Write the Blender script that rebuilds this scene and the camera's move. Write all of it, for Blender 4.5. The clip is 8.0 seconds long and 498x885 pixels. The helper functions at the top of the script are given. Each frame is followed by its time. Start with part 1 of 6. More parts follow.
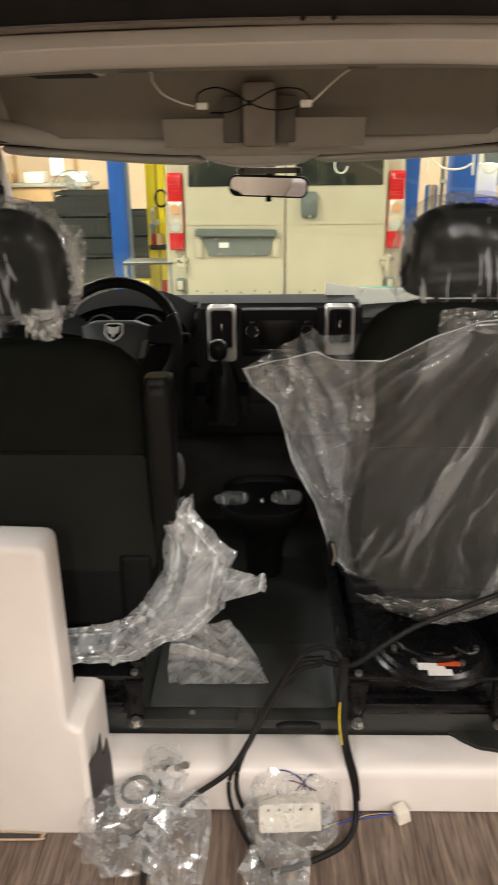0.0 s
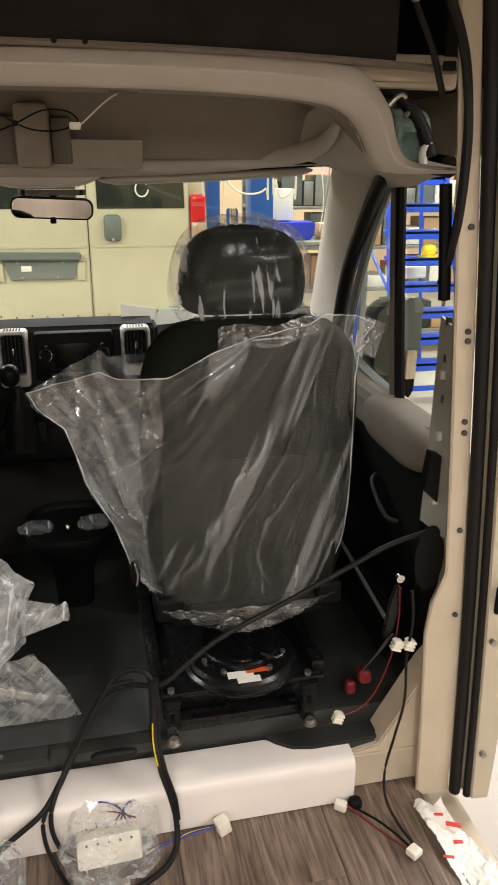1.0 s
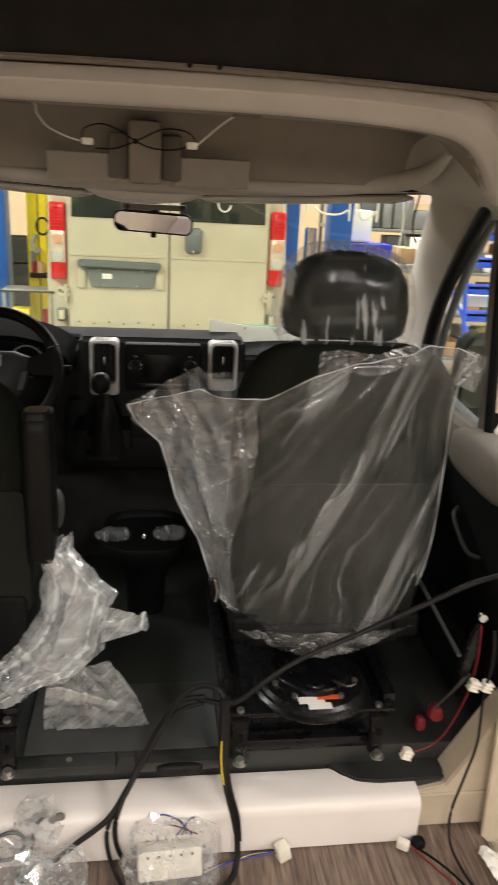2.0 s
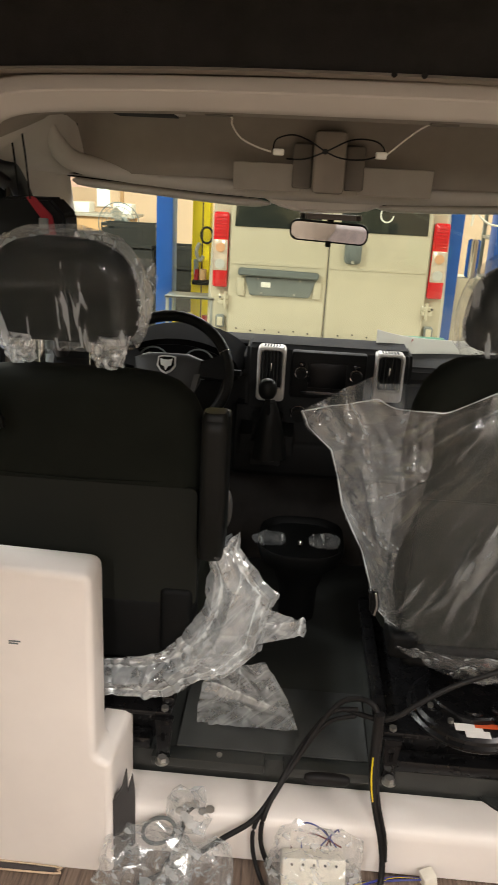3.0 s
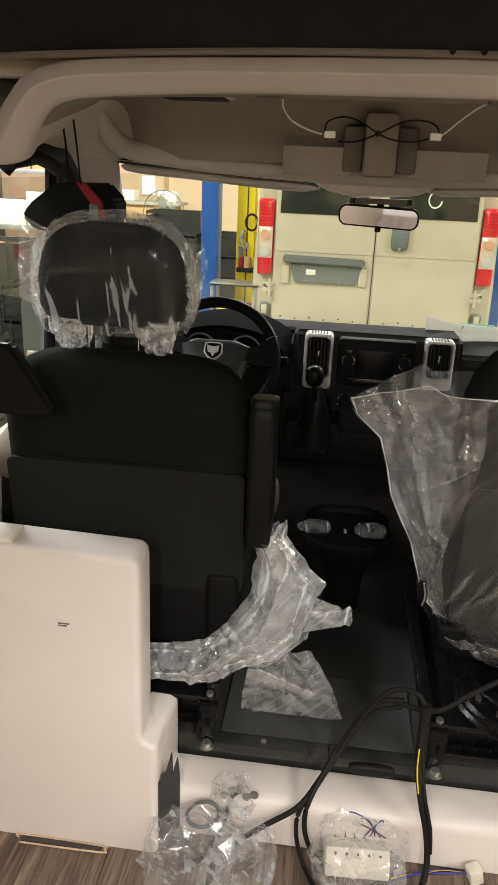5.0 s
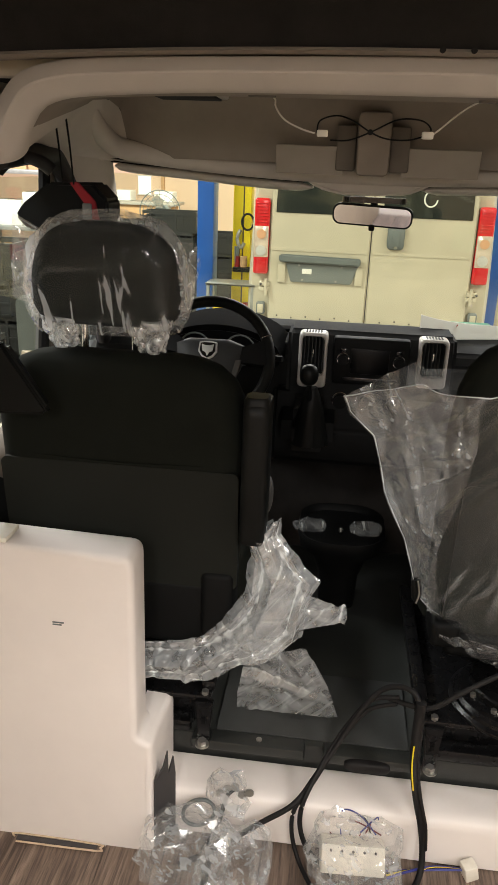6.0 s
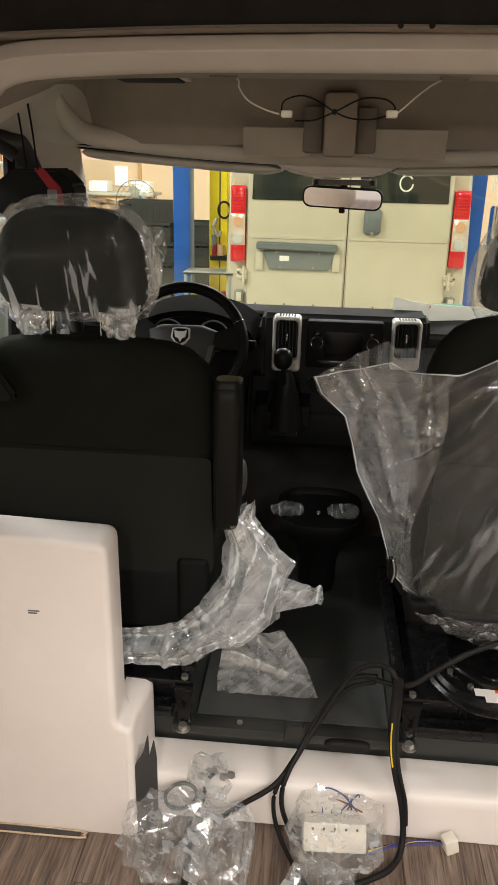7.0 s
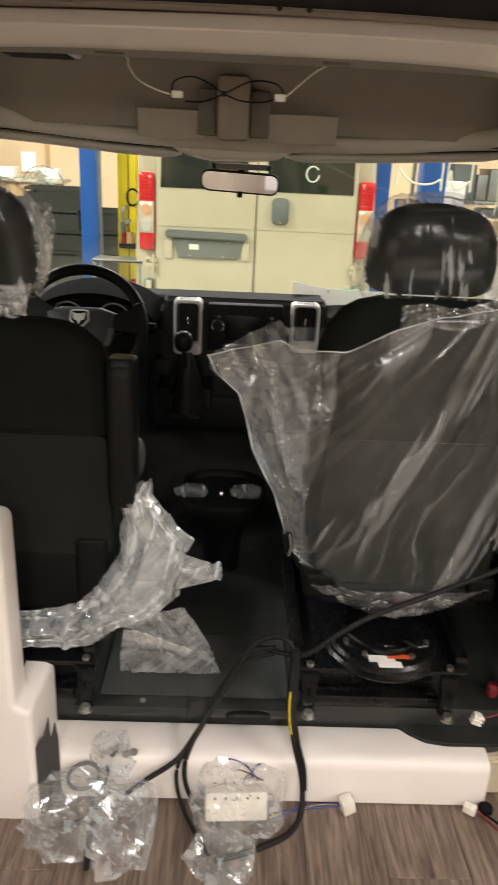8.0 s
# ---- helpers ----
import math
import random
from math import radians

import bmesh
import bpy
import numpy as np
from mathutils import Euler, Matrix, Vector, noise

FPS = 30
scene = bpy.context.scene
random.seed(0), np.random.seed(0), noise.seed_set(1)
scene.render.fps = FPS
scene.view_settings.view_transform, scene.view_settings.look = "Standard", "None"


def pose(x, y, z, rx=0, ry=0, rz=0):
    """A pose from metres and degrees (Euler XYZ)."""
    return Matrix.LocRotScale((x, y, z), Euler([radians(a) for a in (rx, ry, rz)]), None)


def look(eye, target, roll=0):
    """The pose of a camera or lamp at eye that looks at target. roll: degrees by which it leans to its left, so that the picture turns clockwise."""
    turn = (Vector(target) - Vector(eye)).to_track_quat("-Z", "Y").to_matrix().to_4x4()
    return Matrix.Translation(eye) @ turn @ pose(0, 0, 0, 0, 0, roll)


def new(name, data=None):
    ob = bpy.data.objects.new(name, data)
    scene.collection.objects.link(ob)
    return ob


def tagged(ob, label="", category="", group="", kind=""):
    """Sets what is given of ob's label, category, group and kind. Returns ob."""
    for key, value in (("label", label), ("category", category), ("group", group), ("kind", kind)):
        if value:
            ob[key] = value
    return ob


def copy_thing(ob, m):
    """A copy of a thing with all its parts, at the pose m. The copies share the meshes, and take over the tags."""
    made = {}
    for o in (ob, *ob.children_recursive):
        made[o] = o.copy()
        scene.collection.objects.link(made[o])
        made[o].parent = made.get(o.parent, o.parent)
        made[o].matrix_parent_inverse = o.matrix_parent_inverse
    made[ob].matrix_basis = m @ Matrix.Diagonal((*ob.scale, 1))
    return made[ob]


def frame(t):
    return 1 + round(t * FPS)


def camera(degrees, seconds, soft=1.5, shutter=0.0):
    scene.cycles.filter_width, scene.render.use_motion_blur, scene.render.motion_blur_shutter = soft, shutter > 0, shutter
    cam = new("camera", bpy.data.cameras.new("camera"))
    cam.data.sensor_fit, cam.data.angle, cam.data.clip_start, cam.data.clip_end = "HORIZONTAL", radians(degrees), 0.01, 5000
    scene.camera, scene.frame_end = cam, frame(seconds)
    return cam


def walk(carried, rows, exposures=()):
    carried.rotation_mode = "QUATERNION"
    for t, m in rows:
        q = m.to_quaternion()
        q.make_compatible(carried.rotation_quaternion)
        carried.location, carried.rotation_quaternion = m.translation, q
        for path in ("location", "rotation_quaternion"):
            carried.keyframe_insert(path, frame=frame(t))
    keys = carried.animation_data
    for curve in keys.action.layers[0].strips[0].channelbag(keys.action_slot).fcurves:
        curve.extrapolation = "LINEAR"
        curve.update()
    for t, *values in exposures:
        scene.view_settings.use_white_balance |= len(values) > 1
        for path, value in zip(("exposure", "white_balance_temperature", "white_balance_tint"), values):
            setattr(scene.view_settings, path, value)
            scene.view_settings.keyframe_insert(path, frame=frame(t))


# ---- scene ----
cam = camera(36.9, 8.0, shutter=0.4)
PATH = [
    (0, (-0.041, 0.258, 1.506), (-0.088, 2.112, 0.755), -0.7),
    (0.5, (0.013, 0.257, 1.506), (0.223, 2.108, 0.778), -0.6),
    (1, (0.039, 0.242, 1.502), (0.445, 2.072, 0.804), 0.4),
    (1.5, (0.015, 0.243, 1.508), (0.448, 2.071, 0.822), 2.1),
    (2, (-0.044, 0.261, 1.516), (0.223, 2.128, 0.851), 3.1),
    (3.3, (-0.119, 0.259, 1.508), (-0.276, 2.141, 0.849), 2.6),
    (3.5, (-0.118, 0.262, 1.507), (-0.293, 2.141, 0.846), 2.4),
    (4, (-0.129, 0.265, 1.504), (-0.325, 2.136, 0.826), 2.5),
    (4.5, (-0.130, 0.267, 1.503), (-0.339, 2.132, 0.812), 2.4),
    (6, (-0.120, 0.263, 1.501), (-0.324, 2.128, 0.809), 2.2),
    (6.5, (-0.106, 0.265, 1.499), (-0.289, 2.131, 0.803), 1.9),
    (7, (-0.090, 0.261, 1.487), (-0.254, 2.122, 0.772), 1.2),
    (7.5, (-0.076, 0.259, 1.486), (-0.199, 2.117, 0.756), 1.2),
    (8, (-0.037, 0.230, 1.467), (0.016, 2.093, 0.740), 2.7),
]
walk(cam, [(t, look(eye, target, roll)) for t, eye, target, roll in PATH], exposures=((0.0, 0.27), (0.5, 0.26), (1.2, 0.17), (2.0, 0.24), (3.5, 0.16), (6.5, 0.15), (7.0, 0.16), (7.5, 0.20), (8.0, 0.29)))

# ---- light ----
world = bpy.data.worlds.new("world")
scene.world = world
world.use_nodes = True
world.node_tree.nodes["Background"].inputs[0].default_value = (0.9, 0.95, 1.0, 1)
world.node_tree.nodes["Background"].inputs[1].default_value = 0.05


def ceiling_lamp(x, y, z, sx, sy, watts, col):
    """A workshop luminaire that shines straight down."""
    data = bpy.data.lights.new("workshop_lamp", "AREA")
    data.shape, data.size, data.size_y, data.energy, data.color = "RECTANGLE", sx, sy, watts, col
    ob = new("workshop_lamp", data)
    ob.matrix_world = pose(x, y, z)
    return ob


WARM, COOL = (1.0, 0.935, 0.89), (1.0, 0.99, 0.97)
for lx, ly, watts in ((-4.0, 8.5, 400), (0.1, 8.6, 250), (4.2, 8.5, 400), (-4.4, 3.0, 430), (4.6, 3.6, 260), (-4.4, -3.0, 270), (4.4, -1.6, 170), (0.1, -6.5, 380)):
    ceiling_lamp(lx, ly, 4.4, 1.2, 2.4, 1.3 * watts, COOL if lx < 4.3 else WARM)
# LED strips on the ceiling of the living area, behind the camera
for lx in (-0.45, 0.45):
    ceiling_lamp(lx, -0.75, 1.86, 0.06, 1.3, 31, WARM)


# ---- materials ----
def lin(r, g, b):
    return tuple(((v / 255 + 0.055) / 1.055) ** 2.4 if v > 10 else v / 255 / 12.92 for v in (r, g, b)) + (1.0,)


class Nodes:
    """A node tree with short ways to add and link nodes."""

    def __init__(self, name):
        self.mat = bpy.data.materials.new(name)
        self.mat.use_nodes = True
        self.tree = self.mat.node_tree
        self.bsdf = self.tree.nodes["Principled BSDF"]
        self.out = self.tree.nodes["Material Output"]

    def add(self, kind, **values):
        node = self.tree.nodes.new(kind)
        for key, value in values.items():
            node.inputs[key].default_value = value
        return node

    def link(self, a, b):
        self.tree.links.new(a, b)


def surface(name, col, rough=0.5, metal=0.0, spread=0.12, scale=9.0, grain=220.0, bump=0.08, rough_spread=0.12, coat=0.0, stretch=(1, 1, 1), spec=0.5):
    """A plain painted, moulded or woven surface: blotches, fine grain, uneven gloss."""
    n = Nodes(name)
    co = n.add("ShaderNodeTexCoord")
    mp = n.add("ShaderNodeMapping", Scale=stretch)
    n.link(co.outputs["Object"], mp.inputs["Vector"])
    big = n.add("ShaderNodeTexNoise", Scale=scale, Detail=5.0, Roughness=0.6)
    fine = n.add("ShaderNodeTexNoise", Scale=grain, Detail=3.0)
    for t in (big, fine):
        n.link(mp.outputs[0], t.inputs["Vector"])
    ramp = n.add("ShaderNodeMapRange")
    ramp.inputs["From Min"].default_value, ramp.inputs["From Max"].default_value = 0.3, 0.7
    ramp.inputs["To Min"].default_value, ramp.inputs["To Max"].default_value = 1 - spread, 1 + spread
    n.link(big.outputs["Fac"], ramp.inputs["Value"])
    mul = n.tree.nodes.new("ShaderNodeVectorMath")
    mul.operation = "SCALE"
    mul.inputs[0].default_value = col[:3]
    n.link(ramp.outputs[0], mul.inputs["Scale"])
    n.link(mul.outputs[0], n.bsdf.inputs["Base Color"])
    rr = n.add("ShaderNodeMapRange")
    rr.inputs["To Min"].default_value, rr.inputs["To Max"].default_value = max(0.03, rough - rough_spread), min(1, rough + rough_spread)
    n.link(big.outputs["Fac"], rr.inputs["Value"])
    n.link(rr.outputs[0], n.bsdf.inputs["Roughness"])
    b = n.add("ShaderNodeBump", Strength=bump, Distance=0.002)
    n.link(fine.outputs["Fac"], b.inputs["Height"])
    n.link(b.outputs[0], n.bsdf.inputs["Normal"])
    n.bsdf.inputs["Metallic"].default_value = metal
    n.bsdf.inputs["Coat Weight"].default_value = coat
    n.bsdf.inputs["Specular IOR Level"].default_value = spec
    return n.mat


def gloss_share(n, normal=None, f0=0.04, power=5.0):
    """How much a thin sheet mirrors: little face on, much at a grazing angle."""
    lw = n.add("ShaderNodeLayerWeight", Blend=0.5)
    if normal is not None:
        n.link(normal, lw.inputs["Normal"])
    p = n.tree.nodes.new("ShaderNodeMath")
    p.operation = "POWER"
    n.link(lw.outputs["Facing"], p.inputs[0])
    p.inputs[1].default_value = power
    m = n.tree.nodes.new("ShaderNodeMath")
    m.operation = "MULTIPLY_ADD"
    n.link(p.outputs[0], m.inputs[0])
    m.inputs[1].default_value, m.inputs[2].default_value = 0.45, f0
    return m.outputs[0]


def clear_film(name, milky=0.10, crease=0.3, crinkle=0.3, scale=14.0, stretch=(1, 1, 1), gloss_rough=0.10, f0=0.05, band=0.0, band_scale=(14, 4, 1.3), slant=0.0, band_from=0.50, band_to=0.68):
    """Thin polythene: see-through, a little milky, whitened along its sharp folds, with painted streaks and gloss."""
    n = Nodes(name)
    n.tree.nodes.remove(n.bsdf)
    co = n.add("ShaderNodeTexCoord")
    mp = n.add("ShaderNodeMapping", Scale=stretch)
    n.link(co.outputs["Object"], mp.inputs["Vector"])
    soft = n.add("ShaderNodeTexNoise", Scale=scale, Detail=2.0, Roughness=0.4, Distortion=0.4)
    n.link(mp.outputs[0], soft.inputs["Vector"])
    # the sharp folds of the mesh itself turn white, also standing in for glints
    geo = n.add("ShaderNodeNewGeometry")
    ridge = n.add("ShaderNodeMapRange")
    ridge.interpolation_type = "SMOOTHSTEP"
    ridge.inputs["From Min"].default_value, ridge.inputs["From Max"].default_value = 0.506, 0.56
    ridge.inputs["To Min"].default_value, ridge.inputs["To Max"].default_value = 0.0, crease
    n.link(geo.outputs["Pointiness"], ridge.inputs["Value"])
    bump = n.add("ShaderNodeBump", Strength=crinkle, Distance=0.006)
    n.link(soft.outputs["Fac"], bump.inputs["Height"])
    clear = n.add("ShaderNodeBsdfTransparent", Color=(1, 1, 1, 1))
    cloud = n.add("ShaderNodeBsdfDiffuse", Color=(0.83, 0.88, 0.89, 1))
    back = n.add("ShaderNodeBsdfTranslucent", Color=(0.86, 0.89, 0.90, 1))
    gloss = n.add("ShaderNodeBsdfGlossy", Color=(1, 1, 1, 1), Roughness=gloss_rough)
    n.link(bump.outputs[0], gloss.inputs["Normal"])
    haze = n.add("ShaderNodeMixShader")
    haze.inputs[0].default_value = 0.3
    n.link(cloud.outputs[0], haze.inputs[1])
    n.link(back.outputs[0], haze.inputs[2])
    base = n.add("ShaderNodeMapRange")
    base.inputs["From Min"].default_value, base.inputs["From Max"].default_value = 0.3, 0.7
    base.inputs["To Min"].default_value, base.inputs["To Max"].default_value = milky * 0.65, milky * 1.35
    n.link(soft.outputs["Fac"], base.inputs["Value"])
    white = n.tree.nodes.new("ShaderNodeMath")
    white.operation = "ADD"
    n.link(ridge.outputs[0], white.inputs[0])
    n.link(base.outputs[0], white.inputs[1])
    # long white streaks: film two layers thick, and fold highlights painted in as haze
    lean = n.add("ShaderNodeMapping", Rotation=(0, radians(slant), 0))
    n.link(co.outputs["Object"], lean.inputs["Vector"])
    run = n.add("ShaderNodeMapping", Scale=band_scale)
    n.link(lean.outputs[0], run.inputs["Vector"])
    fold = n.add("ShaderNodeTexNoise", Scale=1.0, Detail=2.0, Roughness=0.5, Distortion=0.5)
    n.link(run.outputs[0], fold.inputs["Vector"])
    streaks = n.add("ShaderNodeMapRange")
    streaks.interpolation_type = "SMOOTHSTEP"
    streaks.inputs["From Min"].default_value, streaks.inputs["From Max"].default_value = band_from, band_to
    streaks.inputs["To Max"].default_value = band
    n.link(fold.outputs["Fac"], streaks.inputs["Value"])
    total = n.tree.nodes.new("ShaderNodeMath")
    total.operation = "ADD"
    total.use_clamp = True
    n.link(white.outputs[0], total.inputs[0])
    n.link(streaks.outputs[0], total.inputs[1])
    a = n.add("ShaderNodeMixShader")
    n.link(total.outputs[0], a.inputs[0])
    n.link(clear.outputs[0], a.inputs[1])
    n.link(haze.outputs[0], a.inputs[2])
    b = n.add("ShaderNodeMixShader")
    n.link(gloss_share(n, bump.outputs[0], f0), b.inputs[0])
    n.link(a.outputs[0], b.inputs[1])
    n.link(gloss.outputs[0], b.inputs[2])
    n.link(b.outputs[0], n.out.inputs["Surface"])
    return n.mat


def thin_sheet(name, col, through_share=0.5):
    """A thin sheet that lets light through."""
    n = Nodes(name)
    n.tree.nodes.remove(n.bsdf)
    d, t, m = n.add("ShaderNodeBsdfDiffuse", Color=col), n.add("ShaderNodeBsdfTranslucent", Color=col), n.add("ShaderNodeMixShader")
    m.inputs[0].default_value = through_share
    n.link(d.outputs[0], m.inputs[1])
    n.link(t.outputs[0], m.inputs[2])
    n.link(m.outputs[0], n.out.inputs["Surface"])
    return n.mat


def pane_glass(name, tint, f0=0.03):
    """A thin flat pane."""
    n = Nodes(name)
    n.tree.nodes.remove(n.bsdf)
    clear = n.add("ShaderNodeBsdfTransparent", Color=(*tint, 1))
    gloss = n.add("ShaderNodeBsdfGlossy", Color=(1, 1, 1, 1), Roughness=0.02)
    b = n.add("ShaderNodeMixShader")
    n.link(gloss_share(n, None, f0), b.inputs[0])
    n.link(clear.outputs[0], b.inputs[1])
    n.link(gloss.outputs[0], b.inputs[2])
    n.link(b.outputs[0], n.out.inputs["Surface"])
    return n.mat


def wood_plank(name):
    """Grey-brown vinyl plank with grain along y; every plank shifts its grain."""
    n = Nodes(name)
    co = n.add("ShaderNodeTexCoord")
    info = n.add("ShaderNodeObjectInfo")
    shift = n.tree.nodes.new("ShaderNodeVectorMath")
    shift.operation = "SCALE"
    shift.inputs[0].default_value = (7.0, 13.0, 3.0)
    n.link(info.outputs["Random"], shift.inputs["Scale"])
    add = n.tree.nodes.new("ShaderNodeVectorMath")
    add.operation = "ADD"
    n.link(co.outputs["Object"], add.inputs[0])
    n.link(shift.outputs[0], add.inputs[1])
    mp = n.add("ShaderNodeMapping", Scale=(34.0, 2.2, 1.0))
    n.link(add.outputs[0], mp.inputs["Vector"])
    ring = n.add("ShaderNodeTexNoise", Scale=1.0, Detail=7.0, Roughness=0.65, Distortion=1.6)
    n.link(mp.outputs[0], ring.inputs["Vector"])
    mp2 = n.add("ShaderNodeMapping", Scale=(160.0, 7.0, 1.0))
    n.link(add.outputs[0], mp2.inputs["Vector"])
    pore = n.add("ShaderNodeTexNoise", Scale=1.0, Detail=4.0, Roughness=0.7)
    n.link(mp2.outputs[0], pore.inputs["Vector"])
    ramp = n.add("ShaderNodeValToRGB")
    n.link(ring.outputs["Fac"], ramp.inputs[0])
    e = ramp.color_ramp.elements
    e[0].position, e[0].color = 0.30, lin(72, 59, 51)
    e[1].position, e[1].color = 0.72, lin(156, 138, 123)
    e.new(0.5).color = lin(118, 101, 89)
    dark = n.add("ShaderNodeMapRange")
    dark.inputs["From Min"].default_value, dark.inputs["From Max"].default_value = 0.32, 0.55
    dark.inputs["To Min"].default_value, dark.inputs["To Max"].default_value = 0.42, 1.08
    n.link(pore.outputs["Fac"], dark.inputs["Value"])
    mul = n.tree.nodes.new("ShaderNodeVectorMath")
    mul.operation = "SCALE"
    n.link(ramp.outputs[0], mul.inputs[0])
    n.link(dark.outputs[0], mul.inputs["Scale"])
    n.link(mul.outputs[0], n.bsdf.inputs["Base Color"])
    n.bsdf.inputs["Roughness"].default_value = 0.52
    b = n.add("ShaderNodeBump", Strength=0.25, Distance=0.0008)
    n.link(pore.outputs["Fac"], b.inputs["Height"])
    n.link(b.outputs[0], n.bsdf.inputs["Normal"])
    return n.mat


def glowing(name, col, strength):
    n = Nodes(name)
    n.bsdf.inputs["Base Color"].default_value = (0.8, 0.8, 0.8, 1)
    n.bsdf.inputs["Emission Color"].default_value = col
    n.bsdf.inputs["Emission Strength"].default_value = strength
    return n.mat


CREAM = surface("cream_van_paint", lin(193, 184, 164), 0.38, spread=0.05, scale=4, grain=900, bump=0.02, coat=0.5)
CREAM_SATIN = surface("cream_primed_steel", lin(196, 184, 162), 0.5, spread=0.10, scale=6, grain=500, bump=0.04)
TRIM = surface("grey_beige_headliner", lin(188, 181, 172), 0.85, spread=0.05, scale=7, grain=700, bump=0.12, spec=0.25)
# the headliner grey again, darkened to paint in the shelf's shade
TRIM_DARK = surface("headliner_shaded_grey", lin(140, 131, 121), 0.95, spread=0.08, scale=9, grain=600, bump=0.2, spec=0.15)
CARD = surface("grey_board", lin(168, 160, 150), 0.8, spread=0.06, scale=12, bump=0.05)
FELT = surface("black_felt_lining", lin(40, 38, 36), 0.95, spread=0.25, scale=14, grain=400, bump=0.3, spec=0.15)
FABRIC = surface("black_woven_fabric", lin(24, 26, 22), 1.0, spread=0.16, scale=11, grain=900, bump=0.07, spec=0.08)
FABRIC_BACK = surface("black_seat_back_panel", lin(29, 31, 27), 0.8, spread=0.12, scale=8, grain=700, bump=0.12, spec=0.18)
VINYL = surface("black_vinyl", lin(20, 21, 20), 0.42, spread=0.14, scale=10, grain=500, bump=0.1, spec=0.12)
BLACK = surface("black_moulded_plastic", lin(12, 13, 13), 0.6, spread=0.15, scale=10, grain=600, bump=0.12, spec=0.14)
BLACK_GLOSS = surface("black_gloss_plastic", lin(18, 18, 19), 0.18, spread=0.1, scale=10, grain=300, bump=0.02)
RUBBER = surface("black_rubber", lin(22, 21, 21), 0.6, spread=0.2, scale=12, grain=350, bump=0.15, spec=0.3)
MAT_GREY = surface("dark_grey_rubber_mat", lin(44, 46, 44), 0.38, spread=0.22, scale=7, grain=260, bump=0.25, spec=0.5)
MAT_LIGHT = surface("grey_ribbed_mat_lit", lin(62, 64, 63), 0.5, spread=0.2, scale=8, grain=260, bump=0.3, spec=0.4)
DASH = surface("charcoal_dash_plastic", lin(34, 35, 35), 0.75, spread=0.10, scale=9, grain=650, bump=0.2, spec=0.10)
HUB = surface("dark_grey_soft_plastic", lin(50, 51, 51), 0.6, spread=0.10, scale=12, grain=700, bump=0.15, spec=0.2)
SILVER = surface("silver_painted_plastic", lin(196, 195, 191), 0.38, 0.1, spread=0.05, scale=12, grain=500, bump=0.03)
CHROME = surface("chrome", lin(225, 225, 225), 0.12, 1.0, spread=0.03, bump=0.0)
STEEL = surface("black_coated_steel", lin(24, 24, 25), 0.28, 0.4, spread=0.2, scale=25, grain=200, bump=0.1)
ZINC = surface("zinc_plated_steel", lin(172, 170, 164), 0.35, 0.9, spread=0.12, scale=40, bump=0.05)
WHITE_HDPE = surface("white_moulded_polyethylene", lin(236, 230, 224), 0.42, spread=0.03, scale=5, grain=160, bump=0.03)
WHITE_PLASTIC = surface("white_nylon", lin(232, 228, 214), 0.4, spread=0.05, scale=40, bump=0.03)
GREY_MATTE = surface("dark_grey_matte", lin(62, 60, 60), 0.6, spread=0.15, scale=22, grain=700, bump=0.3)
PAPER = surface("white_paper", lin(235, 232, 226), 0.8, spread=0.05, scale=15, bump=0.1)
RED = surface("red_plastic", lin(140, 16, 26), 0.35, spread=0.1, scale=15, bump=0.05)
RED_STRAP = surface("red_webbing", lin(140, 18, 32), 0.75, spread=0.12, scale=30, grain=900, bump=0.4)
RED_INK = surface("red_ink", lin(205, 70, 66), 0.8, spread=0.2, scale=60)
AMBER = surface("amber_bulb", lin(224, 172, 134), 0.2, 0.2, spread=0.1, scale=60, coat=0.5)
PRIMER = surface("grey_green_primer", lin(150, 150, 140), 0.55, spread=0.12, scale=10, grain=300, bump=0.06)
ORANGE = surface("orange_label", lin(214, 92, 48), 0.6, spread=0.05, scale=30)
INK = surface("dark_ink", lin(70, 66, 66), 0.8, spread=0.2, scale=60)
LENS_RED = surface("red_lamp_lens", lin(206, 26, 34), 0.15, spread=0.08, scale=40, grain=90, bump=0.15, coat=0.6)
LENS_CLEAR = surface("clear_lamp_lens", lin(222, 205, 190), 0.12, 0.3, spread=0.10, scale=40, grain=70, bump=0.25, coat=0.6)
GLASS_DARK = surface("dark_tinted_glass", lin(40, 44, 42), 0.06, spread=0.1, scale=3, grain=30, bump=0.0, coat=0.8)
SILL_GREY = surface("grey_brown_soft_plastic", lin(108, 102, 94), 0.8, spread=0.08, scale=15, bump=0.1, spec=0.15)
MATTE = surface("matte_black_pad", lin(14, 14, 14), 0.95, spread=0.12, scale=12, grain=700, bump=0.15, spec=0.03)
GREY_DARK = surface("dark_grey_plastic", lin(66, 65, 63), 0.6, spread=0.08, scale=15, bump=0.1, spec=0.2)
GREY_PLASTIC = surface("grey_plastic", lin(104, 110, 110), 0.55, spread=0.08, scale=15, bump=0.1)
BLUE = surface("blue_enamelled_steel", lin(28, 84, 168), 0.4, spread=0.08, scale=6, grain=120, bump=0.05)
BLUE_LADDER = surface("bright_blue_steel", lin(40, 82, 205), 0.4, spread=0.10, scale=8, grain=120, bump=0.05)
BLUE_BIN = surface("blue_plastic_bin", lin(44, 60, 190), 0.45, spread=0.06, scale=8)
YELLOW = surface("yellow_enamelled_steel", lin(250, 222, 34), 0.4, spread=0.07, scale=6, grain=120, bump=0.05)
CONCRETE = surface("polished_workshop_floor", lin(160, 153, 144), 0.42, spread=0.10, scale=1.1, grain=40, bump=0.03)
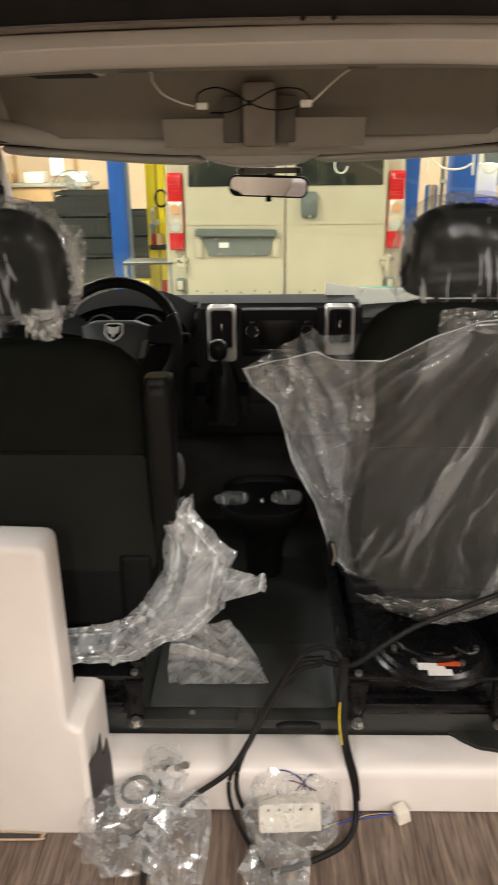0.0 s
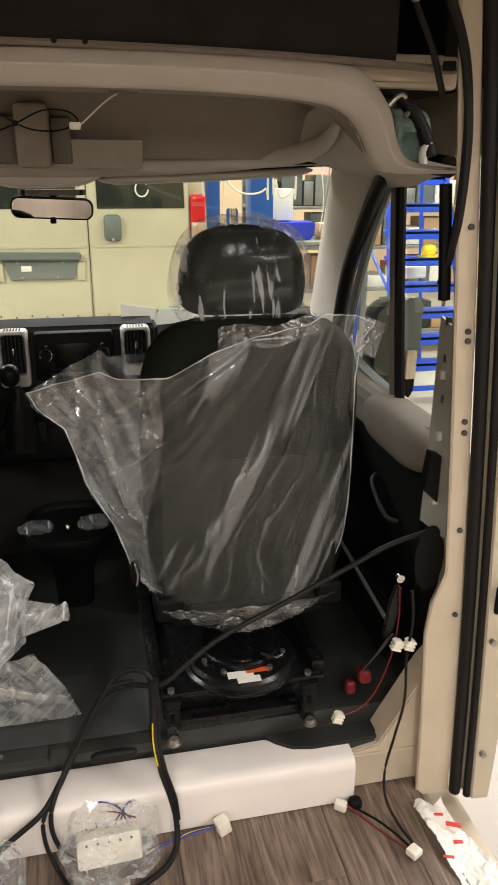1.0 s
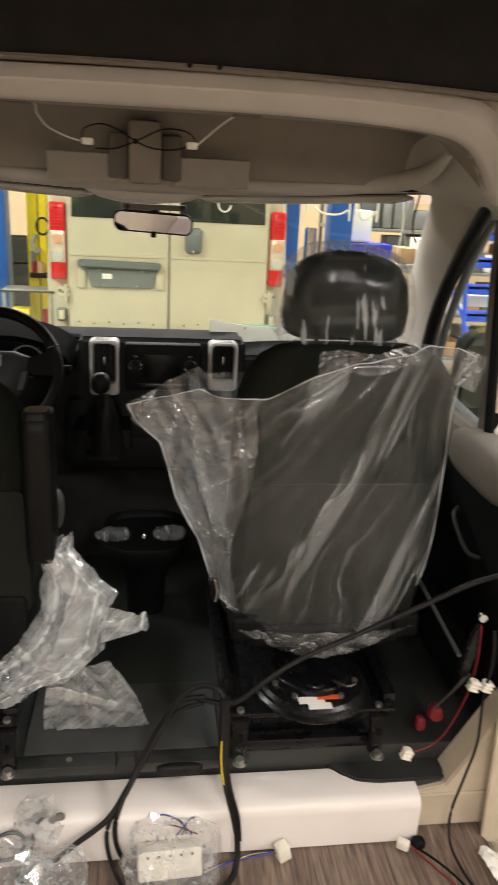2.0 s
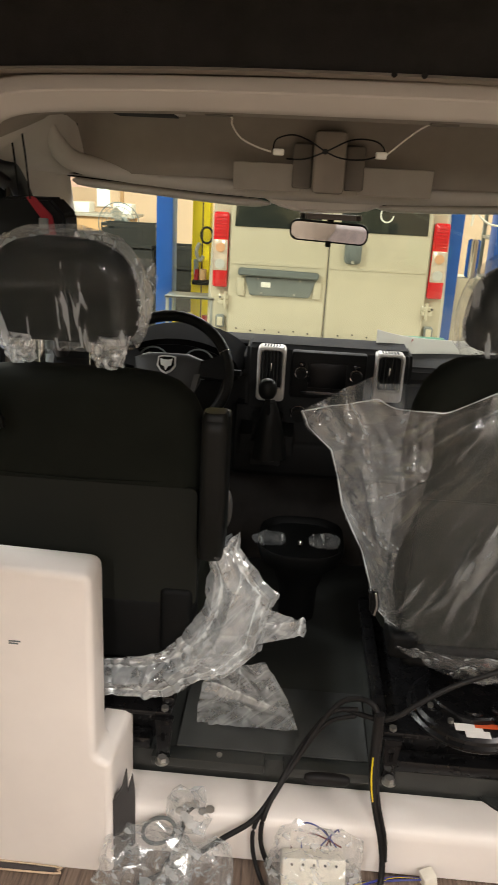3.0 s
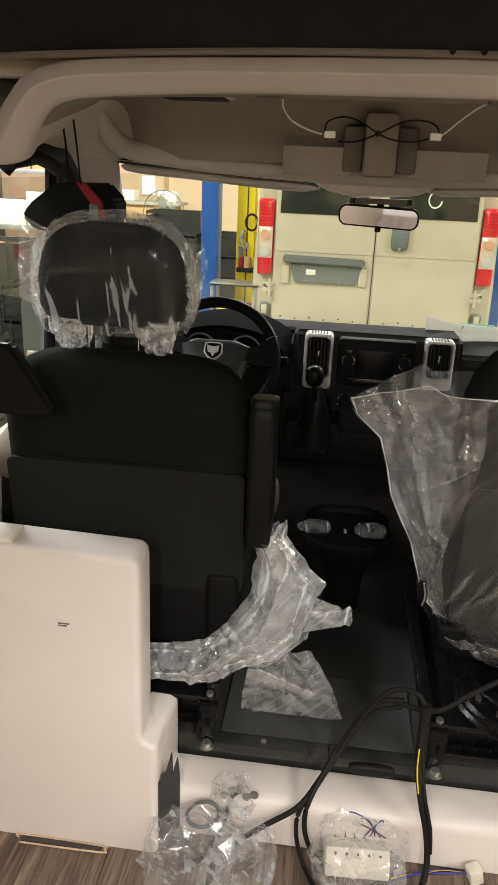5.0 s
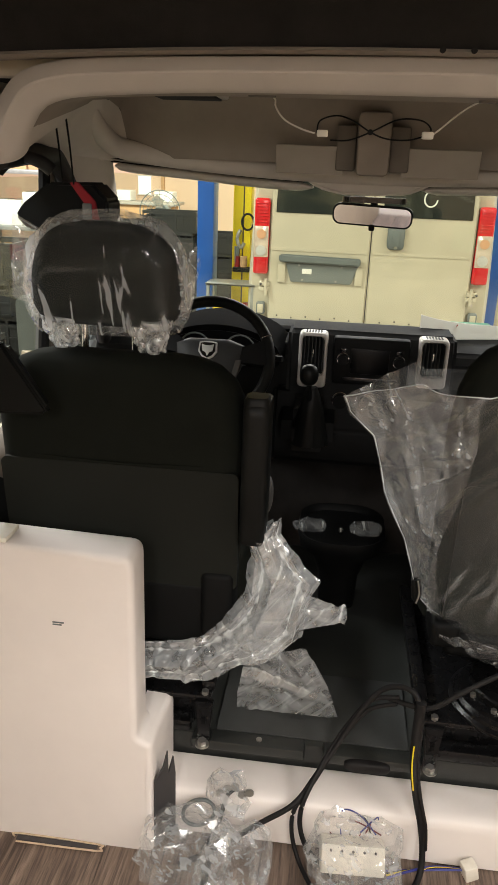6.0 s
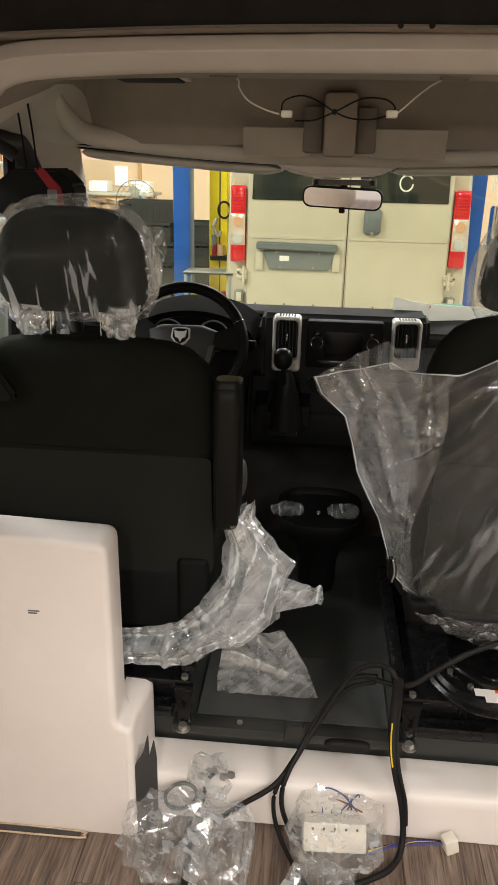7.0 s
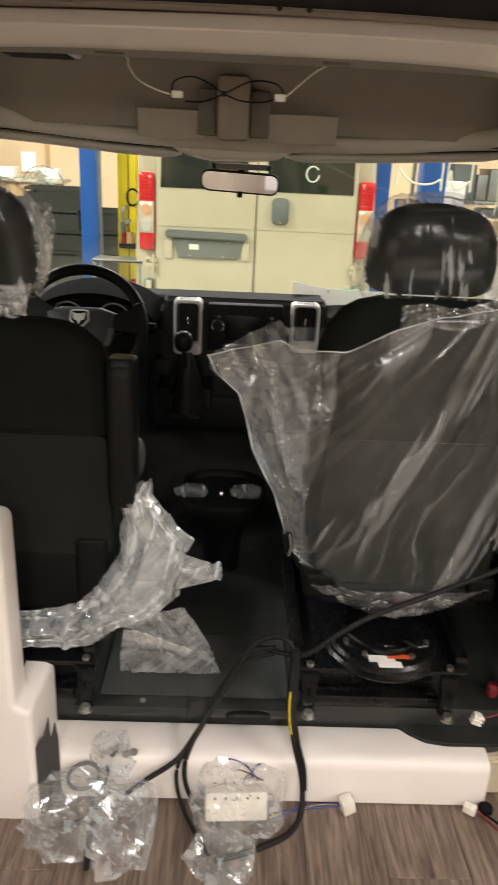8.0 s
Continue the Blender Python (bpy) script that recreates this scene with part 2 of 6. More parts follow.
WALLPAINT = surface("peach_wall_paint", lin(212, 184, 158), 0.8, spread=0.05, scale=1.5, grain=120, bump=0.05)
CEILPAINT = surface("white_ceiling", lin(214, 210, 204), 0.9, spread=0.05, scale=1.0)
BROWN = surface("cardboard", lin(186, 148, 108), 0.85, spread=0.08, scale=6, grain=90, bump=0.1)
CRATE = surface("dark_crate_plastic", lin(36, 37, 38), 0.5, spread=0.12, scale=8)
GREENISH = surface("green_plastic", lin(20, 120, 84), 0.4, spread=0.05)
STEEL_GREY = surface("galvanised_rack", lin(150, 152, 150), 0.4, 0.6, spread=0.12, scale=15, bump=0.05)
TEAL_WASTE = surface("pale_green_insulation", lin(120, 142, 132), 0.9, spread=0.25, scale=30, grain=300, bump=0.5)
WOOD = wood_plank("grey_brown_vinyl_plank")
CUT = surface("raw_plywood_edge", lin(206, 182, 156), 0.8, spread=0.15, scale=40, bump=0.1)
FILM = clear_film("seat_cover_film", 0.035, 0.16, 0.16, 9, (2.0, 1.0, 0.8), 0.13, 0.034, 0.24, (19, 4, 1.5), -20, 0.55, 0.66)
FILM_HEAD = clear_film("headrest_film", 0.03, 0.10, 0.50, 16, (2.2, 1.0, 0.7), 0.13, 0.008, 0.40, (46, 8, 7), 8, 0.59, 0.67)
FILM_LOOSE = clear_film("loose_crumpled_film", 0.22, 0.40, 0.35, 30, (1, 1, 1), 0.14, 0.10)
FILM_EDGE = clear_film("wrinkled_film", 0.085, 0.45, 0.22, 20, (1, 1, 1), 0.12, 0.08, 0.14, (22, 10, 6), 24, 0.50, 0.60)
FILM_SKIRT = clear_film("hanging_film", 0.34, 0.55, 0.45, 26, (1, 1, 1), 0.15, 0.13, 0.16, (60, 18, 7), -40, 0.50, 0.66)
SHELF_CARD = surface("brown_grey_board", lin(154, 146, 135), 0.85, spread=0.06, scale=12, bump=0.05)
FILM_BAG = clear_film("thin_bag_film", 0.10, 0.06, 0.42, 27, (1, 1, 1), 0.14, 0.08, 0.26, (50, 50, 28), 34, 0.53, 0.64)
WHITE_SHEET = thin_sheet("thin_white_plastic_sheet", lin(232, 232, 226), 0.6)
WINDSCREEN = pane_glass("green_tinted_windscreen", (0.93, 0.97, 0.88), 0.02)
SIDE_GLASS = pane_glass("side_glass", (0.90, 0.94, 0.88), 0.03)
MIRROR = surface("mirror", (0.62, 0.62, 0.66, 1), 0.03, 1.0, spread=0.0, bump=0.0, rough_spread=0.0)
SCREEN = surface("dark_display", lin(8, 8, 9), 0.3, spread=0.05, bump=0.0, spec=0.15)
WIRE_BLUE = surface("blue_wire", lin(40, 46, 130), 0.4, spread=0.05)
WIRE_YELLOW = surface("yellow_wire", lin(226, 200, 30), 0.4, spread=0.05)
WIRE_RED = surface("red_wire", lin(112, 18, 28), 0.5, spread=0.05)
WIRE_WHITE = surface("white_wire", lin(214, 208, 198), 0.4, spread=0.05)


# ---- builders ----
ORIGIN = {}


def thing(name, at, label, category, group="", kind=""):
    """An empty at the base of a thing; its parts are given in world places."""
    ob = new(name)
    ob.location = at
    ob.empty_display_size = 0.05
    ORIGIN[ob] = Vector(at)
    return tagged(ob, label, category, group, kind)


def finish(bm, name, material, smooth=True, angle=38):
    me = bpy.data.meshes.new(name)
    bmesh.ops.recalc_face_normals(bm, faces=bm.faces)
    if smooth:
        for f in bm.faces:
            f.smooth = True
        for e in bm.edges:
            if len(e.link_faces) == 2 and e.calc_face_angle(0) > radians(angle):
                e.smooth = False
    bm.to_mesh(me)
    bm.free()
    me.materials.append(material)
    return me


def part(name, bm, material, parent, label="", smooth=True, angle=38):
    """One mesh under a thing or under a part."""
    origin = ORIGIN[parent]
    bmesh.ops.translate(bm, verts=bm.verts, vec=-origin)
    ob = new(name, finish(bm, name, material, smooth, angle))
    ob.parent = parent
    ORIGIN[ob] = origin
    return tagged(ob, label)


def solid(name, bm, material, label, category, kind="", group="", smooth=True, angle=38):
    """A thing of one mesh."""
    ob = new(name, finish(bm, name, material, smooth, angle))
    ORIGIN[ob] = Vector((0, 0, 0))
    return tagged(ob, label, category, group, kind)


def bx(x0, x1, y0, y1, z0, z1, bev=0.003, seg=2):
    bm = bmesh.new()
    bmesh.ops.create_cube(bm, size=1)
    for v in bm.verts:
        v.co = Vector(((x0 + x1) / 2 + v.co.x * (x1 - x0), (y0 + y1) / 2 + v.co.y * (y1 - y0), (z0 + z1) / 2 + v.co.z * (z1 - z0)))
    b = min(bev, 0.45 * min(abs(x1 - x0), abs(y1 - y0), abs(z1 - z0)))
    if b > 0:
        bmesh.ops.bevel(bm, geom=bm.edges[:], offset=b, segments=seg, affect="EDGES", profile=0.5)
    return bm


def joined(*bms):
    out = bms[0]
    for b in bms[1:]:
        me = bpy.data.meshes.new("t")
        b.to_mesh(me)
        b.free()
        out.from_mesh(me)
        bpy.data.meshes.remove(me)
    return out


def moved(bm, m):
    bmesh.ops.transform(bm, matrix=m, verts=bm.verts)
    return bm


def turned(bm, at, rx=0, ry=0, rz=0):
    """Turns a mesh about a place."""
    a = Matrix.Translation(at)
    return moved(bm, a @ pose(0, 0, 0, rx, ry, rz) @ a.inverted())


def cyl(at, r, h, axis="Z", n=24, r2=None, bev=0.0):
    bm = bmesh.new()
    bmesh.ops.create_cone(bm, cap_ends=True, segments=n, radius1=r, radius2=r if r2 is None else r2, depth=h)
    if bev:
        edges = [e for e in bm.edges if abs(e.verts[0].co.z - e.verts[1].co.z) < 1e-6]
        bmesh.ops.bevel(bm, geom=edges, offset=bev, segments=2, affect="EDGES")
    m = {"Z": Matrix(), "X": pose(0, 0, 0, 0, 90, 0), "Y": pose(0, 0, 0, 90, 0, 0)}[axis]
    return moved(bm, Matrix.Translation(at) @ m)


def smooth_path(pts, steps=6):
    pts = [Vector(p) for p in pts]
    if len(pts) < 3:
        return pts
    out = []
    for i in range(len(pts) - 1):
        p0, p1, p2, p3 = pts[max(i - 1, 0)], pts[i], pts[i + 1], pts[min(i + 2, len(pts) - 1)]
        for k in range(steps):
            t = k / steps
            out.append(0.5 * (2 * p1 + (p2 - p0) * t + (2 * p0 - 5 * p1 + 4 * p2 - p3) * t * t + (3 * p1 - p0 - 3 * p2 + p3) * t**3))
    return out + [pts[-1]]


def loft(rings, caps=True, closed=False, ring_closed=True):
    """Skins rings of the same count."""
    bm = bmesh.new()
    vs = [[bm.verts.new(p) for p in ring] for ring in rings]
    n = len(rings[0])
    pairs = list(zip(vs, vs[1:])) + ([(vs[-1], vs[0])] if closed else [])
    for a, b in pairs:
        for k in range(n if ring_closed else n - 1):
            bm.faces.new((a[k], a[(k + 1) % n], b[(k + 1) % n], b[k]))
    if caps and not closed and ring_closed:
        bm.faces.new(vs[0])
        bm.faces.new(vs[-1][::-1])
    return bm


def sweep(pts, r, n=8, steps=6, closed=False, flat=1.0):
    """A round bar along a smooth path."""
    path = smooth_path(pts, steps)
    rings, up = [], Vector((0.13, 0.2, 0.97)).normalized()
    for i, p in enumerate(path):
        d = (path[min(i + 1, len(path) - 1)] - path[max(i - 1, 0)])
        if closed:
            d = path[(i + 1) % len(path)] - path[i - 1]
        d.normalize()
        side = d.cross(up)
        if side.length < 0.05:
            side = d.cross(Vector((1, 0, 0)))
        side.normalize()
        up2 = side.cross(d).normalized()
        rad = r(i / max(1, len(path) - 1)) if callable(r) else r
        rings.append([p + side * rad * math.cos(2 * math.pi * k / n) + up2 * rad * flat * math.sin(2 * math.pi * k / n) for k in range(n)])
    return loft(rings, closed=closed)


def prism(pts, axis, d0, d1, bev=0.0, seg=2):
    """A flat outline pushed from d0 to d1 along an axis; the outline is in the other two axes in order."""
    bm = bmesh.new()
    put = {"X": lambda a, b, d: (d, a, b), "Y": lambda a, b, d: (a, d, b), "Z": lambda a, b, d: (a, b, d)}[axis]
    lo, hi = [bm.verts.new(put(a, b, d0)) for a, b in pts], [bm.verts.new(put(a, b, d1)) for a, b in pts]
    bm.faces.new(lo)
    bm.faces.new(hi[::-1])
    for k in range(len(pts)):
        bm.faces.new((lo[k], lo[(k + 1) % len(pts)], hi[(k + 1) % len(pts)], hi[k]))
    bmesh.ops.recalc_face_normals(bm, faces=bm.faces)
    if bev:
        bmesh.ops.bevel(bm, geom=bm.edges[:], offset=bev, segments=seg, affect="EDGES", clamp_overlap=True)
    return bm


def rrect(w, h, r, n=5):
    """A rounded rectangle about the middle, as 2D points."""
    r = min(r, w / 2 - 1e-4, h / 2 - 1e-4)
    out = []
    for cx, cy, a0 in ((w / 2 - r, h / 2 - r, 0), (-w / 2 + r, h / 2 - r, 90), (-w / 2 + r, -h / 2 + r, 180), (w / 2 - r, -h / 2 + r, 270)):
        for k in range(n + 1):
            a = radians(a0 + 90 * k / n)
            out.append((cx + r * math.cos(a), cy + r * math.sin(a)))
    return out


def egg(at, rx, ry, rz, ex=0.5, ez=0.5, nu=40, nv=22):
    """A superellipsoid: a cushion-like block with soft corners."""
    def p(c, e):
        return math.copysign(abs(c) ** e, c)

    rings = []
    for j in range(1, nv):
        b = -math.pi / 2 + math.pi * j / nv
        rings.append([Vector((at[0] + rx * p(math.cos(b), ez) * p(math.cos(2 * math.pi * k / nu), ex), at[1] + ry * p(math.cos(b), ez) * p(math.sin(2 * math.pi * k / nu), ex), at[2] + rz * p(math.sin(b), ez))) for k in range(nu)])
    return loft(rings)


def crumple(bm, amount, scale, seed=0.0, ridged=True, stretch=(1, 1, 1)):
    """Pushes the verts along their normals by creased noise."""
    bm.normal_update()
    off = Vector((seed * 3.1, seed * 1.7, seed * 2.3))
    for v in bm.verts:
        q = Vector((v.co.x * stretch[0], v.co.y * stretch[1], v.co.z * stretch[2])) * scale + off
        h = noise.fractal(q, 0.9, 2.1, 3)
        if ridged:
            h = 0.5 - abs(h)
        v.co += v.normal * amount * h
    return bm


def creased(bm, amount, width, length, n, seed, lean=(0, 0, 0), both=0.3):
    """Pinches n straight creases of finite length into thin film; lean pulls their run one way."""
    rnd = random.Random(seed)
    bm.normal_update()
    bm.verts.ensure_lookup_table()
    co = np.array([v.co for v in bm.verts])
    no = np.array([v.normal for v in bm.verts])
    h = np.zeros(len(co))
    for k in range(n):
        i = rnd.randrange(len(co))
        nrm = Vector(no[i])
        run = Vector((rnd.gauss(0, 1), rnd.gauss(0, 1), rnd.gauss(0, 1))).normalized() + Vector(lean)
        run = (run - nrm * run.dot(nrm)).normalized()
        across = run.cross(nrm)
        size = rnd.uniform(0.35, 1.0) ** 1.5
        w, reach = width * (0.35 + size), length * rnd.uniform(0.4, 1.0) * (0.4 + size)
        d = co - co[i]
        a, l = d @ np.array(across), d @ np.array(run)
        tent = np.clip(1 - np.abs(a) / w, 0, None) * np.clip(1 - (l / reach) ** 2, 0, None)
        h += tent * size * amount * (-1 if rnd.random() < both else 1)
    for v, q in zip(bm.verts, h):
        v.co += v.normal * float(q)
    return bm


def facet(bm, amount, seed=0):
    """Shakes the verts and cuts the faces into flat triangles, as in crushed film."""
    rnd = random.Random(seed)
    for v in bm.verts:
        v.co += Vector((rnd.uniform(-1, 1), rnd.uniform(-1, 1), rnd.uniform(-1, 1))) * amount
    bmesh.ops.triangulate(bm, faces=bm.faces[:])
    return bm


def sheet(fn, nu, nv):
    """A grid surface from fn(u, v) with u and v from 0 to 1."""
    return loft([[Vector(fn(i / nu, j / nv)) for i in range(nu + 1)] for j in range(nv + 1)], ring_closed=False)


def lerp_line(line, v):
    """A place along a polyline of places, v from 0 to 1."""
    s = v * (len(line) - 1)
    i = min(int(s), len(line) - 2)
    a, b = Vector(line[i]), Vector(line[i + 1])
    return a.lerp(b, s - i)


def text_bars(x, y, z, w, n, material, parent, h=0.004):
    """Plain bars in place of writing that cannot be read, on a face that looks towards -y."""
    rnd = random.Random(int(1000 * (abs(x) + abs(z))))
    for k in range(n):
        part("print_bar", bx(x, x + w * rnd.uniform(0.6, 1), y - 0.0012, y, z - 1.8 * h * k - h, z - 1.8 * h * k, 0), material, parent)


# ---- the workshop shell ----
GROUND = -0.6
solid("ground", bx(-12, 12, -12, 16, GROUND - 0.2, GROUND, 0), CONCRETE, "pale polished concrete workshop floor", "floor", "structure", smooth=False)
solid("ceiling", bx(-12.2, 12.2, -12.2, 16.2, 4.6, 4.8, 0), CEILPAINT, "white workshop ceiling", "ceiling", "structure", smooth=False)
solid("wall_north", bx(-12, 12, 14, 14.2, GROUND, 4.6, 0), WALLPAINT, "peach painted workshop wall", "wall", "structure", smooth=False)
solid("wall_south", bx(-12, 12, -12.2, -12, GROUND, 4.6, 0), WALLPAINT, "peach painted workshop wall", "wall", "structure", smooth=False)
solid("wall_west", bx(-12.2, -12, -12, 14, GROUND, 4.6, 0), WALLPAINT, "peach painted workshop wall", "wall", "structure", smooth=False)
solid("wall_east", bx(12, 12.2, -12, 14, GROUND, 4.6, 0), WALLPAINT, "peach painted workshop wall", "wall", "structure", smooth=False)


# ---- the van that the camera stands in: shell ----
def px(z):
    """How far out the door pillar stands at a height."""
    return 0.858 - 0.035 * z - 0.02 * z * z


solid("van_subfloor", bx(-0.93, 0.80, -2.6, 1.66, -0.06, -0.012, 0), FELT, "dark underlay board of the van floor", "subfloor", "structure")
solid("van_belly", bx(-0.98, 0.92, -2.6, 3.4, -0.35, -0.065, 0.01), CREAM_SATIN, "cream painted steel underbody of the van", "van body", "structure")
solid("wall_left", bx(-0.99, -0.93, -2.6, 1.70, -0.06, 1.93, 0.01), CREAM_SATIN, "cream painted steel side wall of the van", "wall", "structure")
solid("wall_right", bx(0.93, 0.99, -2.6, 0.25, -0.06, 1.93, 0.01), CREAM_SATIN, "cream painted steel side wall of the van", "wall", "structure")
solid("van_roof", bx(-0.99, 0.99, -2.6, 2.55, 1.93, 1.99, 0.01), FELT, "black felt lined high roof of the van", "roof", "structure")
solid("roof_panel", prism([(-0.92, 1.93), (0.62, 1.93)] + [(x, 1.694 - 0.036 * x * x) for x in [0.62 - 0.077 * k for k in range(21)]], "Y", 1.655, 1.68), FELT, "black felt covered board above the cab", "panel", "structure")
solid("door_header", bx(0.80, 0.99, 0.2, 1.75, 1.80, 1.93, 0.02), CREAM_SATIN, "cream painted steel header over the sliding door", "header", "structure")
solid("roof_bow", joined(bx(-0.88, 0.80, 1.765, 1.80, 1.645, 1.705, 0.008), bx(0.48, 0.76, 1.748, 1.764, 1.655, 1.704, 0.004)), CREAM_SATIN, "cream painted steel roof bow behind the cab", "roof bow", "structure")
# solid black boxes that paint in the shade of open cavities
solid("windscreen_header", bx(-0.88, 0.88, 2.50, 2.68, 1.50, 1.93, 0.02), FELT, "black box painted as the shaded cavity above the windscreen", "header", "structure")
solid("bulkhead", joined(bx(-0.99, -0.70, 1.80, 2.3, 1.66, 1.93, 0.02), bx(0.80, 0.99, 1.84, 2.3, 1.66, 1.93, 0.02)), FELT, "black boxes painted as the shaded hollows over the cab", "panel", "structure")

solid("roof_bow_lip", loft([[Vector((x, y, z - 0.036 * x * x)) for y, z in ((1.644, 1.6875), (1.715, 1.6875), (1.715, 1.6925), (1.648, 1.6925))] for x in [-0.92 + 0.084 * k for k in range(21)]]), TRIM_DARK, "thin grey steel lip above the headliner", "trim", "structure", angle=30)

# slots for bolts in the roof bow lip
for bxp in (0.02, 0.07):
    solid("bolt_hole", cyl((bxp, 1.643, 1.690), 0.005, 0.005, "Y", 12), FELT, "small dark hole in the roof bow lip", "hole", "structure")

# headliner: arched rear rim, hollow middle, rolled front edge
headliner = thing("headliner", (0, 2.0, 1.5), "grey-beige moulded headliner with an open shelf above the cab", "headliner", kind="structure")
OUTER = [(-0.84, 1.488), (-0.815, 1.53), (-0.785, 1.575), (-0.761, 1.608), (-0.729, 1.643), (-0.681, 1.662), (-0.60, 1.674), (-0.44, 1.680), (-0.30, 1.683), (0, 1.688), (0.2, 1.689), (0.40, 1.686), (0.527, 1.678), (0.57, 1.667), (0.605, 1.641), (0.636, 1.597), (0.653, 1.544), (0.680, 1.513), (0.737, 1.502), (0.803, 1.498)]
INNER = [(-0.80, 1.488), (-0.765, 1.495), (-0.742, 1.510), (-0.727, 1.540), (-0.700, 1.585), (-0.665, 1.604), (-0.60, 1.614), (-0.44, 1.623), (-0.30, 1.627), (0, 1.629), (0.2, 1.629), (0.37, 1.624), (0.49, 1.614), (0.545, 1.600), (0.578, 1.575), (0.600, 1.540), (0.615, 1.510), (0.645, 1.490), (0.71, 1.486), (0.804, 1.488)]
outer, inner = smooth_path([(x, 0, z) for x, z in OUTER], 4), smooth_path([(x, 0, z) for x, z in INNER], 4)


def rim_ring(o, i):
    """A rim section: two flat facets with a soft crease between them, a rounded lower edge and a back."""
    out = []
    for k, y in ((-0.01, 1.712), (0.02, 1.698), (0.10, 1.692), (0.46, 1.684), (0.52, 1.685), (0.90, 1.712), (0.98, 1.722), (1.0, 1.738), (0.97, 1.765), (0.3, 1.775), (0.0, 1.765)):
        p = o.lerp(i, k)
        out.append(Vector((p.x, y, p.z)))
    return out


part("rear_rim", loft([rim_ring(o, i) for o, i in zip(outer, inner)]), TRIM, headliner, angle=32)
arch = [(p.x, 0, p.z + 0.012) for p in inner if -0.745 < p.x < 0.63]


def liner(u, v):
    """The hollow of the shelf in the middle, smooth cheeks down to the doors at the sides."""
    x = -0.865 + 1.73 * u
    y, z = lerp_line([(1.742, 1.628, 0), (1.86, 1.641, 0), (1.98, 1.647, 0), (2.08, 1.649, 0), (2.12, 1.668, 0), (2.24, 1.690, 0), (2.34, 1.675, 0), (2.39, 1.60, 0), (2.42, 1.515, 0)], v)[:2]
    side = max(0.0, (abs(x) - (0.66 if x < 0 else 0.60)) / 0.24)
    end = min(1.0, max(0.0, (abs(x) - (0.69 if x < 0 else 0.60)) / (0.09 if x < 0 else 0.16)))
    plain = 1.632 - 0.105 * v
    z = z * (1 - end) + plain * end
    z -= 0.125 * side**2 * (1 - 0.35 * v)
    rim = float(np.interp(x, [p[0] for p in arch], [p[2] for p in arch])) - 0.012
    w = min(1.0, 2.6 * v)
    return (x, y - 0.03 * side * w, z * w + rim * (1 - w))


part("shelf_lining", sheet(lambda u, v: liner(0.085 + 0.793 * u, v), 90, 40), TRIM_DARK, headliner, "shelf lining, headliner grey darkened for shade")
for u0, u1 in ((0.0, 0.085), (0.878, 1.0)):
    part("cheek", sheet(lambda u, v: liner(u0 + (u1 - u0) * u, v), 16, 30), TRIM, headliner, "smooth corner cheek")
FRONT = [(-0.735, 2.12, 1.668), (-0.748, 2.17, 1.636), (-0.757, 2.24, 1.592), (-0.745, 2.35, 1.545), (-0.69, 2.415, 1.528), (-0.58, 2.45, 1.515), (-0.40, 2.475, 1.502), (-0.2, 2.49, 1.494), (0, 2.495, 1.492), (0.2, 2.49, 1.496), (0.40, 2.475, 1.505), (0.56, 2.445, 1.519), (0.65, 2.40, 1.531), (0.690, 2.32, 1.552), (0.690, 2.22, 1.578), (0.672, 2.12, 1.602)]
part("front_roll", sweep(FRONT, lambda s: 0.010 + 0.017 * min(1.0, 6 * min(s, 1 - s)), 16, 6), TRIM, headliner)
part("screen_trim", sheet(lambda u, v: (-0.84 + 1.68 * u, 2.42 + 0.085 * math.sin(math.pi * u) + 0.16 * v, 1.512 - 0.030 * math.sin(math.pi * u) - 0.012 * v), 30, 4), TRIM, headliner)
for pts in ([(-0.785, 2.50, 1.491), (-0.74, 2.51, 1.486), (-0.60, 2.52, 1.477), (-0.39, 2.53, 1.461), (-0.215, 2.535, 1.454)], [(0.105, 2.535, 1.458), (0.38, 2.53, 1.467), (0.58, 2.52, 1.478), (0.73, 2.505, 1.487)]):
    ring = smooth_path(pts, 8)
    # a flat pad with rounded edges, folded up against the screen header
    part("sun_visor", loft([[p + Vector((0, y, z * min(1.0, 0.35 + 8 * min(i, len(ring) - 1 - i) / len(ring)))) for y, z in ((0.0, 0.0), (0.004, 0.008), (0.014, 0.011), (0.13, 0.002), (0.14, -0.008), (0.13, -0.018), (0.014, -0.011), (0.004, -0.008))] for i, p in enumerate(ring)]), TRIM, headliner, "grey-beige folded sun visor", angle=60)
    # a thin black bar draws the shade in the gap
    part("visor_gap_shade", sweep([Vector(p) + Vector((0, -0.012, 0.0125)) for p in pts], 0.0016, 6), FELT, headliner, "black bar drawn for the shaded gap above the visor")
part("lamp_base", prism([(-0.25, 1.482), (0.14, 1.486), (0.10, 1.460), (0.055, 1.442), (-0.03, 1.437), (-0.13, 1.436), (-0.195, 1.450)], "Y", 2.492, 2.62, 0.009, 3), TRIM, headliner, "rounded lamp base above the mirror")
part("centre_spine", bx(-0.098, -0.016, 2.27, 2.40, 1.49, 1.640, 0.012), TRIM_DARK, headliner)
for x0, x1 in ((-0.305, -0.128), (0.02, 0.215)):
    part("card", turned(bx(x0, x1, 2.340, 2.347, 1.49, 1.560, 0.002), (0, 2.345, 1.52), 10), SHELF_CARD, headliner, "loose grey card in the shelf")
# darker blocks stand in for the shade inside two recesses
for x0 in (-0.150, -0.014):
    part("recess_block", bx(x0, x0 + 0.05, 2.33, 2.38, 1.50, 1.610, 0.006), SILL_GREY, headliner, "darker block painted as a shaded recess")
